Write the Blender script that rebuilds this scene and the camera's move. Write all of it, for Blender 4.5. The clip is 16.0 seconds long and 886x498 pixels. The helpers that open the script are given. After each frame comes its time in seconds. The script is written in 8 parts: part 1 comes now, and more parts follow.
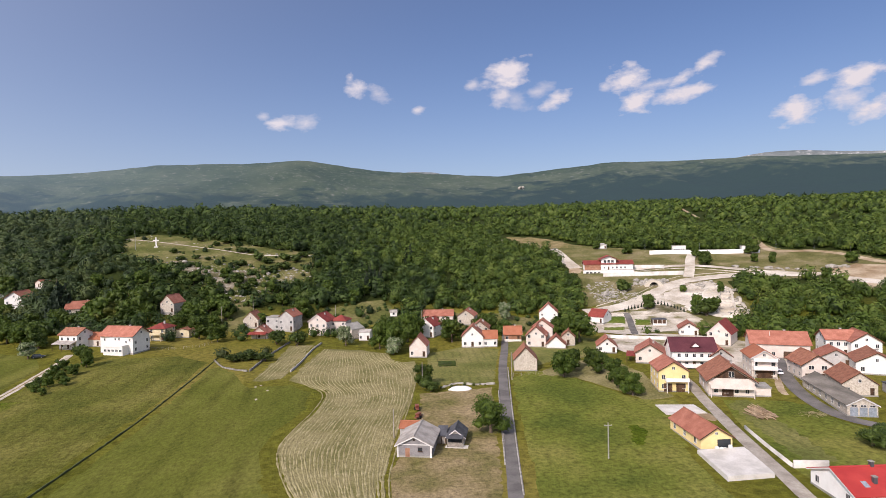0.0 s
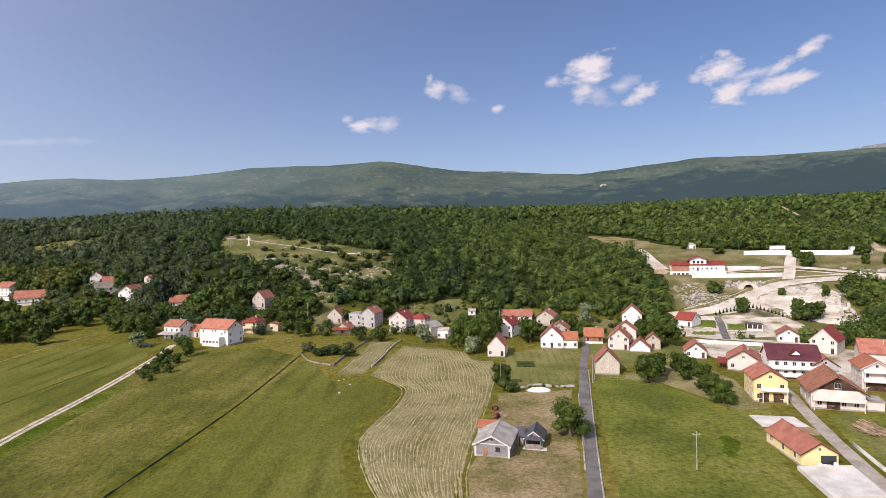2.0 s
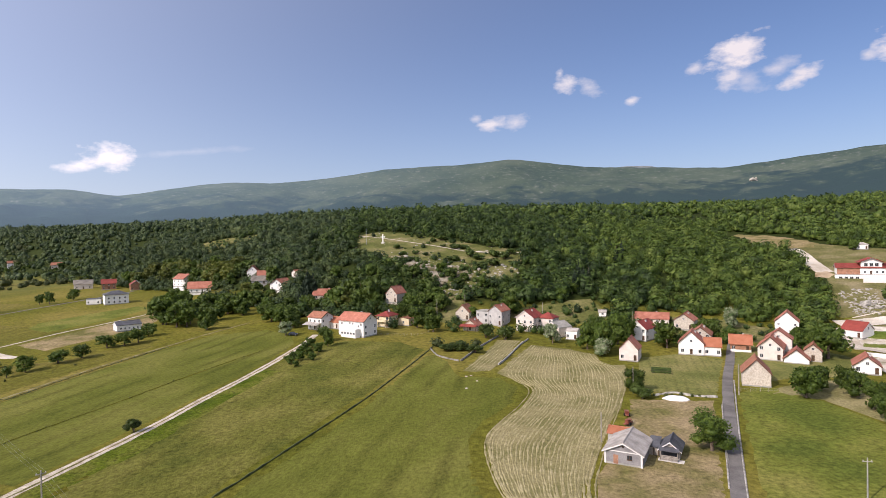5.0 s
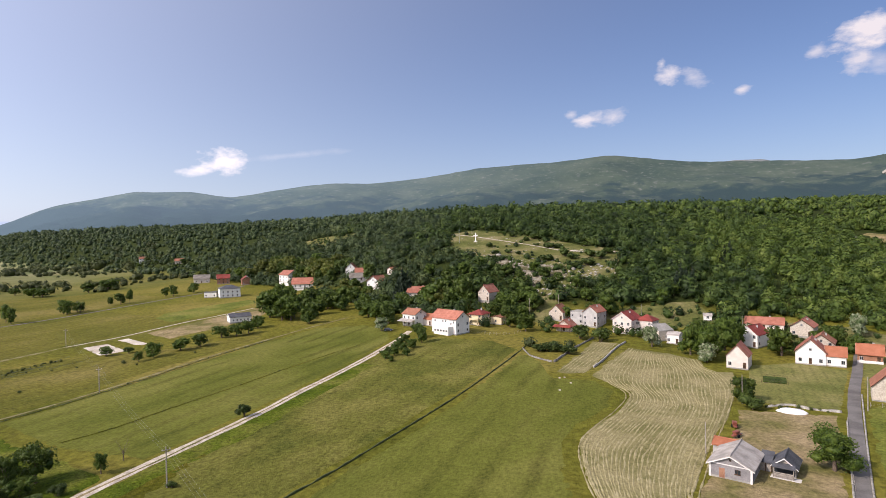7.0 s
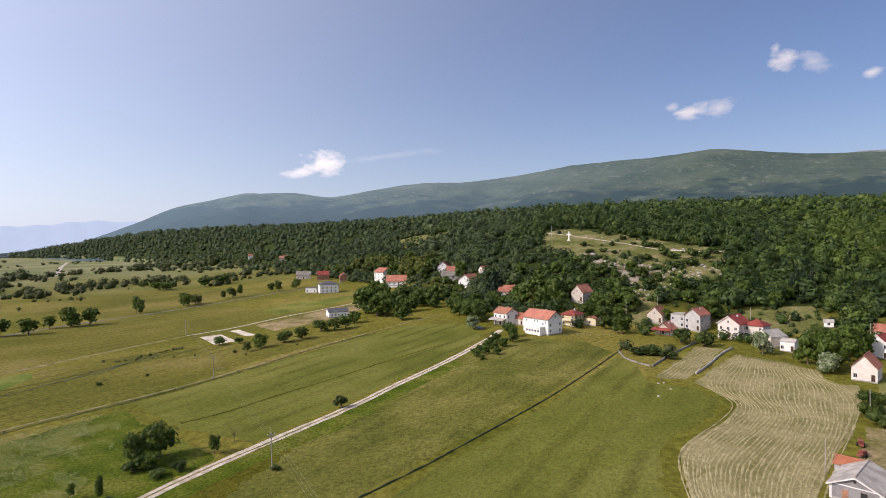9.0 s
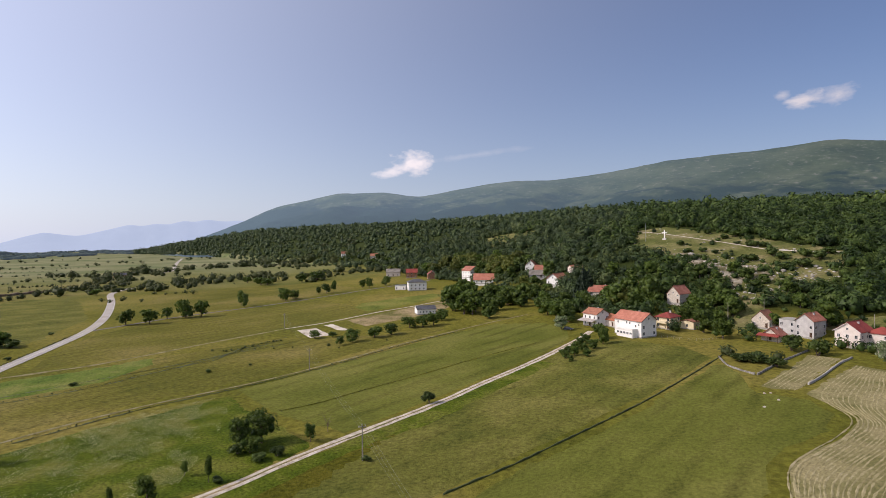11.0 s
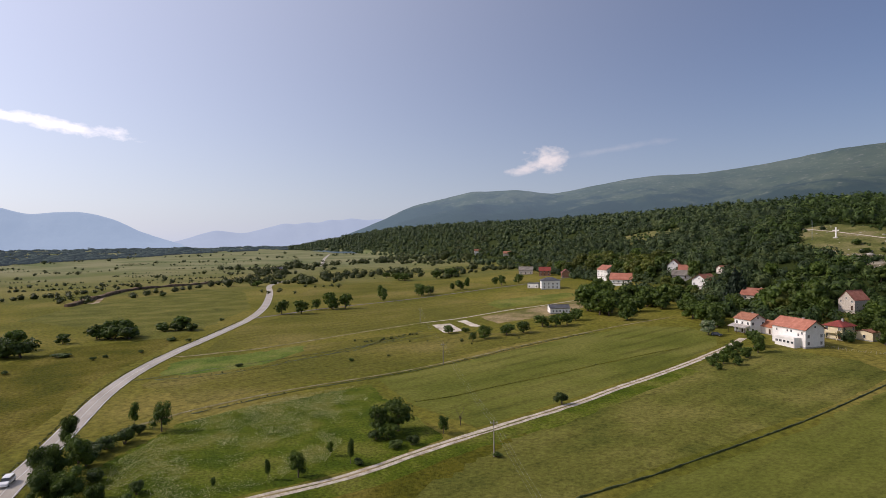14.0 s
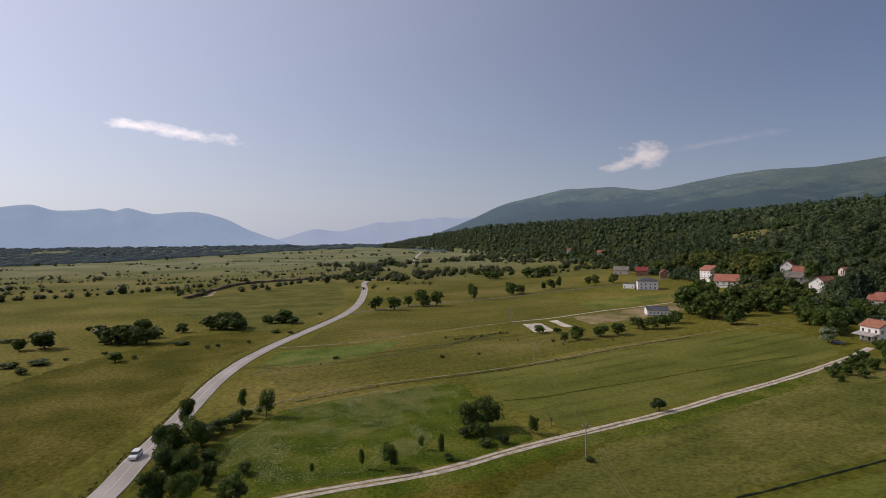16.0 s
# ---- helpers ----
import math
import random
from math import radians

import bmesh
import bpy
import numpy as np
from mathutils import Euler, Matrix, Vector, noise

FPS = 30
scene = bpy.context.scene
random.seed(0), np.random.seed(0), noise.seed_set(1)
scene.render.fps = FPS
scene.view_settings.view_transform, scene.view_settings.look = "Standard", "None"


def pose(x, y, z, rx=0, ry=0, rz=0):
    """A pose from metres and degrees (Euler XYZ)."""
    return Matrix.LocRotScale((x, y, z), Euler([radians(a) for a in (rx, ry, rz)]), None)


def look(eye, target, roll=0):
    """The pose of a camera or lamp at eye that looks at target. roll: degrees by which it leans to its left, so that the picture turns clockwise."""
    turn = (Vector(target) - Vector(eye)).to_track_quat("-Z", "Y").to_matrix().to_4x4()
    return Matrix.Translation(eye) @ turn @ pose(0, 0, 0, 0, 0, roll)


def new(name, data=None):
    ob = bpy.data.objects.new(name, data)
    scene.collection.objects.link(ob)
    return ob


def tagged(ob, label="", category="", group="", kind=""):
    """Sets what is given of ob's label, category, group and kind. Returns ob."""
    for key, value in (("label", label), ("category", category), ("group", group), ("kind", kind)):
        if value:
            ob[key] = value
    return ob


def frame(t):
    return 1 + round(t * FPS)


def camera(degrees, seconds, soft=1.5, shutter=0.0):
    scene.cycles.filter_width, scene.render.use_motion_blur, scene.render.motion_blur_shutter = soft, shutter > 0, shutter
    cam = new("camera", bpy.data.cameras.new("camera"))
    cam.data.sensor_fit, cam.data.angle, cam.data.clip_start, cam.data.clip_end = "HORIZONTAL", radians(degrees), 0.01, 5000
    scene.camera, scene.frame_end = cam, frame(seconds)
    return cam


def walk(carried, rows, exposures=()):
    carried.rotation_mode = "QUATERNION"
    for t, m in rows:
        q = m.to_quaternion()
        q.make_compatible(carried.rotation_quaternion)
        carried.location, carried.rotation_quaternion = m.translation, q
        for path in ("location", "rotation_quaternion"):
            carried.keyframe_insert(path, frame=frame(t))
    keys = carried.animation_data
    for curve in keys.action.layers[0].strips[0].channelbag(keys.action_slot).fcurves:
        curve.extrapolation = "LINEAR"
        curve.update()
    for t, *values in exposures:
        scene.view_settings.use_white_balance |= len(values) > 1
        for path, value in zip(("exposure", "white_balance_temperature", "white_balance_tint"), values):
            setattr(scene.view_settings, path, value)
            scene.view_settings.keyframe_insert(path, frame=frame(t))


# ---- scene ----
cam = camera(76.2, 16.0, 0.4)
PATH = [
    (0.0, pose(0, 0, 48, 90 -1.074, 1.341, 0.000)),
    (0.5, pose(0, 0, 48, 90 -1.050, 1.313, 2.026)),
    (1.0, pose(0, 0, 48, 90 -1.027, 1.285, 4.166)),
    (1.5, pose(0, 0, 48, 90 -1.006, 1.256, 6.182)),
    (2.0, pose(0, 0, 48, 90 -0.987, 1.228, 7.959)),
    (2.5, pose(0, 0, 48, 90 -0.969, 1.200, 9.917)),
    (3.0, pose(0, 0, 48, 90 -0.952, 1.171, 11.919)),
    (3.5, pose(0, 0, 48, 90 -0.938, 1.143, 14.040)),
    (4.0, pose(0, 0, 48, 90 -0.925, 1.115, 16.277)),
    (6.5, pose(0, 0, 48, 90 -0.883, 0.973, 27.851)),
    (7.0, pose(0, 0, 48, 90 -0.879, 0.944, 30.223)),
    (7.5, pose(0, 0, 48, 90 -0.877, 0.916, 32.617)),
    (8.0, pose(0, 0, 48, 90 -0.877, 0.888, 34.972)),
    (8.5, pose(0, 0, 48, 90 -0.878, 0.859, 37.265)),
    (9.0, pose(0, 0, 48, 90 -0.881, 0.831, 39.484)),
    (11.5, pose(0, 0, 48, 90 -0.919, 0.689, 50.654)),
    (12.0, pose(0, 0, 48, 90 -0.932, 0.661, 53.030)),
    (12.5, pose(0, 0, 48, 90 -0.946, 0.632, 55.263)),
    (13.0, pose(0, 0, 48, 90 -0.961, 0.604, 57.345)),
    (13.5, pose(0, 0, 48, 90 -0.979, 0.576, 59.502)),
    (14.0, pose(0, 0, 48, 90 -0.997, 0.547, 61.727)),
    (14.5, pose(0, 0, 48, 90 -1.018, 0.519, 64.105)),
    (15.0, pose(0, 0, 48, 90 -1.040, 0.491, 66.531)),
    (15.5, pose(0, 0, 48, 90 -1.063, 0.462, 68.954)),
    (16.0, pose(0, 0, 48, 90 -1.088, 0.434, 70.896)),
]
EXPOSURES = [(0.0, -0.28, 6600, 20), (4.0, -0.15, 6600, 20), (7.0, -0.14, 6600, 20), (9.0, -0.24, 6600, 20), (12.5, -0.58, 6600, 20), (14.5, -0.75, 6650, 20), (16.0, -1.04, 6650, 20)]
walk(cam, PATH, EXPOSURES)

# ---- light: afternoon sun from behind and to the left, clear sky with small clouds ----
SUN_HEIGHT, SUN_TURN = 38.0, 212.0
sun_way = Vector((math.sin(radians(SUN_TURN)) * math.cos(radians(SUN_HEIGHT)), math.cos(radians(SUN_TURN)) * math.cos(radians(SUN_HEIGHT)), math.sin(radians(SUN_HEIGHT))))
sun = new("sun", bpy.data.lights.new("sun", "SUN"))
sun.data.energy, sun.data.angle, sun.data.color = 4.6, radians(0.5), (1.0, 0.94, 0.86)
sun.matrix_world = look(sun_way * 500, (0, 0, 0))

world = bpy.data.worlds.new("sky")
scene.world = world
world.use_nodes = True
wn, wl = world.node_tree.nodes, world.node_tree.links
back = wn["Background"]
back.inputs["Strength"].default_value = 0.122
sky = wn.new("ShaderNodeTexSky")
sky.sky_type, sky.sun_disc = "NISHITA", False
sky.sun_elevation, sky.sun_rotation = radians(SUN_HEIGHT), radians(SUN_TURN)
sky.air_density, sky.dust_density, sky.ozone_density, sky.altitude = 1.0, 1.6, 1.6, 700
way = wn.new("ShaderNodeTexCoord")
puff = wn.new("ShaderNodeTexNoise")
puff.inputs["Scale"].default_value, puff.inputs["Detail"].default_value, puff.inputs["Roughness"].default_value = 30.0, 7.0, 0.58
flat_puff = wn.new("ShaderNodeMapping")
flat_puff.inputs["Scale"].default_value = (1, 1, 1.9)
wl.new(way.outputs["Generated"], flat_puff.inputs["Vector"])
wl.new(flat_puff.outputs["Vector"], puff.inputs["Vector"])
cover = None


def sky_math(op, a, b=None, clamp=False):
    n = wn.new("ShaderNodeMath")
    n.operation, n.use_clamp = op, clamp
    for i, v in enumerate((a, b)):
        if v is None:
            continue
        if isinstance(v, (int, float)):
            n.inputs[i].default_value = v
        else:
            wl.new(v, n.inputs[i])
    return n.outputs[0]


def cloud(bearing, height, wide, tall, lean=0.0, thick=1.0):
    """A soft cloud in the sky: degrees to the left of +y, above the horizon, half width and half height."""
    global cover
    wide, tall = wide * 1.6, tall * 1.5
    a, e = radians(bearing), radians(height)
    mid = Vector((-math.sin(a) * math.cos(e), math.cos(a) * math.cos(e), math.sin(e)))
    across = Vector((math.cos(a), math.sin(a), 0))
    up = across.cross(mid)
    c, s = math.cos(radians(lean)), math.sin(radians(lean))
    across, up = across * c + up * s, up * c - across * s
    off = []
    for axis, size in ((across, wide), (up, tall)):
        n = wn.new("ShaderNodeVectorMath")
        n.operation = "DOT_PRODUCT"
        wl.new(way.outputs["Generated"], n.inputs[0])
        n.inputs[1].default_value = axis / math.sin(radians(size))
        off.append(sky_math("POWER", sky_math("ADD", n.outputs["Value"], -axis.dot(mid) / math.sin(radians(size))), 2))
    far = sky_math("SQRT", sky_math("ADD", off[0], off[1]))
    front = wn.new("ShaderNodeVectorMath")
    front.operation = "DOT_PRODUCT"
    wl.new(way.outputs["Generated"], front.inputs[0])
    front.inputs[1].default_value = mid
    rag = sky_math("MULTIPLY", sky_math("SUBTRACT", puff.outputs["Fac"], 0.5), 2.0)
    soft = sky_math("MULTIPLY", sky_math("ADD", sky_math("SUBTRACT", 0.8, far), rag), 1.5 * thick, True)
    soft = sky_math("MULTIPLY", soft, sky_math("GREATER_THAN", front.outputs["Value"], 0.5))
    soft = sky_math("MINIMUM", soft, min(1.0, 0.3 + 0.65 * thick))
    cover = soft if cover is None else sky_math("MAXIMUM", cover, soft)


cloud(15.8, 11.4, 1.41, 0.66, 0, 0.80)
cloud(13.4, 11.4, 1.12, 0.70, 15, 0.50)
cloud(17.2, 11.9, 0.64, 0.42, 0, 0.50)
cloud(8.3, 14.9, 0.99, 0.91, -30, 0.80)
cloud(6.3, 14.4, 1.01, 0.72, -25, 0.50)
cloud(8.9, 15.8, 0.40, 0.51, 0, 0.60)
cloud(2.2, 12.8, 0.65, 0.43, 25, 0.70)
cloud(-6.5, 15.8, 2.10, 1.30, 20, 1.00)
cloud(-6.3, 13.8, 1.00, 1.09, 30, 0.70)
cloud(-3.2, 15.0, 0.90, 0.48, 25, 0.50)
cloud(-9.8, 14.1, 1.42, 0.59, 20, 0.40)
cloud(-7.6, 13.5, 1.59, 0.95, 0, 0.35)
cloud(-11.5, 13.1, 1.26, 0.67, 25, 0.85)
cloud(-18.4, 14.6, 1.47, 1.23, 15, 1.00)
cloud(-16.2, 14.0, 0.62, 0.40, 0, 0.60)
cloud(-25.1, 15.0, 1.13, 0.60, 28, 0.90)
cloud(-23.2, 14.1, 1.45, 0.48, 28, 0.80)
cloud(-21.1, 13.8, 1.73, 0.48, 5, 0.60)
cloud(-19.2, 12.4, 1.48, 1.01, 10, 1.00)
cloud(-21.9, 12.5, 2.08, 0.71, 12, 0.95)
cloud(-24.1, 12.9, 1.51, 0.59, -3, 0.90)
cloud(-32.3, 10.2, 1.58, 1.12, 10, 1.00)
cloud(-33.2, 12.4, 1.15, 0.56, 12, 0.70)
cloud(-36.2, 12.0, 1.68, 0.97, 22, 1.00)
cloud(-35.8, 10.7, 1.63, 0.96, 0, 0.70)
cloud(-37.5, 9.7, 1.39, 0.96, 10, 1.00)
cloud(96.1, 9.8, 4.55, 0.47, -6, 0.75)
cloud(99.5, 10.1, 1.88, 0.45, -5, 0.80)
cloud(51.4, 7.6, 1.75, 1.05, 8, 1.00)
cloud(53.5, 6.8, 1.5, 0.5, 5, 0.70)
cloud(44.8, 8.5, 5.6, 0.3, 6, 0.13)
tone = wn.new("ShaderNodeMix")
tone.data_type = "RGBA"
wl.new(cover, tone.inputs["Factor"])
# thin haze: whitens the sky low down and towards the sun
rise_of = wn.new("ShaderNodeSeparateXYZ")
wl.new(way.outputs["Generated"], rise_of.inputs[0])
low = sky_math("POWER", sky_math("SUBTRACT", 1.0, sky_math("MAXIMUM", rise_of.outputs["Z"], 0.0)), 7.0)
toward = wn.new("ShaderNodeVectorMath")
toward.operation = "DOT_PRODUCT"
wl.new(way.outputs["Generated"], toward.inputs[0])
toward.inputs[1].default_value = sun_way
glow = sky_math("POWER", sky_math("MULTIPLY_ADD", toward.outputs["Value"], 0.5), 2.6)
glow.node.inputs[0].links[0].from_node.inputs[2].default_value = 0.5
veil = wn.new("ShaderNodeMix")
veil.data_type = "RGBA"
wl.new(sky_math("MULTIPLY", low, 0.8, True), veil.inputs["Factor"])
deep = wn.new("ShaderNodeHueSaturation")
deep.inputs["Hue"].default_value, deep.inputs["Saturation"].default_value = 0.508, 1.22
wl.new(sky.outputs["Color"], deep.inputs["Color"])
wl.new(deep.outputs["Color"], veil.inputs["A"])
veil.inputs["B"].default_value = (3.9, 5.0, 7.0, 1)
shine = wn.new("ShaderNodeMix")
shine.data_type, shine.blend_type = "RGBA", "ADD"
wl.new(sky_math("MULTIPLY", glow, 1.0, True), shine.inputs["Factor"])
wl.new(veil.outputs["Result"], shine.inputs["A"])
shine.inputs["B"].default_value = (8.85, 9.05, 9.05, 1)
wl.new(shine.outputs["Result"], tone.inputs["A"])
lit = wn.new("ShaderNodeMix")
lit.data_type, lit.blend_type = "RGBA", "ADD"
wl.new(glow, lit.inputs["Factor"])
lit.inputs["A"].default_value, lit.inputs["B"].default_value = (7.6, 7.3, 7.4, 1), (18, 17.5, 17.5, 1)
wl.new(lit.outputs["Result"], tone.inputs["B"])
wl.new(tone.outputs["Result"], back.inputs["Color"])

# ---- materials ----
def material(name, colours, scale=0.15, fine=3.0, rough=0.9, bump=0.3, spread=0.35, leafy=0.0, shift=0.0, metal=0.0, air=None, detail=5.0, stretch=None, rows=None):
    """Colours mixed by a coarse pattern, broken by a fine one that also gives the relief; sizes are in 1/metres.
    leafy: share of light that passes through. shift: spread of brightness from thing to thing.
    rows: angle, spacing and depth of faint lines left by mowing. air: haze, put on a far backdrop as emission."""
    m = bpy.data.materials.new(name)
    m.use_nodes = True
    n, l = m.node_tree.nodes, m.node_tree.links
    bsdf, out = n["Principled BSDF"], n["Material Output"]
    geo = n.new("ShaderNodeNewGeometry")
    place = geo.outputs["Position"]
    if stretch:
        turn = n.new("ShaderNodeMapping")
        turn.inputs["Rotation"].default_value = (0, 0, radians(stretch[0]))
        turn.inputs["Scale"].default_value = (1, stretch[1], 1)
        l.new(place, turn.inputs["Vector"])
        place = turn.outputs["Vector"]
    big, small = n.new("ShaderNodeTexNoise"), n.new("ShaderNodeTexNoise")
    for t, s, d in ((big, scale, detail), (small, fine, 8.0)):
        t.inputs["Scale"].default_value, t.inputs["Detail"].default_value = s, d
        l.new(place, t.inputs["Vector"])
    small.inputs["Roughness"].default_value = 0.68
    ramp = n.new("ShaderNodeValToRGB")
    e = ramp.color_ramp.elements
    while len(e) < len(colours):
        e.new(0.5)
    for i, c in enumerate(colours):
        e[i].position = 0.36 + 0.28 * i / max(1, len(colours) - 1)
        e[i].color = (*c, 1)
    l.new(big.outputs["Fac"], ramp.inputs["Fac"])
    hsv = n.new("ShaderNodeHueSaturation")
    l.new(ramp.outputs["Color"], hsv.inputs["Color"])
    val = n.new("ShaderNodeMapRange")
    val.inputs["From Min"].default_value, val.inputs["From Max"].default_value = 0.3, 0.7
    val.inputs["To Min"].default_value, val.inputs["To Max"].default_value = 1 - spread, 1 + spread
    l.new(small.outputs["Fac"], val.inputs["Value"])
    value = val.outputs["Result"]
    if shift:
        info = n.new("ShaderNodeObjectInfo")
        own = n.new("ShaderNodeMapRange")
        own.inputs["To Min"].default_value, own.inputs["To Max"].default_value = 1 - shift, 1 + shift
        l.new(info.outputs["Random"], own.inputs["Value"])
        mul = n.new("ShaderNodeMath")
        mul.operation = "MULTIPLY"
        l.new(value, mul.inputs[0])
        l.new(own.outputs["Result"], mul.inputs[1])
        value = mul.outputs[0]
    if rows:
        turned = n.new("ShaderNodeMapping")
        turned.inputs["Rotation"].default_value = (0, 0, radians(rows[0]))
        l.new(geo.outputs["Position"], turned.inputs["Vector"])
        bands = n.new("ShaderNodeTexWave")
        bands.inputs["Scale"].default_value, bands.inputs["Distortion"].default_value = 0.314 / rows[1], 2.6
        bands.inputs["Detail"].default_value, bands.inputs["Detail Scale"].default_value = 3.0, 0.6
        l.new(turned.outputs["Vector"], bands.inputs["Vector"])
        faint = n.new("ShaderNodeTexNoise")
        faint.inputs["Scale"].default_value = 0.035
        l.new(geo.outputs["Position"], faint.inputs["Vector"])
        deep_rows = n.new("ShaderNodeMapRange")
        deep_rows.inputs["From Min"].default_value, deep_rows.inputs["From Max"].default_value = 0.4, 0.62
        deep_rows.inputs["To Min"].default_value, deep_rows.inputs["To Max"].default_value = 0.0, rows[2]
        l.new(faint.outputs["Fac"], deep_rows.inputs["Value"])
        tread = n.new("ShaderNodeMapRange")
        tread.inputs["From Min"].default_value, tread.inputs["From Max"].default_value = 0.0, 0.4
        tread.inputs["To Min"].default_value, tread.inputs["To Max"].default_value = -1.0, 0.2
        l.new(bands.outputs["Fac"], tread.inputs["Value"])
        row_mul = n.new("ShaderNodeMath")
        row_mul.operation = "MULTIPLY"
        l.new(deep_rows.outputs["Result"], row_mul.inputs[0])
        l.new(tread.outputs["Result"], row_mul.inputs[1])
        row_add = n.new("ShaderNodeMath")
        row_add.operation = "ADD"
        l.new(value, row_add.inputs[0])
        l.new(row_mul.outputs[0], row_add.inputs[1])
        value = row_add.outputs[0]
    l.new(value, hsv.inputs["Value"])
    colour = hsv.outputs["Color"]
    l.new(colour, bsdf.inputs["Base Color"])
    bsdf.inputs["Roughness"].default_value, bsdf.inputs["Metallic"].default_value = rough, metal
    bsdf.inputs["Specular IOR Level"].default_value = 0.04 if rough > 0.84 else 0.3
    if bump:
        b = n.new("ShaderNodeBump")
        b.inputs["Strength"].default_value, b.inputs["Distance"].default_value = bump, 0.6 / fine
        l.new(small.outputs["Fac"], b.inputs["Height"])
        l.new(b.outputs["Normal"], bsdf.inputs["Normal"])
    last = bsdf.outputs["BSDF"]
    if leafy:
        thin = n.new("ShaderNodeBsdfTranslucent")
        l.new(colour, thin.inputs["Color"])
        mix = n.new("ShaderNodeMixShader")
        mix.inputs["Fac"].default_value = leafy
        l.new(last, mix.inputs[1])
        l.new(thin.outputs["BSDF"], mix.inputs[2])
        last = mix.outputs["Shader"]
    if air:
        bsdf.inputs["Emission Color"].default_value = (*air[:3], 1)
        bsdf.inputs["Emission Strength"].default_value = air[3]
    l.new(last, out.inputs["Surface"])
    return m


def glass_pane(name):
    m = bpy.data.materials.new(name)
    m.use_nodes = True
    b = m.node_tree.nodes["Principled BSDF"]
    b.inputs["Base Color"].default_value = (0.03, 0.035, 0.04, 1)
    b.inputs["Roughness"].default_value = 0.12
    return m


MEADOW = material("meadow_grass", [(0.09, 0.112, 0.0198), (0.135, 0.148, 0.027), (0.19, 0.182, 0.045)], 0.045, 0.9, spread=0.5, bump=0.6, detail=7.0, rows=(-4, 5.0, 0.1))
LUSH = material("lush_grass", [(0.075, 0.115, 0.018), (0.115, 0.148, 0.026), (0.165, 0.172, 0.044)], 0.08, 1.2, spread=0.45, bump=0.5, detail=7.0)
SMOOTH_FIELD = material("smooth_field_grass", [(0.094, 0.105, 0.0171), (0.117, 0.124, 0.0225), (0.145, 0.143, 0.0315)], 0.05, 1.3, spread=0.36, bump=0.6, detail=7.0, stretch=(-8, 0.6), rows=(-8, 9.0, 0.26))
TUFTED = material("tufted_grass", [(0.088, 0.096, 0.018), (0.118, 0.118, 0.0234), (0.158, 0.146, 0.036)], 0.06, 1.0, spread=0.48, bump=0.8, detail=8.0, stretch=(-8, 0.75), rows=(-8, 7.0, 0.2))
DRY_GRASS = material("dry_grass", [(0.13, 0.122, 0.038), (0.225, 0.178, 0.083), (0.3, 0.228, 0.125)], 0.09, 1.0, spread=0.48, bump=0.6, detail=8.0)
STUBBLE = material("mown_stubble", [(0.16, 0.147, 0.056), (0.22, 0.193, 0.086), (0.275, 0.235, 0.115)], 0.1, 1.6, spread=0.4, bump=0.5, detail=7.0)
HAY = material("cut_hay", [(0.235, 0.203, 0.096), (0.3, 0.26, 0.132), (0.365, 0.315, 0.175)], 0.5, 3.0, spread=0.35, bump=0.7)
FLOWERS_GREEN = material("flower_meadow_grass", [(0.048, 0.074, 0.006), (0.078, 0.102, 0.009), (0.125, 0.13, 0.022)], 0.1, 1.3, spread=0.65, bump=0.8, detail=8.0)
# rank olive grass, darkened further for shade between side-lit blades
RANK_GRASS = material("darkened_rank_grass", [(0.0678, 0.07, 0.0067), (0.0996, 0.092, 0.0105), (0.1463, 0.122, 0.0225)], 0.05, 0.8, spread=0.5, bump=0.9, detail=8.0)
MOWN_LAWN = material("short_yellowish_lawn", [(0.115, 0.125, 0.034), (0.16, 0.158, 0.048), (0.21, 0.19, 0.07)], 0.06, 1.2, spread=0.4, bump=0.4, detail=7.0, rows=(-4, 3.0, 0.14))
PETAL = material("cream_petals", [(0.3, 0.31, 0.13), (0.47, 0.46, 0.25)], 0.5, 4.0, bump=0, leafy=0.2)
ASPHALT = material("worn_asphalt", [(0.125, 0.115, 0.105), (0.16, 0.148, 0.135), (0.19, 0.175, 0.16)], 0.2, 3.0, rough=0.85, spread=0.14)
HIGHWAY = material("pale_highway_asphalt", [(0.36, 0.325, 0.275), (0.45, 0.41, 0.355)], 0.08, 2.0, rough=0.85, spread=0.12, bump=0.1)
ROAD_PAINT = material("road_paint", [(0.62, 0.62, 0.6), (0.75, 0.75, 0.72)], 1.0, 6.0, spread=0.2, bump=0)
GRAVEL = material("pale_limestone_gravel", [(0.36, 0.31, 0.24), (0.5, 0.45, 0.36), (0.6, 0.55, 0.46)], 0.25, 2.5, spread=0.25, bump=0.6)
SITE_GRAVEL = material("pale_site_gravel", [(0.42, 0.36, 0.28), (0.55, 0.49, 0.4), (0.64, 0.585, 0.5)], 0.09, 1.2, spread=0.24, bump=0.6)
EARTH = material("bare_tan_earth", [(0.27, 0.19, 0.11), (0.38, 0.29, 0.19), (0.5, 0.41, 0.29)], 0.08, 1.0, spread=0.25, bump=0.7)
CONCRETE = material("pale_concrete", [(0.5, 0.47, 0.42), (0.6, 0.565, 0.51), (0.66, 0.63, 0.58)], 0.3, 3.0, spread=0.1, bump=0.2)
GREY_CONCRETE = material("weathered_concrete", [(0.26, 0.25, 0.22), (0.36, 0.34, 0.3)], 0.4, 3.0, spread=0.2, bump=0.4)
ROCK = material("pale_limestone", [(0.24, 0.22, 0.185), (0.34, 0.315, 0.27), (0.45, 0.42, 0.365)], 0.8, 4.0, spread=0.3, bump=0.8)
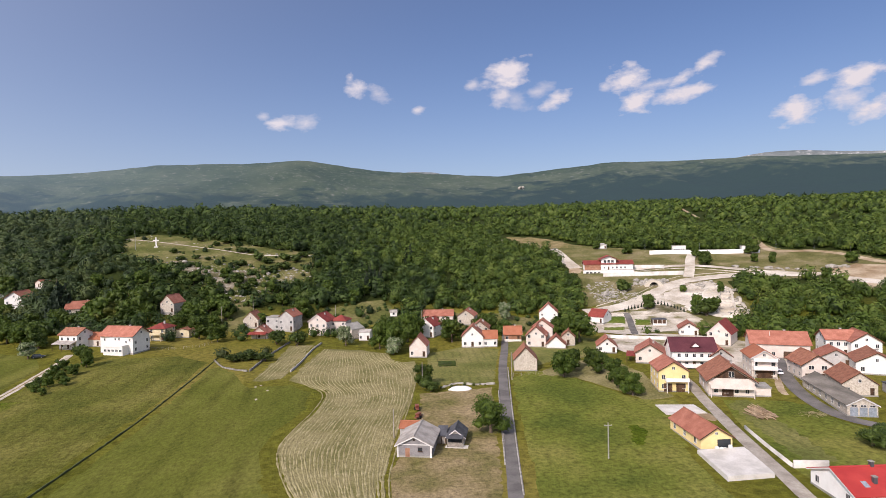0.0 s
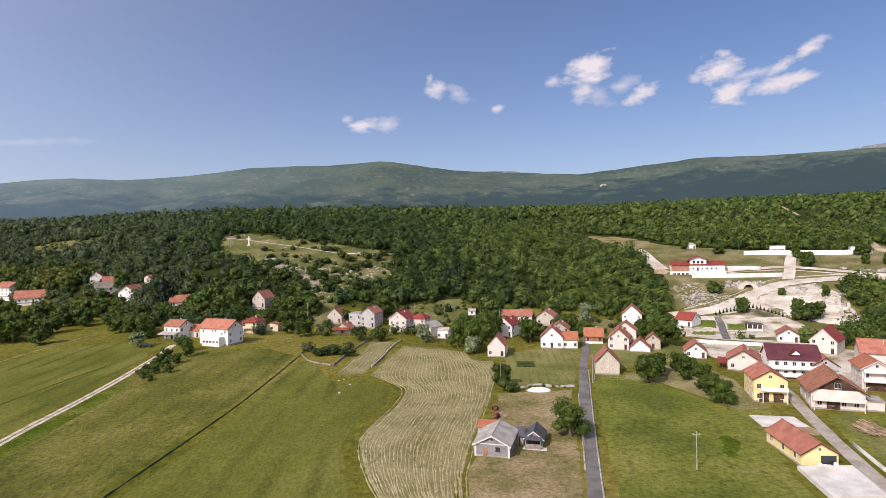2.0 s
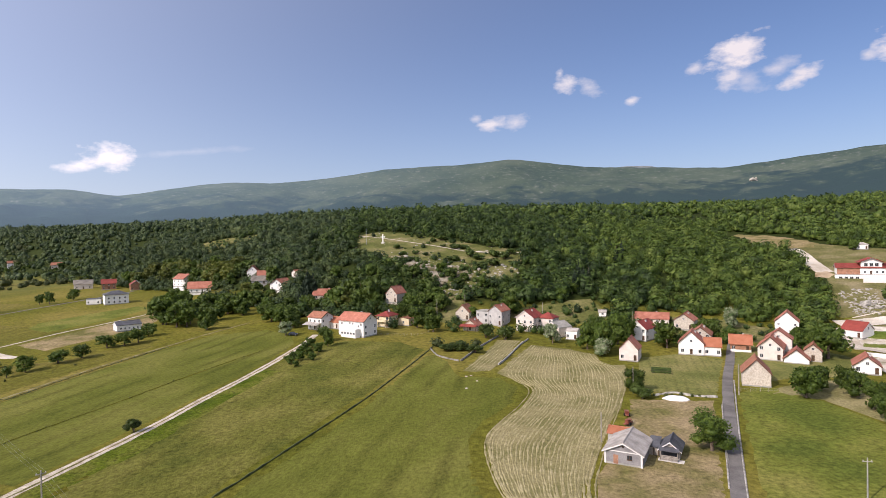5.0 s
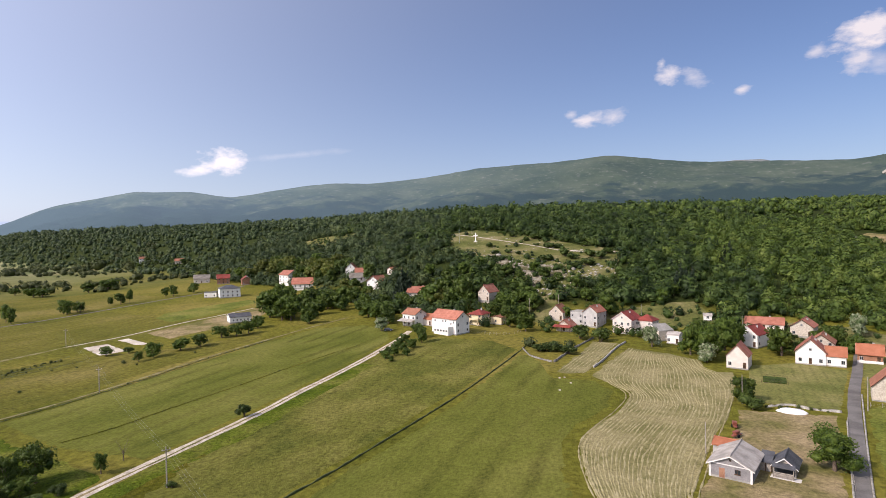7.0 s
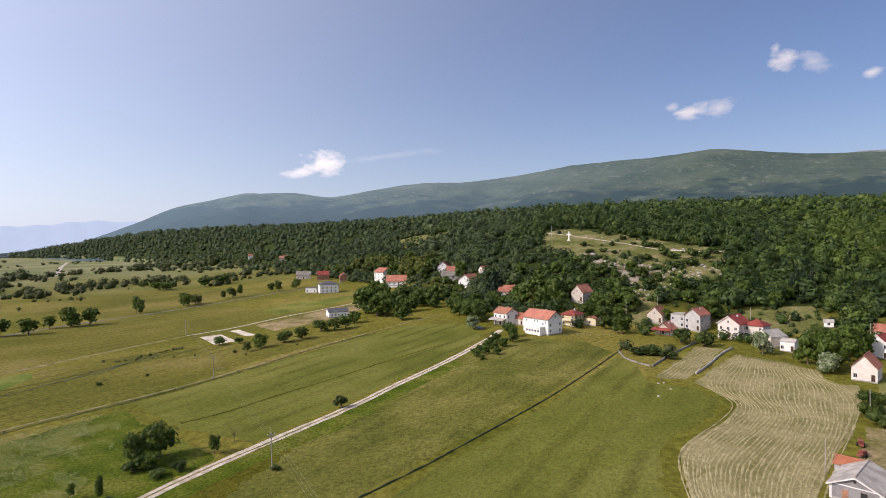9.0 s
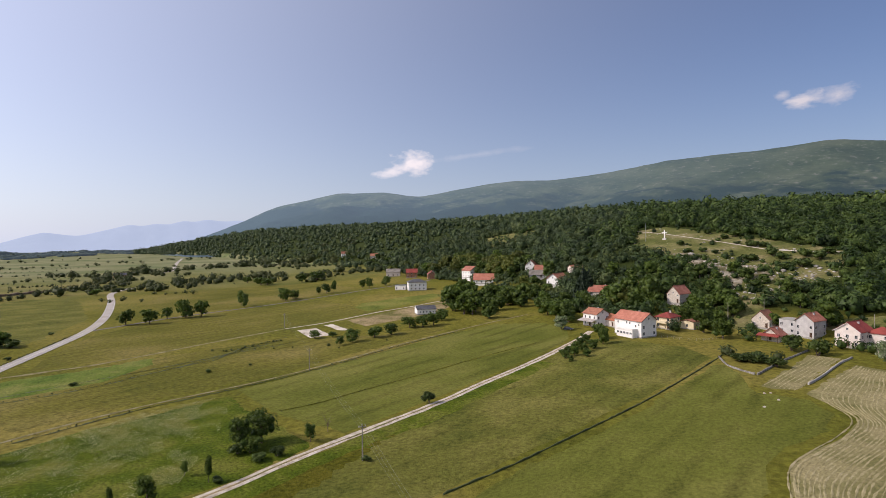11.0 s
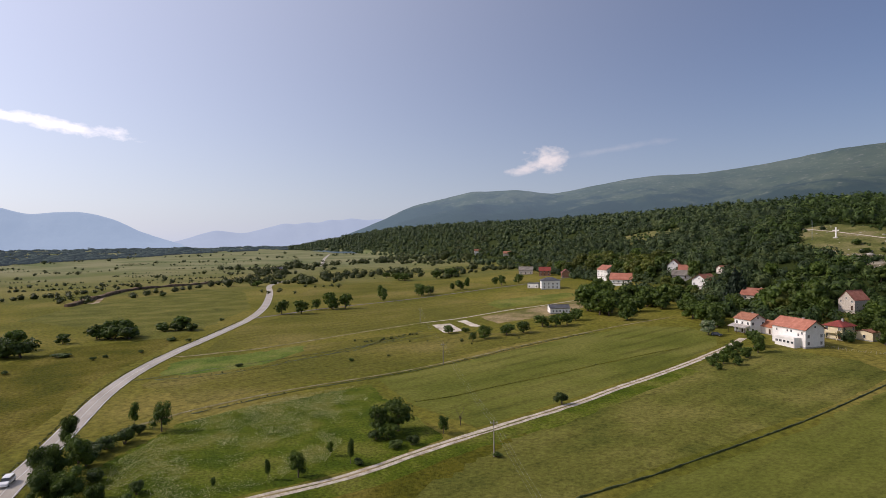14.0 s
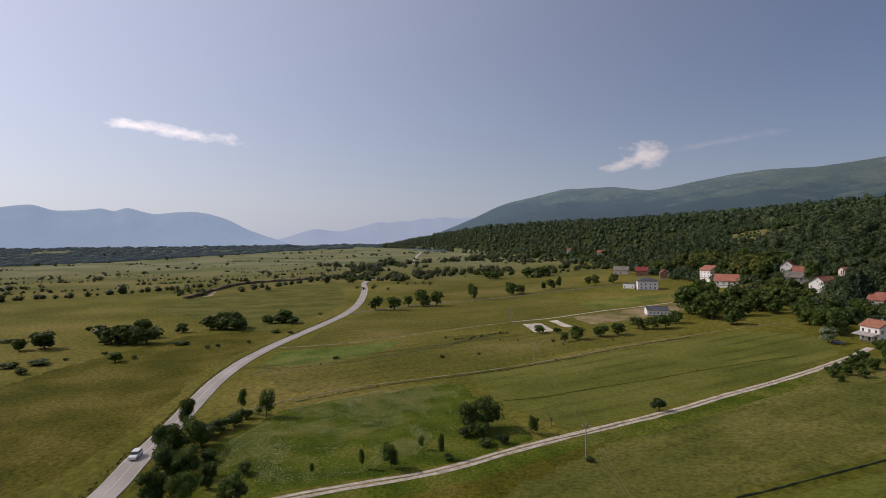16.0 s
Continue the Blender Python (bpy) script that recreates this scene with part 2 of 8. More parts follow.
WHITE_WALL = material("white_render", [(0.74, 0.71, 0.66), (0.82, 0.79, 0.74)], 0.5, 3.0, spread=0.06, bump=0.1, shift=0.05)
BRIGHT_WHITE = material("bright_white_render", [(0.78, 0.76, 0.72), (0.84, 0.82, 0.78)], 0.5, 3.0, spread=0.04, bump=0.1)
PINK_WALL = material("pinkish_white_render", [(0.62, 0.54, 0.47), (0.7, 0.62, 0.55)], 0.5, 3.0, spread=0.08, bump=0.1, shift=0.06)
CREAM_WALL = material("cream_render", [(0.62, 0.52, 0.33), (0.7, 0.6, 0.4)], 0.5, 3.0, spread=0.06, bump=0.1)
YELLOW_WALL = material("yellow_render", [(0.74, 0.58, 0.27), (0.8, 0.64, 0.32)], 0.5, 3.0, spread=0.05, bump=0.1)
STONE_WALL = material("rough_stone_wall", [(0.42, 0.36, 0.29), (0.5, 0.44, 0.36), (0.58, 0.52, 0.435)], 2.2, 5.0, spread=0.18, bump=0.8, shift=0.06)
GREY_WALL = material("grey_render", [(0.4, 0.38, 0.36), (0.5, 0.48, 0.45)], 0.5, 3.0, spread=0.12, bump=0.2)
BLOCK_WALL = material("grey_block_wall", [(0.2, 0.19, 0.19), (0.27, 0.255, 0.25)], 0.8, 4.0, spread=0.2, bump=0.4)
BRICK_WALL = material("brown_brick", [(0.26, 0.13, 0.08), (0.36, 0.19, 0.12)], 0.8, 5.0, spread=0.2, bump=0.4)
TERRACOTTA = material("terracotta_tiles", [(0.3, 0.108, 0.068), (0.35, 0.133, 0.085), (0.41, 0.165, 0.11)], 0.5, 5.0, rough=0.75, spread=0.18, bump=0.8, shift=0.16)
OLD_TILES = material("weathered_brown_tiles", [(0.235, 0.095, 0.057), (0.29, 0.12, 0.07), (0.33, 0.15, 0.09)], 0.9, 6.0, rough=0.8, spread=0.16, bump=0.9, shift=0.15)
ORANGE_TILES = material("bright_orange_tiles", [(0.33, 0.115, 0.055), (0.4, 0.15, 0.08)], 0.4, 3.5, rough=0.7, spread=0.14, bump=0.7)
RED_TILES = material("dark_red_tiles", [(0.2, 0.038, 0.027), (0.27, 0.054, 0.038)], 0.4, 3.5, rough=0.65, spread=0.16, bump=0.7, shift=0.1)
BRIGHT_ROOF = material("bright_red_sheet_roof", [(0.36, 0.035, 0.03), (0.43, 0.05, 0.04)], 0.3, 3.0, rough=0.5, spread=0.06, bump=0.2)
MAROON_TILES = material("maroon_tiles", [(0.085, 0.022, 0.028), (0.115, 0.032, 0.038)], 0.4, 3.5, rough=0.6, spread=0.14, bump=0.6)
GREY_SHEET = material("grey_fibre_cement_sheet", [(0.29, 0.265, 0.235), (0.37, 0.335, 0.295), (0.44, 0.4, 0.355)], 0.5, 3.0, spread=0.14, bump=0.6)
OLD_SHEET = material("old_brown_grey_sheet", [(0.14, 0.125, 0.105), (0.2, 0.18, 0.15), (0.26, 0.23, 0.195)], 0.35, 3.0, spread=0.16, bump=0.6, stretch=(-12, 0.2))
BLUE_GREY = material("faded_blue_grey_paint", [(0.22, 0.25, 0.28), (0.3, 0.33, 0.36)], 1.0, 4.0, spread=0.2, bump=0.2)
DARK_SHEET = material("dark_grey_roofing", [(0.06, 0.06, 0.065), (0.1, 0.1, 0.105)], 0.5, 3.0, rough=0.6, spread=0.15, bump=0.4)
DARK_WOOD = material("dark_wood", [(0.055, 0.035, 0.025), (0.11, 0.065, 0.04)], 0.8, 5.0, spread=0.25, bump=0.3)
GREY_WOOD = material("weathered_grey_wood", [(0.24, 0.21, 0.18), (0.36, 0.32, 0.27)], 0.8, 5.0, spread=0.25, bump=0.3)
LOG_WOOD = material("cut_logs", [(0.3, 0.21, 0.13), (0.45, 0.34, 0.23)], 0.8, 5.0, spread=0.3, bump=0.3, shift=0.3)
FRAME_PAINT = material("window_frame_paint", [(0.6, 0.58, 0.55), (0.7, 0.68, 0.64)], 1.0, 5.0, spread=0.08, bump=0)
METAL = material("galvanised_metal", [(0.4, 0.41, 0.42), (0.5, 0.51, 0.52)], 1.0, 6.0, rough=0.4, metal=0.8, spread=0.1, bump=0)
CABLE = material("grey_cable", [(0.2, 0.2, 0.18), (0.28, 0.28, 0.26)], 1.0, 6.0, bump=0)
PLASTIC_SHEET = material("white_plastic_sheet", [(0.7, 0.7, 0.68), (0.8, 0.8, 0.78)], 0.5, 3.0, rough=0.4, bump=0.5, spread=0.08)
RUBBER = material("black_rubber", [(0.02, 0.02, 0.02), (0.03, 0.03, 0.03)], 1.0, 6.0, bump=0)
CAR_WHITE = material("white_car_paint", [(0.75, 0.75, 0.75), (0.8, 0.8, 0.8)], 1.0, 6.0, rough=0.25, bump=0, spread=0.02)
CAR_DARK = material("dark_car_paint", [(0.03, 0.035, 0.045), (0.04, 0.045, 0.055)], 1.0, 6.0, rough=0.25, bump=0, spread=0.02)
TRACTOR_RED = material("faded_red_paint", [(0.2, 0.06, 0.04), (0.28, 0.1, 0.07)], 1.0, 6.0, rough=0.5, bump=0)
# window glass; also the dark panels that stand in for shaded openings
PANE = glass_pane("dark_glass_and_shade")
BARK = material("bark", [(0.1, 0.075, 0.055), (0.17, 0.13, 0.1)], 2.0, 8.0, bump=0.6)
LEAF = material("tree_leaves", [(0.04, 0.07, 0.009), (0.066, 0.104, 0.013), (0.098, 0.138, 0.02)], 0.5, 2.5, spread=0.4, bump=0, leafy=0.32, shift=0.22, rough=0.6)
# olive leaves, brighter and yellower than LEAF to carry sunlight in their colour
LEAF_WARM = material("sunlit_olive_leaves", [(0.066, 0.085, 0.013), (0.105, 0.124, 0.02), (0.15, 0.16, 0.03)], 0.3, 2.5, spread=0.4, bump=0, leafy=0.35, shift=0.25, rough=0.6)
LEAF_BUSH = material("bush_leaves", [(0.036, 0.058, 0.01), (0.056, 0.086, 0.014), (0.084, 0.118, 0.022)], 0.5, 2.5, spread=0.35, bump=0, leafy=0.22, shift=0.22, rough=0.6)
LEAF_PALE = material("pale_blossom_leaves", [(0.09, 0.14, 0.045), (0.17, 0.21, 0.1), (0.34, 0.36, 0.23)], 0.7, 3.0, spread=0.3, bump=0, leafy=0.2, rough=0.6)
LEAF_DARK = material("conifer_needles", [(0.012, 0.024, 0.011), (0.022, 0.038, 0.016)], 0.5, 3.0, spread=0.3, bump=0, leafy=0.1, rough=0.7)
WOODS = material("woodland_leaves", [(0.0121, 0.026, 0.0038), (0.0251, 0.05, 0.0066), (0.0437, 0.076, 0.0104), (0.0781, 0.114, 0.019)], 0.14, 1.1, spread=0.4, bump=0, leafy=0.16, rough=0.65, detail=3.0)
YOUNG_WOODS = material("young_woodland_leaves", [(0.025, 0.045, 0.005), (0.048, 0.083, 0.009), (0.078, 0.119, 0.015), (0.122, 0.16, 0.027)], 0.14, 1.1, spread=0.4, bump=0, leafy=0.18, rough=0.65, detail=3.0)
# woodland leaves made paler and bluer to paint haze over the western hillside
HAZY_WOODS = material("hazed_woodland_leaves", [(0.021, 0.039, 0.012), (0.037, 0.062, 0.018), (0.056, 0.085, 0.024), (0.086, 0.112, 0.032)], 0.12, 1.1, spread=0.4, bump=0, leafy=0.16, rough=0.65, detail=3.0)
HEDGE = material("hedge_leaves", [(0.034, 0.046, 0.01), (0.055, 0.07, 0.015), (0.078, 0.09, 0.022)], 0.15, 1.5, spread=0.35, bump=0, leafy=0.15, rough=0.65)
# blue tint and emission paint the haze in front of the distant woods
DISTANT_WOODS = material("distant_hazed_woods", [(0.03, 0.045, 0.03), (0.05, 0.066, 0.042)], 0.01, 0.1, spread=0.25, bump=0, air=(0.3, 0.4, 0.52, 0.17))
PASTURE = material("dry_hill_pasture", [(0.085, 0.095, 0.026), (0.13, 0.13, 0.042), (0.2, 0.175, 0.08)], 0.07, 0.7, spread=0.4, bump=0.7, detail=8.0)
SOIL = material("garden_soil", [(0.06, 0.05, 0.03), (0.09, 0.075, 0.045)], 0.5, 3.0, spread=0.25)


def ground_material():
    """Valley grass that turns to darker, rougher scrub where the hill begins; pale and dark stretches on the far plain,
    paled westward as painted haze.
    """
    m = material("valley_ground", [(0.093, 0.097, 0.013), (0.139, 0.128, 0.02), (0.196, 0.162, 0.039)], 0.013, 0.5, spread=0.5, bump=0.6, detail=9.0)
    n, l = m.node_tree.nodes, m.node_tree.links
    geo = n.new("ShaderNodeNewGeometry")
    split = n.new("ShaderNodeSeparateXYZ")
    l.new(geo.outputs["Position"], split.inputs[0])
    wood = n.new("ShaderNodeMapRange")
    wood.inputs["From Min"].default_value, wood.inputs["From Max"].default_value = 9.0, 15.0
    l.new(split.outputs["Z"], wood.inputs["Value"])
    noise_a = n.new("ShaderNodeTexNoise")
    noise_a.inputs["Scale"].default_value = 0.05
    l.new(geo.outputs["Position"], noise_a.inputs["Vector"])
    tone_a = n.new("ShaderNodeValToRGB")
    tone_a.color_ramp.elements[0].color, tone_a.color_ramp.elements[1].color = (0.014, 0.025, 0.006, 1), (0.045, 0.055, 0.014, 1)
    l.new(noise_a.outputs["Fac"], tone_a.inputs["Fac"])
    mix = n.new("ShaderNodeMix")
    mix.data_type = "RGBA"
    l.new(wood.outputs["Result"], mix.inputs["Factor"])
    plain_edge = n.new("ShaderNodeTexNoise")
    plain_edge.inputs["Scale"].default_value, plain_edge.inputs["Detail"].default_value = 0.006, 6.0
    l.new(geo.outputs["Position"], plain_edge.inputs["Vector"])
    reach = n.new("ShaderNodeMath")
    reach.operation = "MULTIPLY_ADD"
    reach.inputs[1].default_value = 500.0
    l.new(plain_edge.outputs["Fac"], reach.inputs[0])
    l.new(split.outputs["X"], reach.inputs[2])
    # haze put into the colour: the plain pales with distance to the west
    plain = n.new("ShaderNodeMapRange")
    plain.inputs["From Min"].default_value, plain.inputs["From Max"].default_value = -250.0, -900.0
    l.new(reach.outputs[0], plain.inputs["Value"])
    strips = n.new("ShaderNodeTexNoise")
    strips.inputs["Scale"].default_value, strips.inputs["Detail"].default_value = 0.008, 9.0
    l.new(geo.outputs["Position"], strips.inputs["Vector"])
    hazed_strip_tone = n.new("ShaderNodeValToRGB")
    hazed_strip_tone.color_ramp.elements[0].position, hazed_strip_tone.color_ramp.elements[1].position = 0.36, 0.62
    hazed_strip_tone.color_ramp.elements[0].color, hazed_strip_tone.color_ramp.elements[1].color = (0.125, 0.148, 0.058, 1), (0.225, 0.215, 0.11, 1)
    l.new(strips.outputs["Fac"], hazed_strip_tone.inputs["Fac"])
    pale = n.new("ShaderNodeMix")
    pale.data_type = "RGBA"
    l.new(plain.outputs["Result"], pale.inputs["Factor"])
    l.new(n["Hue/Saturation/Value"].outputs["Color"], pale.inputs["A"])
    l.new(hazed_strip_tone.outputs["Color"], pale.inputs["B"])
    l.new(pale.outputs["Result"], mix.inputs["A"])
    l.new(tone_a.outputs["Color"], mix.inputs["B"])
    l.new(mix.outputs["Result"], n["Principled BSDF"].inputs["Base Color"])
    return m


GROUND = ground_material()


def mountain_material(name, low, grass, rock, air, line, fade):
    """Wooded foot, grassy top with pale rock; the border wanders with a coarse pattern."""
    m = material(name, grass, 0.0035, 0.03, spread=0.2, bump=0.5, air=air, detail=8.0)
    n, l = m.node_tree.nodes, m.node_tree.links
    geo = n.new("ShaderNodeNewGeometry")
    split = n.new("ShaderNodeSeparateXYZ")
    l.new(geo.outputs["Position"], split.inputs[0])
    edge = n.new("ShaderNodeTexNoise")
    edge.inputs["Scale"].default_value, edge.inputs["Detail"].default_value = 0.006, 9.0
    edge.inputs["Roughness"].default_value = 0.65
    l.new(geo.outputs["Position"], edge.inputs["Vector"])
    push = n.new("ShaderNodeMath")
    push.operation = "MULTIPLY_ADD"
    push.inputs[1].default_value = fade * 5.0
    l.new(edge.outputs["Fac"], push.inputs[0])
    east = n.new("ShaderNodeMapRange")
    east.inputs["From Min"].default_value, east.inputs["From Max"].default_value = -200.0, 1500.0
    east.inputs["To Min"].default_value, east.inputs["To Max"].default_value = 0.0, -150.0
    l.new(split.outputs["X"], east.inputs["Value"])
    lower = n.new("ShaderNodeMath")
    l.new(split.outputs["Z"], lower.inputs[0])
    l.new(east.outputs["Result"], lower.inputs[1])
    l.new(lower.outputs[0], push.inputs[2])
    up = n.new("ShaderNodeMapRange")
    up.inputs["From Min"].default_value, up.inputs["From Max"].default_value = line + fade * 2.15, line + fade * 2.85
    l.new(push.outputs[0], up.inputs["Value"])
    mix = n.new("ShaderNodeMix")
    mix.data_type = "RGBA"
    l.new(up.outputs["Result"], mix.inputs["Factor"])
    mix.inputs["A"].default_value = (*low, 1)
    l.new(n["Hue/Saturation/Value"].outputs["Color"], mix.inputs["B"])
    stone = n.new("ShaderNodeTexNoise")
    stone.inputs["Scale"].default_value, stone.inputs["Detail"].default_value = 0.03, 10.0
    stone.inputs["Roughness"].default_value = 0.62
    l.new(geo.outputs["Position"], stone.inputs["Vector"])
    pick = n.new("ShaderNodeMapRange")
    pick.inputs["From Min"].default_value, pick.inputs["From Max"].default_value = 0.57, 0.72
    l.new(stone.outputs["Fac"], pick.inputs["Value"])
    both = n.new("ShaderNodeMath")
    both.operation = "MULTIPLY"
    l.new(pick.outputs["Result"], both.inputs[0])
    l.new(up.outputs["Result"], both.inputs[1])
    mix2 = n.new("ShaderNodeMix")
    mix2.data_type = "RGBA"
    l.new(both.outputs[0], mix2.inputs["Factor"])
    l.new(mix.outputs["Result"], mix2.inputs["A"])
    mix2.inputs["B"].default_value = (*rock, 1)
    l.new(mix2.outputs["Result"], n["Principled BSDF"].inputs["Base Color"])
    # haze painted as emission; it grows westward, where the range runs away from the valley
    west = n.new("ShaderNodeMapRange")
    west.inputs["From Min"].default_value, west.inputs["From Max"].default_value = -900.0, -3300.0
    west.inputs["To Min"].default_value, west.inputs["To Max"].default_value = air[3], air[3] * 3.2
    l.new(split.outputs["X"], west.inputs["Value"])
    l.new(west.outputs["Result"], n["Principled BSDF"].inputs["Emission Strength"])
    return m


# the last air value is bluish emission that paints haze over the slopes
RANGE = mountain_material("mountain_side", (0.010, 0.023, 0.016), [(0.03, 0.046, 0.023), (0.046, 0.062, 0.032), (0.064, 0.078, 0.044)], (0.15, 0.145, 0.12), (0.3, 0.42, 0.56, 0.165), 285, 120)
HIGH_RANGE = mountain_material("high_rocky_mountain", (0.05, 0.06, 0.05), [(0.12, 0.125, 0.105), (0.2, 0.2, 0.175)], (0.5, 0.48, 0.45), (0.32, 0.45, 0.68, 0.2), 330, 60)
# blue base and blue emission stand in for the haze before these ranges
FAR_RANGE = material("hazed_far_mountain", [(0.05, 0.065, 0.075), (0.07, 0.08, 0.085)], 0.002, 0.01, spread=0.15, bump=0.2, air=(0.35, 0.47, 0.64, 1.3))
FARTHEST_RANGE = material("hazed_farthest_mountain", [(0.06, 0.07, 0.08), (0.07, 0.08, 0.085)], 0.002, 0.01, spread=0.1, bump=0.1, air=(0.41, 0.5, 0.66, 1.3))

# ---- lie of the land: a valley floor at height 0, and a wooded hill along its edge ----
EYE_HEIGHT = 48.0
DEG = np.arange(-180.0, 181.0, 1.0)


def round_table(*pairs):
    """A smooth table over the bearing (degrees to the left of +y)."""
    a, v = zip(*pairs)
    t = np.interp(DEG, a, v)
    k = np.exp(-0.5 * (np.arange(-8, 9) / 2.0) ** 2)
    return np.convolve(np.pad(t, 8, mode="edge"), k / k.sum(), mode="valid")


HILL_FOOT = round_table((-90, 260), (-60, 270), (-40, 290), (-20, 285), (0, 268), (15, 278), (27, 292), (35, 335), (42, 430), (50, 590), (58, 860), (66, 1400), (72, 2300), (80, 3400))
HILL_RUN = round_table((-60, 700), (-20, 720), (27, 680), (50, 650), (60, 700), (72, 800))
HILL_SIGHT = round_table((-180, -4), (-100, -4), (-75, 1), (-60, 2.9), (-38, 2.9), (-20, 3.2), (0, 3.0), (20, 2.9), (38, 2.6), (52, 1.9), (60, 1.6), (67, 1.2), (72, 0.3), (77, -0.6), (90, -4), (180, -4))
HILL_BEND = round_table((-60, 1.7), (-8, 1.7), (5, 2.4), (15, 3.0), (27, 3.4), (36, 2.9), (44, 2.0), (55, 1.8), (70, 1.8))
VALE_RISE = round_table((-100, 0), (-70, 0.02), (-20, 0.02), (0, 0.02), (20, 0.03), (30, 0.035), (38, 0.028), (50, 0.02), (58, 0.011), (66, 0.0))


def ground_z(x, y):
    """The ground's height; takes numbers or arrays."""
    x, y = np.asarray(x, float), np.asarray(y, float)
    r = np.hypot(x, y)
    az = np.degrees(np.arctan2(-x, y))
    foot, run, sight, bend, rise = (np.interp(az, DEG, t) for t in (HILL_FOOT, HILL_RUN, HILL_SIGHT, HILL_BEND, VALE_RISE))
    base = rise * np.clip(r - 120, 0, np.maximum(foot - 120, 0) + 40)
    top = np.maximum(EYE_HEIGHT + (foot + run) * np.tan(np.radians(sight)) - 9, 0.0) - rise * (foot - 80)
    s = np.clip((r - foot) / run, 0, 1)
    s = s * s / (s + 0.02) * 1.02
    z = base + np.maximum(top, 0) * (1 - (1 - np.clip(s, 0, 1)) ** bend) * (top > 0)
    far = np.clip((r - foot - run) / 800, 0, 1)
    z = z - 25 * far * far * (top > 0) * np.clip(top / 40, 0, 1)
    wave = 0.5 * np.sin(x / 37 + 1.3) * np.sin(y / 43 + 0.4) + 0.25 * np.sin(x / 17 + y / 23)
    return z + wave * np.clip((r - 60) / 100, 0, 1) * 0.25
# ---- end of the lie of the land ----

# ---- helpers for meshes ----
rng = np.random.default_rng(7)


def gz(x, y):
    return float(ground_z(x, y))


def part(name, bm, mat, parent=None, label=""):
    """Links a bmesh as one mesh object under a thing or a part."""
    me = bpy.data.meshes.new(name)
    bm.to_mesh(me)
    bm.free()
    return link_part(name, me, mat, parent, label)


def link_part(name, me, mat, parent=None, label="", m=None):
    if mat and not me.materials:
        me.materials.append(mat)
    ob = new(name, me)
    if parent:
        ob.parent = parent
    if m is not None:
        ob.matrix_basis = m
    if label:
        ob["label"] = label
    return ob


def thing(name, m, label, category, group="", kind=""):
    ob = new(name)
    ob.matrix_basis = m
    return tagged(ob, label, category, group, kind)


def add_box(bm, x0, y0, z0, x1, y1, z1):
    v = [bm.verts.new(p) for p in ((x0, y0, z0), (x1, y0, z0), (x1, y1, z0), (x0, y1, z0), (x0, y0, z1), (x1, y0, z1), (x1, y1, z1), (x0, y1, z1))]
    for f in ((0, 3, 2, 1), (4, 5, 6, 7), (0, 1, 5, 4), (1, 2, 6, 5), (2, 3, 7, 6), (3, 0, 4, 7)):
        bm.faces.new([v[i] for i in f])
    return bm


def box(*a):
    return add_box(bmesh.new(), *a)


def add_prism(bm, outline, start, end):
    """An outline of (a, b) in two given frames: start and end map (a, b) to a point."""
    lo = [bm.verts.new(start(*p)) for p in outline]
    hi = [bm.verts.new(end(*p)) for p in outline]
    bm.faces.new(lo[::-1])
    bm.faces.new(hi)
    for i in range(len(lo)):
        j = (i + 1) % len(lo)
        bm.faces.new((lo[i], lo[j], hi[j], hi[i]))
    bmesh.ops.recalc_face_normals(bm, faces=bm.faces)
    return bm


def add_tube(bm, a, b, r0, r1, sides=7):
    a, b = Vector(a), Vector(b)
    q = (b - a).to_track_quat("Z", "Y")
    rings = []
    for p, r in ((a, r0), (b, r1)):
        rings.append([bm.verts.new(p + q @ Vector((r * math.cos(t), r * math.sin(t), 0))) for t in [2 * math.pi * i / sides for i in range(sides)]])
    for i in range(sides):
        j = (i + 1) % sides
        bm.faces.new((rings[0][i], rings[0][j], rings[1][j], rings[1][i]))
    bm.faces.new(rings[1])
    bm.faces.new(rings[0][::-1])
    return bm


def fast_mesh(name, verts, faces):
    """A mesh from arrays: verts n x 3, faces m x 3 or m x 4."""
    me = bpy.data.meshes.new(name)
    k = faces.shape[1]
    me.vertices.add(len(verts))
    me.vertices.foreach_set("co", np.ascontiguousarray(verts, dtype=np.float32).ravel())
    me.loops.add(faces.size)
    me.loops.foreach_set("vertex_index", np.ascontiguousarray(faces, dtype=np.int32).ravel())
    me.polygons.add(len(faces))
    me.polygons.foreach_set("loop_start", np.arange(0, faces.size, k, dtype=np.int32))
    me.update(calc_edges=True)
    me.validate()
    return me


def inside(x, y, poly):
    """Which points lie in a polygon."""
    x, y = np.asarray(x), np.asarray(y)
    hit = np.zeros(x.shape, bool)
    for (ax, ay), (bx, by) in zip(poly, poly[1:] + poly[:1]):
        cut = (ay > y) != (by > y)
        hit ^= cut & (x < (bx - ax) * (y - ay) / (by - ay + 1e-12) + ax)
    return hit


def spline(points, step):
    """A smooth line through points, about one point every step metres."""
    p = np.array(points, float)
    p = np.vstack([2 * p[0] - p[1], p, 2 * p[-1] - p[-2]])
    out = []
    for a, b, c, d in zip(p, p[1:], p[2:], p[3:]):
        n = max(1, int(np.hypot(*(c - b)) / step))
        for t in np.arange(n) / n:
            out.append(0.5 * (2 * b + (c - a) * t + (2 * a - 5 * b + 4 * c - d) * t * t + (3 * b - a - 3 * c + d) * t ** 3))
    out.append(p[-2])
    return np.array(out)


def ragged(x, y, size, amount):
    return amount * noise.noise(Vector((x / size, y / size, 3.7)))


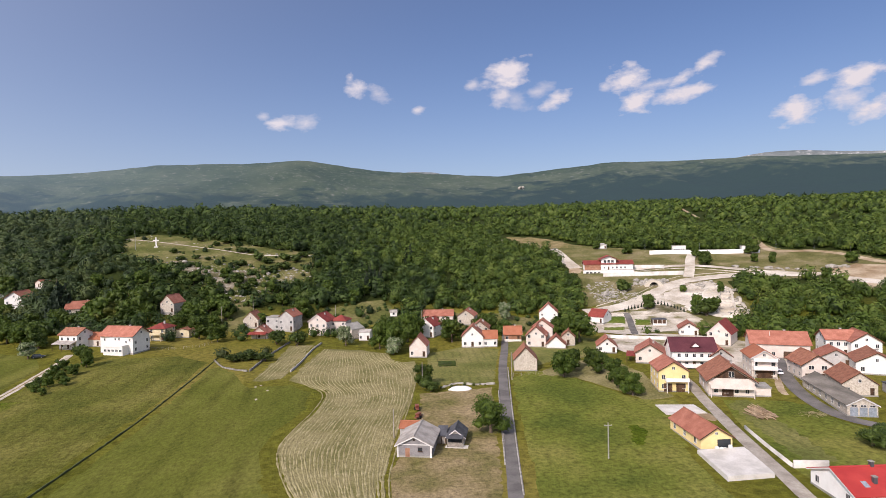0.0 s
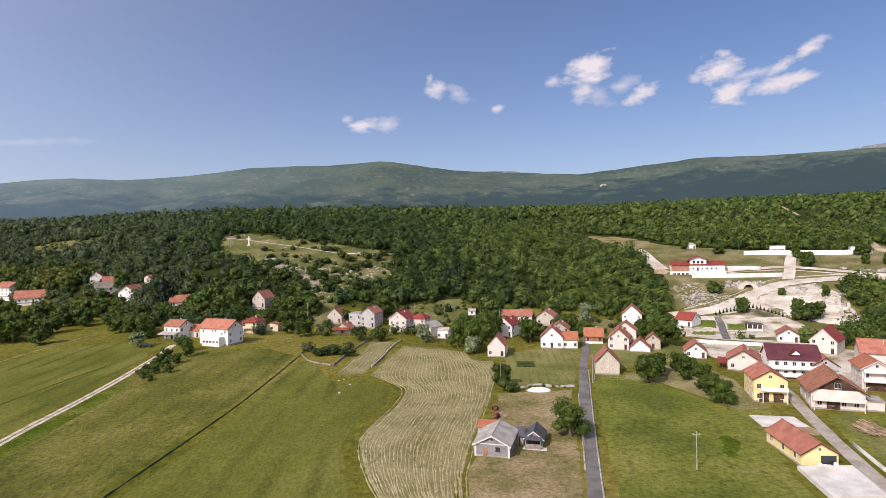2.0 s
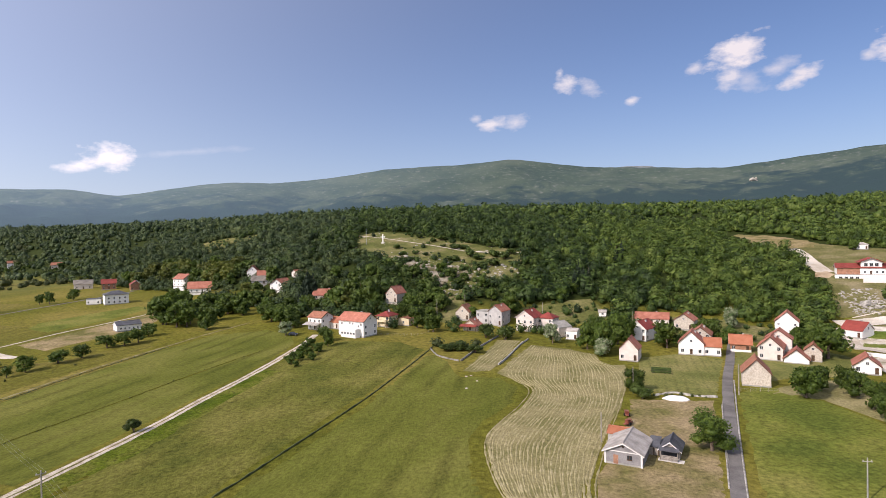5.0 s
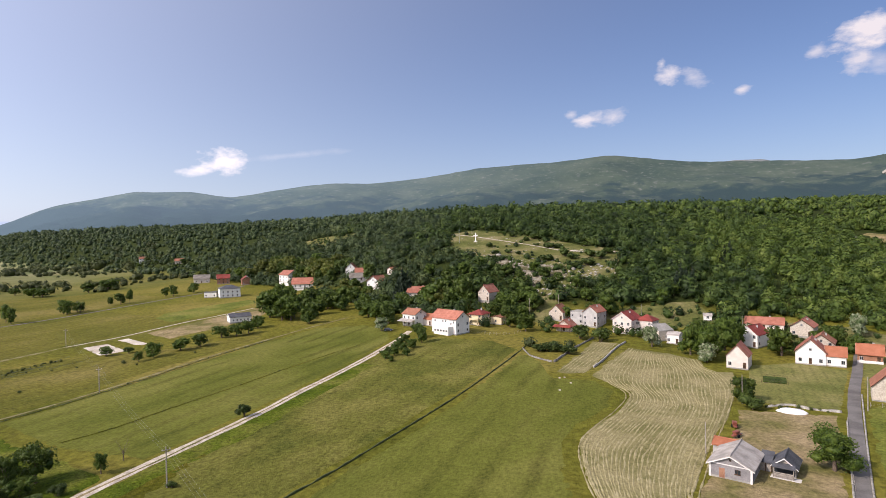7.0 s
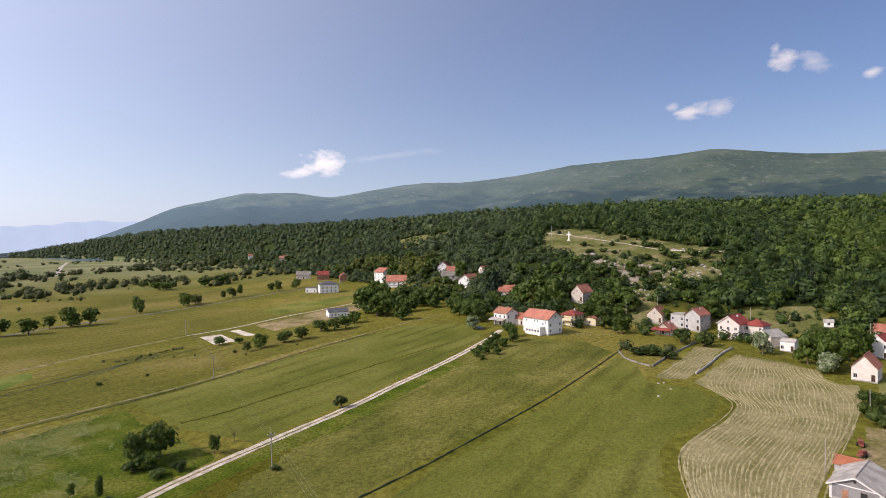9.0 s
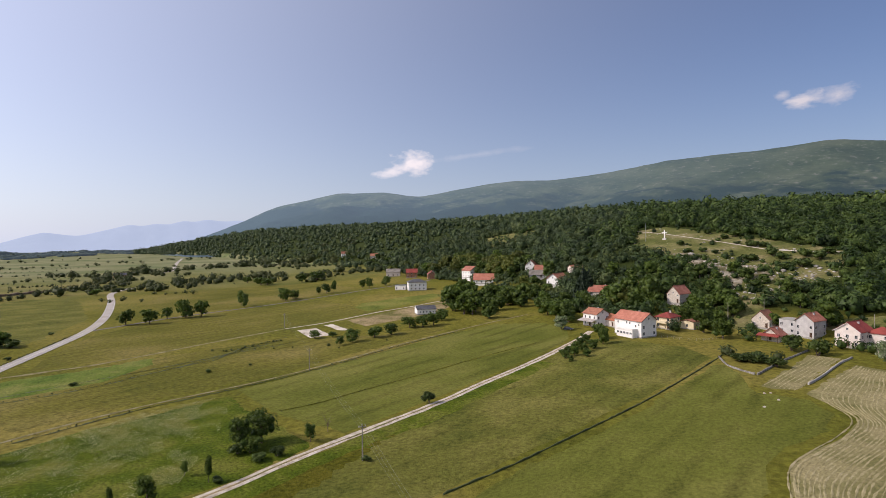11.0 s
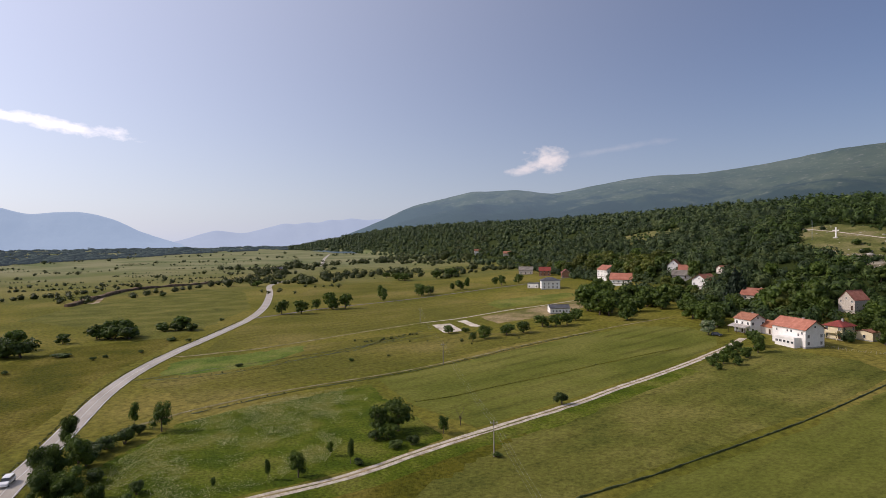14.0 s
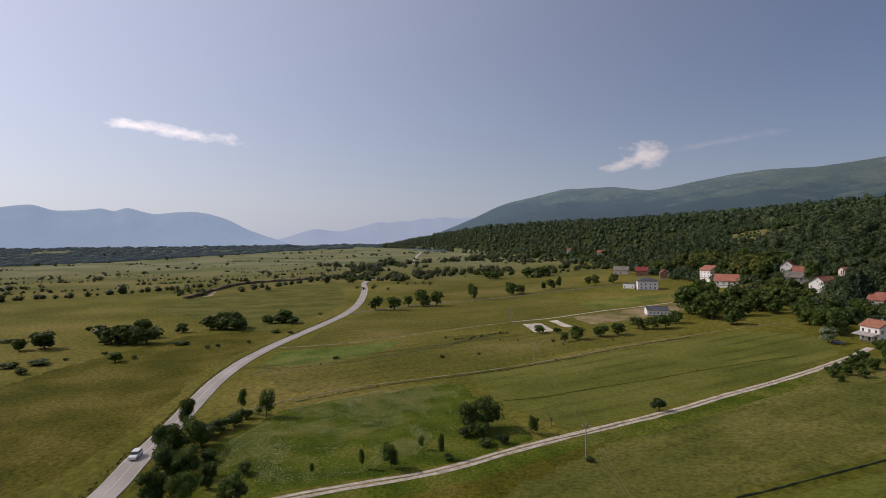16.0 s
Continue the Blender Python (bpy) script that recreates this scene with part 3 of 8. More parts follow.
def strip(name, label, points, width, mat, lift=0.07, step=3.0, rag=0.25, category="path", thick=0.0):
    """A road or path along a line, laid on the ground."""
    p = spline(points, step)
    d = np.gradient(p, axis=0)
    d /= np.hypot(d[:, 0], d[:, 1])[:, None]
    side = np.c_[-d[:, 1], d[:, 0]]
    cols = 5
    verts = []
    for q, s in zip(p, side):
        for j in range(cols):
            u = j / (cols - 1) - 0.5
            w = width * u
            if abs(u) > 0.4:
                w += math.copysign(1, u) * ragged(q[0] * 7 + j * 50, q[1] * 7, 9, rag)
            x, y = q + s * w
            verts.append((x, y, gz(x, y) + lift - (0.05 if abs(u) > 0.4 else 0.0)))
    n = len(p)
    faces = [(i * cols + j, i * cols + j + 1, (i + 1) * cols + j + 1, (i + 1) * cols + j) for i in range(n - 1) for j in range(cols - 1)]
    me = fast_mesh(name, np.array(verts), np.array(faces)[:, ::-1])
    return tagged(link_part(name, me, mat), label, category, kind="structure")


def patch(name, label, points, mat, lift=0.05, cell=6.0, rag=0.6, category="field"):
    """A stretch of other ground, laid on the ground sheet, with an uneven border."""
    bm = bmesh.new()
    vs = [bm.verts.new((x, y, 0)) for x, y in points]
    bm.faces.new(vs)
    bmesh.ops.triangulate(bm, faces=bm.faces)
    for _ in range(7):
        long = [e for e in bm.edges if e.calc_length() > cell]
        if not long:
            break
        bmesh.ops.subdivide_edges(bm, edges=long, cuts=1)
        bmesh.ops.triangulate(bm, faces=[f for f in bm.faces if len(f.verts) > 3])
    for v in bm.verts:
        if v.is_boundary:
            v.co.x += ragged(v.co.x, v.co.y, 6, rag * 2)
            v.co.y += ragged(v.co.y + 90, v.co.x, 6, rag * 2)
        v.co.z = gz(v.co.x, v.co.y) + (-0.04 if v.is_boundary else lift)
    bmesh.ops.recalc_face_normals(bm, faces=bm.faces)
    if sum(f.normal.z for f in bm.faces) < 0:
        bmesh.ops.reverse_faces(bm, faces=bm.faces)
    return tagged(part(name, bm, mat), label, category, kind="structure")


def wall_line(name, label, points, tall, thick, mat, step=4.0, uneven=0.0, category="wall", kind="structure", sink=0.5):
    """A wall along a line, its foot in the ground."""
    p = spline(points, step) if step else np.array(points, float)
    d = np.gradient(p, axis=0)
    d /= np.hypot(d[:, 0], d[:, 1])[:, None]
    side = np.c_[-d[:, 1], d[:, 0]] * thick / 2
    verts, faces = [], []
    for q, s in zip(p, side):
        z = gz(*q)
        top = z + tall + ragged(q[0] * 5, q[1] * 5, 6, uneven)
        for a, b in ((s, z - sink), (s, top), (-s, top), (-s, z - sink)):
            verts.append((*(q + a), b))
    for i in range(len(p) - 1):
        for j in range(3):
            faces.append((i * 4 + j, i * 4 + j + 1, i * 4 + j + 5, i * 4 + j + 4))
    e = (len(p) - 1) * 4
    faces += [(0, 3, 2, 1), (e, e + 1, e + 2, e + 3)]
    me = fast_mesh(name, np.array(verts), np.array(faces))
    return tagged(link_part(name, me, mat), label, category, kind=kind)


# ---- the ground: one sheet round the eye, out to the far plain ----
def ground_sheet():
    az = np.concatenate([np.arange(-180, -60, 3.0), np.arange(-60, 130, 0.5), np.arange(130, 180, 3.0)])
    r = [0.01, 20, 40]
    while r[-1] < 4980:
        r.append(r[-1] * (1.03 if r[-1] > 60 else 1.2))
    r[-1] = 4980
    r = np.array(r)
    a, q = np.meshgrid(np.radians(az), r, indexing="ij")
    x, y = -np.sin(a) * q, np.cos(a) * q
    verts = np.stack([x, y, ground_z(x, y)], -1).reshape(-1, 3)
    n, k = len(az), len(r)
    i, j = np.meshgrid(np.arange(n), np.arange(k - 1), indexing="ij")
    i2 = (i + 1) % n
    faces = np.stack([i * k + j, i * k + j + 1, i2 * k + j + 1, i2 * k + j], -1).reshape(-1, 4)
    me = fast_mesh("ground", verts, faces)
    me.polygons.foreach_set("use_smooth", np.ones(len(me.polygons), bool))
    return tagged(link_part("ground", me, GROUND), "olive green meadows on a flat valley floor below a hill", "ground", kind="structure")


ground_sheet()


def mountain(name, label, mat, near, far, sight, rough, bend=1.4, seed=0.0, spacing=0.35, rows=60):
    """A range seen from the valley: its skyline's height in degrees by bearing; slopes with gullies and shoulders."""
    lo, hi = sight[0][0], sight[-1][0]
    az = np.arange(lo, hi + 0.01, spacing)
    ba, be = zip(*sight)
    el = np.interp(az, ba, be)
    k = np.exp(-0.5 * (np.arange(-6, 7) / 2.2) ** 2)
    el = np.convolve(np.pad(el, 6, mode="edge"), k / k.sum(), mode="valid")
    t = np.linspace(0, 1.12, rows)
    verts = []
    for a, e in zip(np.radians(az), el):
        for s in t:
            r = near + (far - near) * s
            x, y = -math.sin(a) * r, math.cos(a) * r
            crest = EYE_HEIGHT + far * math.tan(radians(e))
            h = crest * (s ** bend if s <= 1 else 1 - (s - 1) * 2.5)
            v = Vector((x / 420, y / 420, seed))
            g = noise.fractal(v, 0.9, 2.1, 6) + 0.8 * (abs(noise.noise(v * 0.6)) - 0.3)
            h += rough * min(1, max(0, crest) / 160) * g * (min(s, 1) * (1 - 0.88 * min(1, max(0, (s - 0.55) / 0.45))) if s <= 1 else 0.1)
            verts.append((x, y, h - 6))
    n, m = len(az), rows
    faces = [(i * m + j, i * m + j + 1, (i + 1) * m + j + 1, (i + 1) * m + j) for i in range(n - 1) for j in range(m - 1)]
    me = fast_mesh(name, np.array(verts), np.array(faces))
    me.polygons.foreach_set("use_smooth", np.ones(len(me.polygons), bool))
    return tagged(link_part(name, me, mat), label, "mountain", kind="structure")


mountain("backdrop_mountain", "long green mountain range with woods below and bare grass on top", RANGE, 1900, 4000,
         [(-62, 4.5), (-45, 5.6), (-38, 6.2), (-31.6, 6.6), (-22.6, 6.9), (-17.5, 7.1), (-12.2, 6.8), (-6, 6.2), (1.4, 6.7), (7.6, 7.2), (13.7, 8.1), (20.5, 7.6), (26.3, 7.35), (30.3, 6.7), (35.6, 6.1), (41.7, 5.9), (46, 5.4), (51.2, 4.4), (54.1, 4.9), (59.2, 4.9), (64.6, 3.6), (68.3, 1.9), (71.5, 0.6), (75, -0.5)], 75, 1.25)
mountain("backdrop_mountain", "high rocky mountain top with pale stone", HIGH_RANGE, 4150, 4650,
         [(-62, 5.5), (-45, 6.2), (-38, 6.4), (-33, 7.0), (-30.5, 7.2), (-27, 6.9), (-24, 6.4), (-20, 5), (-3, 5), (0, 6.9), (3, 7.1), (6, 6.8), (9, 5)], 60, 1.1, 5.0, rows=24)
mountain("backdrop_mountain", "far haze-blue mountain beyond the plain", FAR_RANGE, 4300, 4700,
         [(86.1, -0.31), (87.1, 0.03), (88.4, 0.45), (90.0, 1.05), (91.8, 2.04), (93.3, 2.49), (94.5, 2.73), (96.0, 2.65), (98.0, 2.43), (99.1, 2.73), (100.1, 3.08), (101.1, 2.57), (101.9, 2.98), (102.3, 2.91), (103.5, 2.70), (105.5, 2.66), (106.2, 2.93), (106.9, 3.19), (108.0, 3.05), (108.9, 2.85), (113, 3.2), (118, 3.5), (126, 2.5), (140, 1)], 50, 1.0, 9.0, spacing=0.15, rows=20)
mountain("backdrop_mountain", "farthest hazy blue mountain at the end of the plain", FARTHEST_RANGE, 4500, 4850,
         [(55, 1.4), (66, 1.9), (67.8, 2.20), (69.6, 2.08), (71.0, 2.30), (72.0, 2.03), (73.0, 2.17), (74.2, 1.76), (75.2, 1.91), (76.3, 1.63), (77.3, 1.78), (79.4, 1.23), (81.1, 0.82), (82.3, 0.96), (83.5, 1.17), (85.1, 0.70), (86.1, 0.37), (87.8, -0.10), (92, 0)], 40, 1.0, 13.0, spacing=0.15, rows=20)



def quarry_scar():
    """A lumpy outcrop of bare pale rock on the mountain's side."""
    r = np.random.default_rng(91)
    bm = bmesh.new()
    for k in range(9):
        at = Matrix.Translation((r.uniform(-22, 22), r.uniform(-8, 8), r.uniform(-12, 12)))
        made = bmesh.ops.create_icosphere(bm, subdivisions=2, radius=r.uniform(6, 12), matrix=at)
        for v in made["verts"]:
            v.co += Vector(noise.noise_vector(v.co / 7)) * 3
    ob = tagged(part("quarry_scar", bm, ROCK), "small pale rock scar on the green mountain side", "rock", kind="structure")
    ob.matrix_basis = pose(482, 3449, 335, 0, 0, -8)


quarry_scar()

# ---- fields ----
patch("field_near", "olive meadow on the valley floor", [(-30, -30), (31, -30), (31, 40), (-30, 40)], MEADOW, 0.05, cell=10, rag=2)
patch("field_tufted", "rough olive meadow with pale tufts of grass", [(-80, 95), (-80.4, 122), (-81, 147), (-84, 178), (-88, 212), (-104, 222), (-126, 219), (-143, 204), (-137, 185), (-132, 165), (-126, 132), (-121, 105), (-115, 75), (-110, 50), (-106, 25), (-104, 0), (-75, 0), (-78, 60)], TUFTED)
patch("field_rank", "rank grass darkened with painted shade at the near end of the rough meadow", [(-104, -10), (-106, 25), (-110, 50), (-115, 75), (-119, 98), (-112, 92), (-105, 70), (-97, 52), (-88, 40), (-80, 20), (-78, 0)], RANK_GRASS, 0.075, cell=5, rag=3)
patch("field_smooth", "even green field beyond the dark ditch", [(-79, 94), (-79.4, 122), (-80, 147), (-83, 178), (-86.5, 209), (-72, 196), (-62, 180), (-50, 183), (-40, 172), (-38, 156), (-41, 140), (-41, 127), (-34, 108), (-28, 96), (-30, 60), (-74, 60)], SMOOTH_FIELD, 0.06)
patch("field_west", "large smooth green field beside the dirt track", [(-183, 70), (-188, 102), (-194, 134), (-197.5, 156), (-201, 187), (-203, 215), (-183, 232), (-161, 224), (-146.5, 205), (-140.5, 184), (-136, 165), (-133, 147), (-129.5, 130), (-126.5, 115), (-124.5, 103), (-122, 88), (-120, 74), (-150, 68)], SMOOTH_FIELD)
patch("field_hay", "mown hayfield with rows of drying hay", [(-24, 95), (-29, 103), (-37, 119), (-40, 128), (-40, 142), (-37, 156), (-38, 174), (-54, 186), (-53, 205), (-51, 236), (-36, 233), (-22, 226), (-19.4, 211), (-11.5, 214), (-9, 197), (-9, 166), (-11, 144), (-11.5, 122), (-13, 112), (-12, 97)], STUBBLE, 0.07)
patch("field_hay_small", "narrow mown strip of hay between stone walls", [(-64.5, 182), (-67, 242), (-56, 243), (-55, 188)], STUBBLE, 0.07)
patch("yard", "worn brown grass round the grey shed", [(-9, 171), (15.3, 176.9), (14.0, 155), (11.0, 103), (5, 92), (-11, 92), (-12.9, 117), (-10, 130), (-9, 150)], DRY_GRASS, 0.09)
patch("lawn", "short green lawn in front of the white house", [(-9, 224), (6, 237), (23, 231), (19, 202), (16, 180), (-5, 179)], MOWN_LAWN, 0.09)
patch("garden_bed", "netted vegetable bed with dark soil", [(-3.6, 212), (4.1, 212.5), (4.4, 203), (-3, 202)], SOIL, 0.16, cell=3, rag=0.15)
patch("flower_meadow", "lush green meadow full of white wild flowers", [(-104, -14), (-142, -9), (-165, 8), (-171, 25), (-174, 46), (-176.5, 68), (-159, 66), (-139, 66), (-123, 66), (-118.2, 64), (-115.2, 54), (-112, 44), (-110.6, 34), (-110.2, 25), (-109.8, 6), (-105.5, -10)], FLOWERS_GREEN, 0.07)
patch("field_lane_side", "green meadow east of the village lane", [(17, 60), (15, 100), (16, 125), (18, 150), (21, 188), (30, 198), (42, 188), (56, 162), (66, 160), (62, 142), (54, 124), (53, 100), (62, 92), (60, 60)], MEADOW, 0.06)
patch("field_orchard", "dry mown grass below the orchard rows", [(25, 186), (40, 205), (62, 214), (66, 190), (66, 160), (56, 158), (42, 184)], STUBBLE, 0.07)
patch("field_east", "green grass between the lane and the road", [(66, 80), (67, 100), (69, 130), (73, 148), (76, 158), (92, 156), (98, 152), (96.5, 141), (101, 131), (112, 126), (122, 110), (100, 80)], MEADOW, 0.07)
patch("lawn", "short yellowish lawn beside the concrete lane", [(72.6, 112.5), (73.2, 134), (75.5, 152), (80, 157), (84.5, 157), (83.1, 134.7), (80.9, 113)], MOWN_LAWN, 0.11, cell=3, rag=0.4)
patch("sand_spill", "tan sand behind the yellow barn", [(65.6, 153.4), (67.6, 150.6), (68.7, 142.6), (66.5, 140.3), (64.4, 143.2), (63.6, 149)], EARTH, 0.19, cell=1.5, rag=0.4)
patch("dry_plot", "dry tan plot beside the white bungalow", [(-282, 174), (-288, 224), (-292, 266), (-284, 262), (-264, 241), (-255, 222), (-253, 168)], DRY_GRASS, 0.06)
patch("gravel_plot", "pale gravel foundation plot in the meadow", [(-277.4, 141.2), (-274.4, 151.5), (-246.5, 145.0), (-249.4, 133.9)], SITE_GRAVEL, 0.12, rag=0.2)
patch("gravel_plot", "narrow strip of pale gravel", [(-278.4, 158.0), (-278.1, 163.6), (-253.2, 159.0), (-250.8, 152.8)], SITE_GRAVEL, 0.12, rag=0.2)
OLIVE_FIELD = material("dry_olive_field", [(0.098, 0.098, 0.016), (0.132, 0.12, 0.022), (0.18, 0.15, 0.042)], 0.02, 0.8, spread=0.48, bump=0.7, detail=8.0, stretch=(-9, 0.7), rows=(-12, 8.0, 0.18))
patch("field_strip", "long olive hay meadow between two paths", [(-178, 12), (-186, 43), (-189, 72), (-192.5, 104), (-198, 137), (-204.5, 187), (-218, 195), (-228, 160), (-258, 128), (-262, 100), (-258, 60), (-250, 15), (-215, -3)], OLIVE_FIELD, 0.05, cell=9, rag=1.5)
patch("field_strip", "dry olive meadow below the grey lane", [(-262, 20), (-267, 67), (-289, 138), (-288, 172), (-296, 210), (-400, 222), (-401, 175), (-391, 135), (-372, 85), (-340, 54), (-300, 34)], OLIVE_FIELD, 0.05, cell=9, rag=1.5)
patch("lush_strip", "lush green grass between the highway and the ditch", [(-223.7, 4.6), (-247.8, 10.7), (-253.0, 15.9), (-252.2, 41.2), (-258.7, 68.1), (-242.3, 63.7), (-222.2, 41.5), (-219.2, 25.9), (-219.0, 15.1)], LUSH, 0.09, cell=5, rag=1.5)
patch("garden_grass", "green strip of grass before the new white house", [(-325.2, 206.6), (-337.9, 222.4), (-340.1, 253.2), (-334.8, 287.8), (-316.2, 285.9), (-300.9, 240.5), (-299.2, 200.2)], MEADOW, 0.09, cell=5, rag=1.0)
patch("field_strip", "tall grass beside the highway", [(-100, -50), (-150, -28), (-205, -17), (-240, -8), (-290, 14), (-320, 30), (-310, -30), (-250, -70), (-180, -95), (-100, -100)], RANK_GRASS, 0.05, cell=9, rag=1.5)
patch("field_strip", "dry meadow beyond the grey lane", [(-409, 185), (-414, 230), (-418, 287), (-560, 300), (-600, 240), (-590, 160), (-480, 110), (-402, 130)], OLIVE_FIELD, 0.05, cell=12, rag=2)
patch("dry_meadow", "dry yellowish meadow west of the highway", [(-300, 5), (-350, 40), (-420, 72), (-560, 90), (-620, 60), (-520, -40), (-430, -70), (-360, -20)], TUFTED, 0.06, cell=14, rag=3)
patch("hill_pasture", "dry grassy clearing on the hilltop round the cross", [(-231, 413), (-213, 424), (-189, 417), (-157, 410), (-126, 399), (-88, 391), (-84, 363), (-102, 353), (-132, 360), (-158, 355), (-177, 350), (-201, 362), (-222, 384)], PASTURE, 0.3, rag=2)
patch("rocky_slope", "stony hillside with thin grass", [(-174, 354), (-158, 356), (-131, 359), (-102, 354), (-85, 362), (-80, 340), (-93, 322), (-103, 300), (-118, 303), (-141, 323), (-163, 338)], PASTURE, 0.3, rag=1.5)
SITE_GRASS = material("dry_site_grass", [(0.105, 0.105, 0.034), (0.16, 0.145, 0.058), (0.24, 0.2, 0.11)], 0.07, 0.9, spread=0.35, bump=0.6)
SCREE = material("stony_dry_slope", [(0.085, 0.08, 0.035), (0.17, 0.145, 0.09), (0.3, 0.265, 0.2)], 0.16, 1.2, spread=0.35, bump=0.8)
patch("bare_slope", "bare stony earth on the hillside below the cross", [(-175.1, 356.4), (-158.5, 358.1), (-140.8, 345.3), (-120.7, 348.2), (-105.9, 334.5), (-106.9, 323.9), (-118.8, 321.7), (-115.6, 309), (-123, 310.8), (-135.8, 321.9), (-146.8, 327.6), (-162.4, 339.2)], SCREE, 0.4, cell=3, rag=1.5)
patch("hill_pasture", "dry grassy clearing in the woods", [(-474, 489), (-447, 491), (-407, 481), (-382, 475), (-365, 449), (-381, 444), (-399, 438), (-424, 445)], PASTURE, 0.4, rag=2)
patch("hill_gap", "grassy gap with thin grass behind the old houses", [(-121, 304), (-103, 302), (-92, 282), (-60, 303), (-35, 316), (-20, 293), (-38, 280), (-70, 282), (-105, 267), (-124, 286)], PASTURE, 0.25, rag=1.5)
patch("hill_yard", "rough grass behind the lane-side houses", [(60, 246), (57, 288), (28, 298), (-3, 298), (-8, 270), (40, 264)], PASTURE, 0.2, rag=1.5)
patch("site_ground", "dry stony grass of the building site on the slope", [(74, 290), (92, 320), (94, 352), (84, 384), (82, 450), (100, 470), (130, 445), (160, 425), (222, 398), (240, 440), (236, 395), (262, 375), (270, 310), (236, 280), (216, 284), (206, 318), (180, 332), (166, 330), (163, 312), (150, 268), (120, 250), (84, 256)], SITE_GRASS, 0.15, rag=1.5)
patch("site_bank", "stony grass bank below the red-roofed hall", [(88, 372), (92, 370), (146, 346), (127, 337), (111, 324), (96, 314), (77, 303), (78, 314), (83, 346)], SITE_GRASS, 0.22, cell=4, rag=1)
patch("site_lawn", "dry lawn on the upper terrace", [(181, 393), (218, 382), (252, 353), (237, 334), (209, 340), (184, 361)], SITE_GRASS, 0.25, rag=1)
patch("site_lawn", "dry lawn round the red-roofed building", [(100, 405), (120, 425), (150, 410), (160, 380), (148, 376), (112, 384)], SITE_GRASS, 0.25, rag=1)
patch("bare_field", "bare dry field at the edge of the woods", [(55, 510), (85, 505), (106, 470), (101, 450), (77, 455), (62, 475)], DRY_GRASS, 0.25, rag=2)
patch("bare_earth", "bare tan earth of an excavation", [(226, 334), (247, 341), (262, 326), (232, 284), (213, 288), (208, 308)], EARTH, 0.3, rag=1.5)
patch("site_bank", "grassy bank below the retaining wall", [(96, 300), (97, 352), (118, 350), (150, 352), (166, 348), (143, 342), (123, 326), (105, 308)], SITE_GRASS, 0.28, rag=1)
patch("rubble_terrace", "terraces of pale broken stone", [(146, 334), (157, 337), (162, 316), (153, 296), (144, 302), (138, 318)], SITE_GRAVEL, 0.34, rag=1)
SITE_DUST = material("dusty_weedy_gravel", [(0.2, 0.18, 0.09), (0.4, 0.35, 0.265), (0.52, 0.46, 0.37), (0.6, 0.54, 0.45)], 0.13, 1.2, spread=0.28, bump=0.6)
patch("site_apron", "pale gravel apron of the building site", [(119.2, 319.8), (132.8, 335), (147.2, 344.4), (145.3, 324.2), (142.2, 303.1), (133.3, 293.9), (122.4, 286.9), (111.5, 299.4), (98.1, 294.2), (92.6, 298.6), (106.5, 311.9)], SITE_DUST, 0.36, cell=3, rag=0.8)
patch("rubble_terrace", "terraces of pale grey broken stone", [(148.2, 321), (158.7, 316.2), (151.4, 296.2), (145.4, 280.4), (138.4, 282.5), (142.5, 293), (140.5, 304.4)], SITE_DUST, 0.36, cell=3, rag=0.8)
patch("site_plaza", "pale trodden stone dust between the terraces", [(137, 328), (148.2, 336), (147.7, 324), (151.1, 319), (158.5, 315), (141.6, 272), (134, 274.6), (130, 281.8), (125, 286), (124.3, 295.4), (119, 310), (123, 320)], SITE_GRAVEL, 0.42, cell=3, rag=0.8)
patch("site_mound", "dry brown mound above the row of young conifers", [(107, 300), (117, 302), (124, 294), (124, 287), (113, 288), (104, 293)], SCREE, 0.46, cell=3, rag=0.8)
patch("earth_heap", "reddish brown earth at the end of the wall", [(81.9, 373.4), (85.4, 386.3), (93.3, 388.2), (93.6, 378.7), (89.3, 372.2)], EARTH, 0.5, cell=3, rag=0.8)
patch("village_green", "pale paved ground between the houses and the terraces", [(68, 290), (80, 296), (104, 296), (122, 297), (128, 275), (112, 255), (84, 256), (70, 258)], SITE_DUST, 0.2, cell=4, rag=0.8)
patch("village_grass", "short grass between the lane-side houses", [(23, 196), (40, 207), (62, 216), (67, 240), (60, 253), (40, 260), (29, 258), (25, 229)], MOWN_LAWN, 0.1, cell=4, rag=1)
patch("small_lawn", "small lawn edged by pale paving below the terraces", [(77.0, 290.7), (93.0, 288.4), (89.5, 275.6), (74.5, 278.7)], LUSH, 0.4, cell=3, rag=0.2)
patch("small_lawn", "small lawn edged by pale paving below the terraces", [(76.0, 271.8), (87.5, 271.5), (84.3, 261.8), (72.9, 263.3)], LUSH, 0.4, cell=3, rag=0.2)
patch("small_lawn", "small lawn edged by pale paving below the terraces", [(95.0, 283.5), (103.2, 280.9), (99.6, 271.0), (91.3, 272.6)], LUSH, 0.4, cell=3, rag=0.2)
patch("village_yard", "pale trodden yards between the houses", [(70, 214), (64, 240), (84, 250), (112, 246), (128, 226), (140, 205), (130, 180), (113, 176), (96, 186), (88, 200)], SITE_DUST, 0.12, cell=4, rag=1)
patch("sand_spill", "pale sand spilled beside the asphalt road", [(102.3, 175.7), (105.4, 176.9), (99.5, 165.6), (97.4, 159.3), (95.6, 159.1), (96.2, 163.7)], EARTH, 0.12, cell=1.5, rag=0.5)
patch("weed_patch", "dark green patch of taller weeds in the meadow", [(44.4, 139.1), (47.3, 140.1), (49.1, 136), (44.9, 126), (42.5, 124.7), (42.1, 129.4)], FLOWERS_GREEN, 0.12, cell=2, rag=1.2)

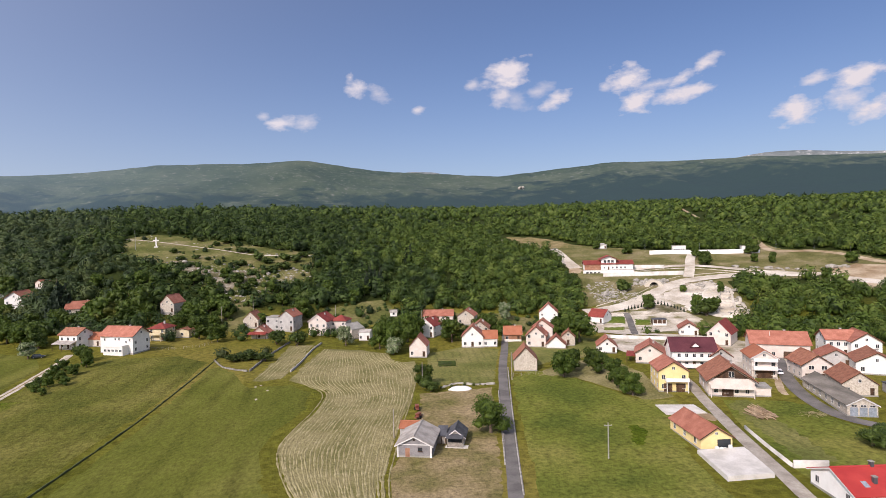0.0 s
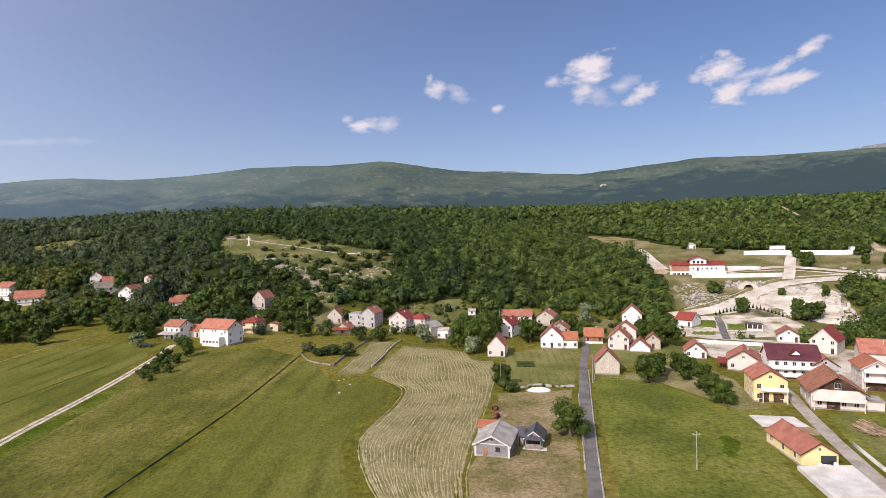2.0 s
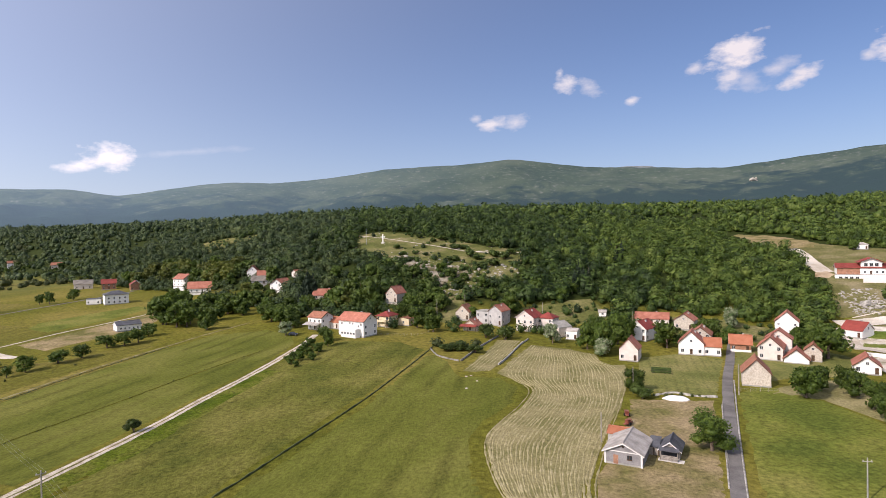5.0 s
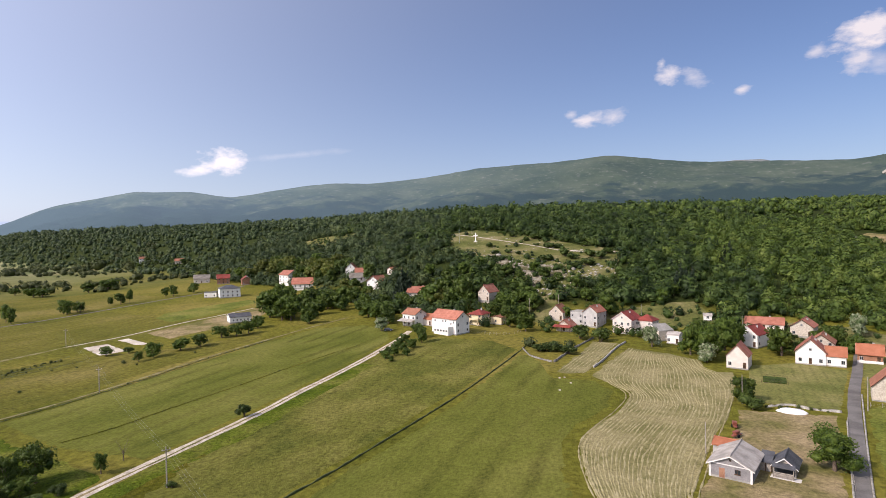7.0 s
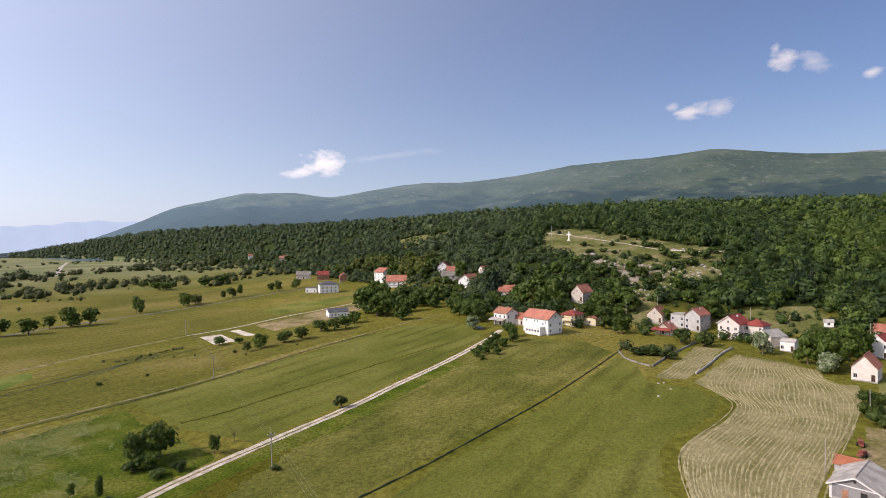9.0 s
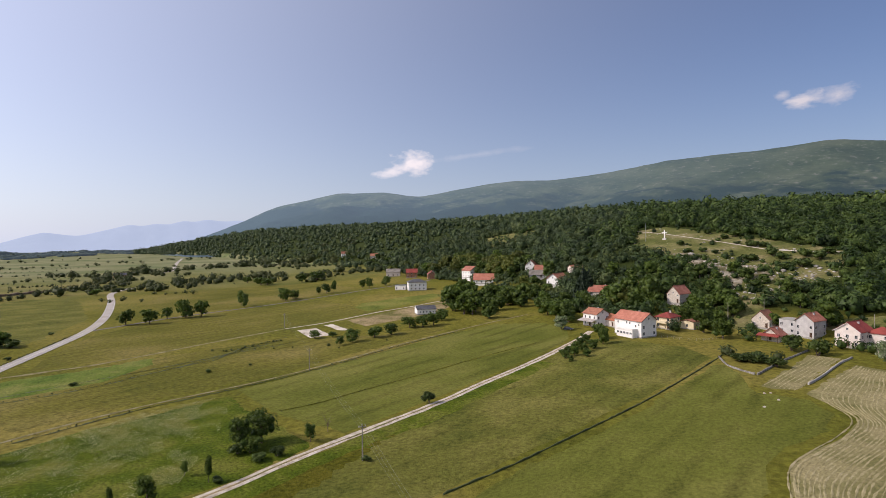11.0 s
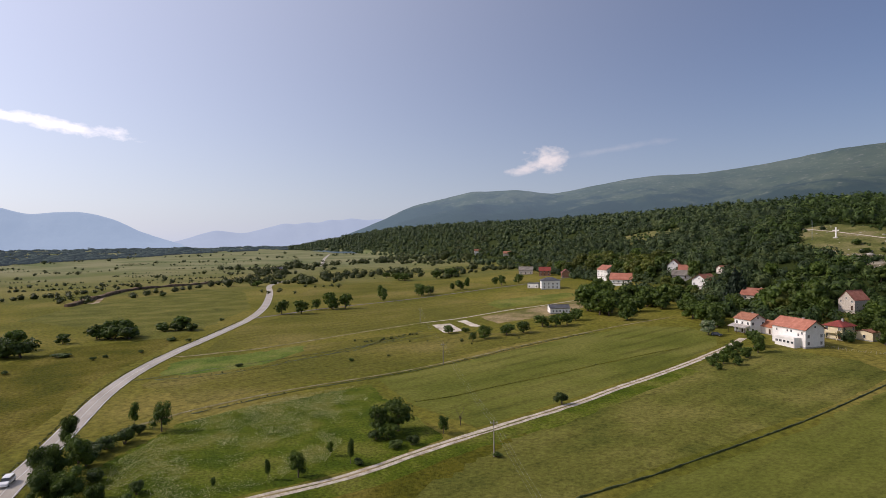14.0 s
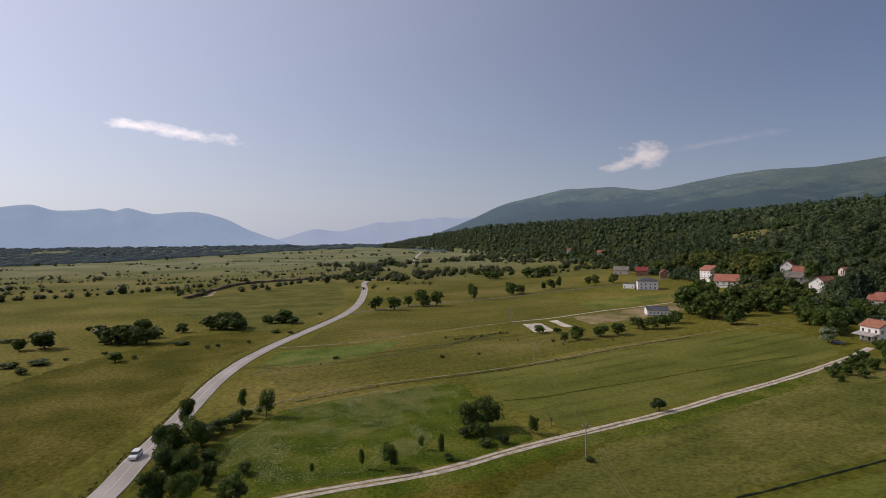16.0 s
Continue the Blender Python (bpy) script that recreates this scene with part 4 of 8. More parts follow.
# ---- roads and paths ----
strip("road_main", "pale two-lane highway curving across the valley", [(-60.0, -48.4), (-90.0, -35.4), (-119.7, -26.4), (-137.7, -23.4), (-153.0, -20.0), (-178.8, -15.4), (-206.6, -10.2), (-236.1, -1.7), (-267.5, 11.6), (-292.0, 24.2), (-318.2, 37.7), (-357.0, 56.6), (-400.0, 72.6), (-454.0, 87.6), (-539.0, 106.6), (-600.0, 117.6), (-640.0, 130.6), (-690.0, 157.6)], 5.5, HIGHWAY, 0.16, rag=0.1, category="road")
strip("road_main_far", "far straight stretch of the highway", [(-1000, 272), (-1085, 313), (-1418, 417), (-1854, 562)], 7.4, HIGHWAY, 0.3, step=8, rag=0.1, category="road")
for off in (-2.5, 2.5):
    line = spline([(-60.0, -48.4), (-90.0, -35.4), (-119.7, -26.4), (-137.7, -23.4), (-153.0, -20.0), (-178.8, -15.4), (-206.6, -10.2), (-236.1, -1.7), (-267.5, 11.6), (-292.0, 24.2), (-318.2, 37.7), (-357.0, 56.6), (-400.0, 72.6), (-454.0, 87.6), (-539.0, 106.6)], 6.0)
    d = np.gradient(line, axis=0)
    d /= np.hypot(d[:, 0], d[:, 1])[:, None]
    strip("road_edge_line", "white edge line of the highway", (line + np.c_[-d[:, 1], d[:, 0]] * off).tolist(), 0.2, ROAD_PAINT, 0.2, rag=0, category="road marking")
line = spline([(-60.0, -48.4), (-90.0, -35.4), (-119.7, -26.4), (-137.7, -23.4), (-153.0, -20.0), (-178.8, -15.4), (-206.6, -10.2), (-236.1, -1.7), (-267.5, 11.6), (-292.0, 24.2), (-318.2, 37.7), (-357.0, 56.6)], 3.0)
strip("road_centre_line", "white centre line of the highway", line.tolist(), 0.16, ROAD_PAINT, 0.2, rag=0, category="road marking")
strip("village_lane", "narrow grey asphalt lane into the village", [(10, 60), (11.0, 85), (12.0, 99.0), (14.1, 125.2), (15.7, 147.5), (17.7, 173.5), (20.4, 202.0), (24.0, 229.4), (27.5, 258), (30, 275)], 3.0, ASPHALT, 0.14, rag=0.12, category="road")
TRACK = material("stony_track", [(0.36, 0.305, 0.235), (0.47, 0.41, 0.325), (0.56, 0.5, 0.41)], 0.5, 2.5, spread=0.3, bump=0.6)
strip("dirt_track", "pale stony dirt track with a grassy middle", [(-104, -30), (-106, -10), (-107.9, 6.6), (-108.6, 16.6), (-108.9, 25.4), (-109.2, 33.4), (-111.0, 43.2), (-113.3, 51.1), (-115.9, 62.0), (-118.5, 76), (-120.3, 89.4), (-122.3, 103.1), (-124.4, 114.6), (-127.7, 129.6), (-130.8, 147.0), (-134.1, 164.7), (-138.5, 184.1), (-143.9, 205.8), (-150.1, 224.6)], 2.9, TRACK, 0.1, rag=0.3)
strip("track_verge", "lush green verge beside the dirt track", [(-98.9, -20.0), (-100.9, -8.0), (-102.8, 7.0), (-103.6, 17.0), (-103.9, 26.0), (-104.3, 34.0), (-106.0, 44.0), (-108.4, 52.0), (-110.9, 63.0), (-113.5, 77.0), (-115.4, 90.0), (-117.4, 103.6), (-119.6, 115.0), (-123.0, 130.0), (-126.2, 147.6), (-129.6, 165.4)], 8.0, FLOWERS_GREEN, 0.085, rag=2.4, category="verge")
strip("track_middle", "strip of grass along the middle of the dirt track", [(-106, -10), (-107.9, 6.6), (-108.6, 16.6), (-108.9, 25.4), (-109.2, 33.4), (-111.0, 43.2), (-113.3, 51.1), (-115.9, 62.0), (-118.1, 77), (-120.3, 89.4), (-122.3, 103.1), (-124.4, 114.6), (-127.7, 129.6), (-130.8, 147.0), (-134.1, 164.7), (-138.5, 184.1), (-143.9, 205.8)], 0.7, DRY_GRASS, 0.14, rag=0.3)
PALE_PATH = material("trodden_pale_grass", [(0.14, 0.125, 0.05), (0.2, 0.175, 0.085), (0.26, 0.23, 0.13)], 0.3, 1.5, spread=0.3, bump=0.4)
strip("field_path", "faint pale path between the fields", [(-165, -5), (-173.0, 9.2), (-178.2, 22.9), (-183, 43.2), (-186, 70.1), (-190, 102.8), (-193.5, 123.7), (-195.6, 133), (-199.2, 155.6), (-202.8, 186.9), (-206, 216.8), (-206.8, 246.9)], 1.2, PALE_PATH, 0.12, rag=0.4)
strip("weedy_ditch", "thin dark weedy ditch beside the pale path", [(-171, 12), (-180.2, 43.2), (-183.5, 70.1), (-187.6, 102.8), (-191.2, 123.7), (-193.4, 133), (-197, 155.6), (-200.6, 186.9)], 0.5, HEDGE, 0.14, rag=0.8, step=1.5, category="ditch")
strip("weedy_ditch", "thin dark line of weeds between two fields", [(-150.4, 70.8), (-148.6, 81.6), (-149.9, 97), (-151.2, 123.9), (-153.4, 150.9), (-154.3, 175.2), (-154.0, 190)], 0.5, RANK_GRASS, 0.14, rag=0.8, step=1.5, category="ditch")
strip("weedy_ditch", "dark weedy furrow across the olive meadow", [(-222, -4), (-228, 30), (-236, 70), (-248, 105), (-262, 128)], 0.5, HEDGE, 0.14, rag=1.2, step=1.5, category="ditch")
strip("field_path", "faint trodden path across the meadow", [(-262, 10), (-258, 20), (-259.7, 40.3), (-265.5, 66.9), (-276.6, 98.3), (-287.5, 139.3)], 1.2, PALE_PATH, 0.1, rag=0.4)
strip("field_path", "pale farm track leaving the highway", [(-258.6, 13.9), (-258.9, 21.6), (-259.4, 30.8), (-258.3, 42.3), (-265.4, 62.9), (-274.8, 90.2), (-283.1, 116.1), (-287.1, 139.6)], 1.5, PALE_PATH, 0.13, rag=0.4)
strip("weedy_ditch", "dark weedy ditch below the lush strip", [(-220.2, 3.9), (-216.5, 15.0), (-216.7, 25.6), (-219.5, 41.0), (-225.3, 53.3), (-228.7, 63.2), (-234.5, 76.9), (-242.6, 94.2), (-244.3, 110.8), (-245.2, 125.6)], 0.5, HEDGE, 0.14, rag=1.0, step=1.5, category="ditch")
strip("weedy_ditch", "dark weeds along a field bank", [(-227.2, 60.1), (-231.8, 72.2), (-234.0, 83.0), (-248.2, 97.8), (-252.8, 110.1)], 0.5, HEDGE, 0.14, rag=1.6, step=1.5, category="ditch")
strip("grey_lane", "narrow grey lane across the meadows", [(-364, 62), (-371, 77), (-386, 108), (-396, 139), (-405, 178), (-410, 220), (-414, 267), (-416, 304), (-418, 340), (-424, 360)], 3.2, ASPHALT, 0.14, rag=0.15, category="road")
strip("white_path", "pale gravel path behind the bungalow", [(-287, 139), (-286, 150), (-285, 165), (-291, 204), (-291, 227), (-295, 268), (-299, 286)], 1.8, TRACK, 0.12, rag=0.2)
LANE_CONCRETE = material("worn_lane_concrete", [(0.27, 0.235, 0.19), (0.35, 0.31, 0.26), (0.4, 0.36, 0.3)], 0.3, 2.5, spread=0.2, bump=0.3)
strip("concrete_lane", "pale concrete lane beside the yellow houses", [(64, 80), (63.9, 97.5), (64.8, 104.7), (66.2, 116.3), (67.8, 129.2), (70.2, 145.2), (72.8, 161.0), (75.1, 172.3), (76, 185)], 3.2, LANE_CONCRETE, 0.14, rag=0.15, category="road")
strip("asphalt_road", "grey asphalt road between the eastern houses", [(120, 128), (110, 130), (102.5, 134), (99.0, 140.2), (98.6, 148), (100.6, 159.0), (104.2, 170.1), (111, 186), (118, 200), (122, 212)], 4.2, ASPHALT, 0.16, rag=0.15, category="road")
strip("cross_path", "pale stony path past the hilltop cross", [(-240, 412), (-230, 409), (-205, 399), (-178, 390), (-151, 384), (-120, 376)], 1.3, TRACK, 0.5, rag=0.4)
strip("hill_track", "pale stony patch of track in the hill pasture", [(-120, 379), (-108, 380), (-93, 385), (-84, 388)], 2.4, GRAVEL, 0.6, rag=0.8)
strip("hill_track", "short stretch of pale forest track", [(-78, 425), (-70, 430), (-64, 442)], 3.0, GRAVEL, 1.2, rag=0.8)
strip("hill_track", "pale clearing along a forest track", [(286, 677), (277, 646), (268, 614), (255, 563)], 3.0, EARTH, 0.6, rag=0.8)
strip("site_road", "wide pale gravel road up to the terraces", [(74, 296), (97, 303), (123, 324), (142, 338), (162, 341), (182, 339), (202, 330), (218, 322), (222, 310), (236, 290)], 8.5, SITE_GRAVEL, 0.5, rag=0.8, category="road")
strip("site_road", "pale road along the upper terrace", [(118, 372), (132, 373), (143, 374), (163, 371), (181, 356), (196, 340), (208, 330)], 5.0, SITE_GRAVEL, 0.5, rag=0.5, category="road")
strip("site_road", "straight pale avenue up to the white wall", [(178, 404), (168, 385), (160, 367), (150, 346)], 6.0, SITE_GRAVEL, 0.52, rag=0.3, category="road")
strip("site_track", "tan earth track above the white wall", [(241, 440), (228, 400), (231, 387), (247, 379), (256, 361), (259, 335), (270, 310)], 5.5, EARTH, 0.45, rag=0.8)
strip("site_track", "pale track at the edge of the woods", [(40, 515), (47, 503), (54, 471), (68, 455)], 3.5, SITE_GRAVEL, 0.45, rag=0.5)
strip("site_track", "pale earth ramp beside the red-roofed building", [(86, 450), (88, 430), (88, 409), (90, 384)], 9.0, SITE_GRAVEL, 0.45, rag=0.8)
strip("site_drive", "pale gravel drive into the village", [(77, 296), (75, 281), (73, 262), (84, 254), (102, 247), (118, 238)], 4.5, SITE_GRAVEL, 0.3, rag=0.3, category="road")
for pts in ([(68, 261.5), (74, 258), (80.8, 251.6)], [(76.1, 279.2), (82.8, 278.8), (87.9, 275.6)], [(79.8, 292.5), (86.5, 291.1), (92.3, 290.4)], [(96.2, 288.1), (105.9, 286)], [(91.7, 268.2), (98.9, 267.1), (105.6, 264.4)]):
    strip("garden_path", "pale paved path between small lawns", pts, 1.6, SITE_GRAVEL, 0.34, rag=0.2)
strip("asphalt_drive", "short asphalt drive between grass plots", [(94, 292), (92, 280), (89, 268), (85.0, 252.1)], 3.2, ASPHALT, 0.34, rag=0.1, category="road")

# ---- ditches, low walls, slabs ----
DARK_STONE = material("weathered_dark_stone", [(0.13, 0.12, 0.1), (0.2, 0.185, 0.155), (0.28, 0.26, 0.22)], 0.9, 4.0, spread=0.25, bump=0.6)
wall_line("ditch_hedge", "dark overgrown ditch between two fields", [(-79.5, 70), (-79.8, 95.4), (-80.1, 101.4), (-80.4, 122.3), (-81.1, 147.6), (-83.8, 178.5), (-87.3, 209.8), (-89.4, 222.9)], 0.26, 0.36, HEDGE, 1.2, 0.3, "hedge")
wall_line("field_wall", "low pale dry-stone wall along the hay strip", [(-54.6, 197.5), (-54.3, 209.0), (-54.8, 232.3), (-54.0, 244.9)], 0.6, 0.5, GREY_CONCRETE, 2.0, 0.25)
wall_line("field_wall", "low dark dry-stone wall along the hay strip", [(-69.3, 198.3), (-69.6, 223.1), (-68.3, 247.6)], 0.6, 0.5, DARK_STONE, 2.0, 0.4)
wall_line("field_wall", "low dry-stone wall below the orchard", [(-88, 214), (-80, 203), (-70, 198)], 0.55, 0.45, DARK_STONE, 2.0, 0.4)
wall_line("retaining_wall", "pale concrete wall beside the concrete lane", [(71.5, 135), (70.3, 125), (69.3, 113)], 0.8, 0.3, CONCRETE, 4)
wall_line("retaining_wall", "pale concrete wall at the end of the grass plot", [(69.3, 112.6), (76, 112)], 1.6, 0.3, CONCRETE, 0)
wall_line("retaining_wall", "long white retaining wall below the red-roofed building", [(102, 361), (125, 358), (150, 353)], 2.6, 0.5, CONCRETE, 4)
wall_line("retaining_wall", "upper white retaining wall", [(122, 378), (145, 371)], 2.4, 0.5, CONCRETE, 4)
wall_line("retaining_wall", "white wall round the village yard", [(69.7, 247), (80, 243), (96, 238), (108, 234)], 1.5, 0.35, CONCRETE, 4)
wall_line("terrace_wall", "long white wall on the upper terrace", [(150, 411), (161, 409), (183, 401), (200, 395), (218, 389)], 3.0, 0.6, WHITE_WALL, 6)
wall_line("site_kerb", "pale stone edging of the site road", [(82, 305), (110, 322), (132, 342), (150, 350), (180, 348), (205, 339)], 0.4, 0.3, SITE_GRAVEL, 3, 0.1)
wall_line("site_kerb", "pale stone edging of the terrace road", [(120, 368), (143, 369), (160, 365), (178, 351), (192, 338)], 0.4, 0.3, SITE_GRAVEL, 3, 0.1)
wall_line("terrace_step", "pale stone terrace step", [(146, 300), (156, 318)], 1.2, 1.0, ROCK, 2, 0.3)
for line_of_steps in ([(140, 284), (150, 282), (153, 290)], [(143, 292), (152, 291), (157, 300)], [(139, 277), (147, 275), (151, 280)], [(136, 306), (146, 304), (154, 312)], [(134, 314), (146, 313), (158, 322)]):
    wall_line("terrace_step", "pale stone terrace step", line_of_steps, 1.1, 1.2, SITE_GRAVEL, 2, 0.4)

for line_of_steps in ([(140.6, 305.2), (147.2, 305), (151.6, 301)], [(142.7, 293.4), (147.9, 292.6)], [(142.2, 321.4), (148.1, 323.3), (151.6, 320.3)], [(138.6, 285.2), (146.2, 283.6)]):
    wall_line("terrace_step", "pale stone terrace step", line_of_steps, 0.8, 0.7, SITE_GRAVEL, 2, 0.3)
wall_line("retaining_wall", "straight white edge of the stone terraces", [(158.3, 316.2), (153.6, 303.8), (149, 291), (145, 279.2)], 0.8, 0.5, SITE_GRAVEL, 3, 0.2)


for pts, tall in (([(144.5, 313.3), (151.7, 319.6), (158.9, 314.9), (150, 293), (141.5, 272.2)], 1.5), ([(142.1, 291.5), (147.7, 287.3)], 1.3), ([(138.6, 283.4), (143.8, 278.0)], 1.3), ([(136.0, 276.3), (141.3, 270.6)], 1.3), ([(145.7, 307.2), (152.8, 302.9)], 1.1), ([(144, 299), (150, 294.5)], 1.1)):
    wall_line("terrace_wall", "pale stone retaining wall of the stepped terraces", pts, tall, 1.1, SITE_GRAVEL, 2.0, 0.35)


def slab(label, corners, tall, mat):
    """A concrete slab standing out of the ground, its top level."""
    top = max(gz(*c) for c in corners) + tall
    bm = bmesh.new()
    add_prism(bm, corners, lambda x, y: (x, y, top - tall - 1.2), lambda x, y: (x, y, top))
    return tagged(part("concrete_slab", bm, mat), label, "concrete slab", kind="structure")


slab("broad pale concrete platform in front of the yellow barn", [(53.6, 107.6), (63.2, 108.6), (64.6, 122.4), (53.8, 121.2)], 0.7, CONCRETE)
slab("pale concrete floor behind the yellow barn", [(57.0, 146), (67.6, 146), (67.5, 153.6), (57.1, 154.3)], 0.15, CONCRETE)

# ---- houses ----
SHARED = {}


def shared(key, build):
    if key not in SHARED:
        me = bpy.data.meshes.new(key[0])
        bm = build()
        bm.to_mesh(me)
        bm.free()
        SHARED[key] = me
    return SHARED[key]


def frame_bm(w, h):
    bm = bmesh.new()
    t = 0.05
    add_box(bm, -w / 2, -0.06, 0, -w / 2 + t, 0.02, h)
    add_box(bm, w / 2 - t, -0.06, 0, w / 2, 0.02, h)
    add_box(bm, -w / 2 + t, -0.06, 0, w / 2 - t, 0.02, t)
    add_box(bm, -w / 2 + t, -0.06, h - t, w / 2 - t, 0.02, h)
    add_box(bm, -0.03, -0.05, t, 0.03, 0.02, h - t)
    return bm


def window(parent, m, w, h, frame_mat, glass=None, sill=True):
    win = link_part("window", shared(("window_frame", w, h), lambda: frame_bm(w, h)), None, parent, m=m)
    if not win.data.materials:
        win.data.materials.append(frame_mat)
    link_part("pane", shared(("pane", w, h), lambda: box(-w / 2 + 0.05, -0.012, 0.05, w / 2 - 0.05, 0.01, h - 0.05)), glass or PANE, win)
    if sill:
        link_part("sill", shared(("sill", w), lambda: box(-w / 2 - 0.08, -0.16, -0.07, w / 2 + 0.08, 0.0, -0.004)), frame_mat, win)
    return win


def door(parent, m, w, h, mat):
    d = link_part("door", shared(("door", w, h, mat.name), lambda: box(-w / 2, -0.05, 0, w / 2, 0.02, h)), mat, parent, m=m)
    link_part("handle", shared(("handle",), lambda: box(-0.03, -0.1, 0.95, 0.03, -0.05, 1.1)), METAL, d, m=pose(w / 2 - 0.15, 0, 0))
    return d


def gable_outline(w, wall, rise, foot=-1.0):
    return [(-w / 2, foot), (w / 2, foot), (w / 2, wall), (0, wall + rise), (-w / 2, wall)]


def roof_gable(parent, w, d, wall, rise, mat, over, thick=0.2, label=""):
    """Two tiled slopes over a gable that spans w; the ridge runs along y from -over to d + over."""
    k = rise / (w / 2)
    for s in (-1, 1):
        bm = bmesh.new()
        e = w / 2 + over
        out = [(0, wall + rise + 0.06), (s * e, wall - k * over + 0.06), (s * e, wall - k * over + 0.06 - thick), (0, wall + rise + 0.06 - thick)]
        add_prism(bm, out, lambda a, b: (a, -over, b), lambda a, b: (a, d + over, b))
        part("roof", bm, mat, parent, label)
    bm = bmesh.new()
    add_prism(bm, [(-0.2, wall + rise + 0.02), (0.2, wall + rise + 0.02), (0.08, wall + rise + 0.2), (-0.08, wall + rise + 0.2)], lambda a, b: (a, -over, b), lambda a, b: (a, d + over, b))
    part("ridge_cap", bm, mat, parent)
    for y in (-over, d + over):
        for s in (-1, 1):
            bm = bmesh.new()
            e = w / 2 + over
            out = [(0, wall + rise - 0.06), (s * e, wall - k * over - 0.06), (s * e, wall - k * over - 0.3), (0, wall + rise - 0.3)]
            add_prism(bm, out, lambda a, b: (a, y - 0.03, b), lambda a, b: (a, y + 0.03, b))
            part("barge_board", bm, DARK_WOOD if mat in (OLD_TILES, TERRACOTTA) else FRAME_PAINT, parent)


def roof_hip(parent, w, d, wall, rise, mat, over, thick=0.2):
    a, b = w / 2 + over, over
    inset = min(w, d) / 2
    if w >= d:
        r0, r1 = (-w / 2 + inset * 0.9, d / 2), (w / 2 - inset * 0.9, d / 2)
    else:
        r0, r1 = (0, inset * 0.9), (0, d - inset * 0.9)
    low = [(-a, -b), (a, -b), (a, d + b), (-a, d + b)]
    z0, z1 = wall - 0.12, wall + rise
    for k, quad in enumerate((((0, 1), (r1, r0)), ((1, 2), (r1,)), ((2, 3), (r0, r1)), ((3, 0), (r0,))) if w >= d else (((0, 1), (r0,)), ((1, 2), (r1, r0)), ((2, 3), (r1,)), ((3, 0), (r0, r1)))):
        (i, j), tops = quad
        bm = bmesh.new()
        pts = [(*low[i], z0), (*low[j], z0)] + [(*t, z1) for t in tops]
        up = [bm.verts.new(p) for p in pts]
        dn = [bm.verts.new((p[0], p[1], p[2] - thick)) for p in pts]
        bm.faces.new(up)
        bm.faces.new(dn[::-1])
        for q in range(len(up)):
            r = (q + 1) % len(up)
            bm.faces.new((up[q], dn[q], dn[r], up[r]))
        bmesh.ops.recalc_face_normals(bm, faces=bm.faces)
        part("roof", bm, mat, parent)


def chimney(parent, x, y, z, mat=None):
    c = part("chimney", box(x - 0.3, y - 0.3, z - 1.6, x + 0.3, y + 0.3, z + 0.7), mat or GREY_WALL, parent)
    part("cap", box(x - 0.4, y - 0.4, z + 0.72, x + 0.4, y + 0.4, z + 0.84), GREY_CONCRETE, c)


def spaced(n, w, edge=0.16):
    return [0.0] if n == 1 else [w * ((edge + (1 - 2 * edge) * i / (n - 1)) - 0.5) for i in range(n)]


FOOTPRINTS = []


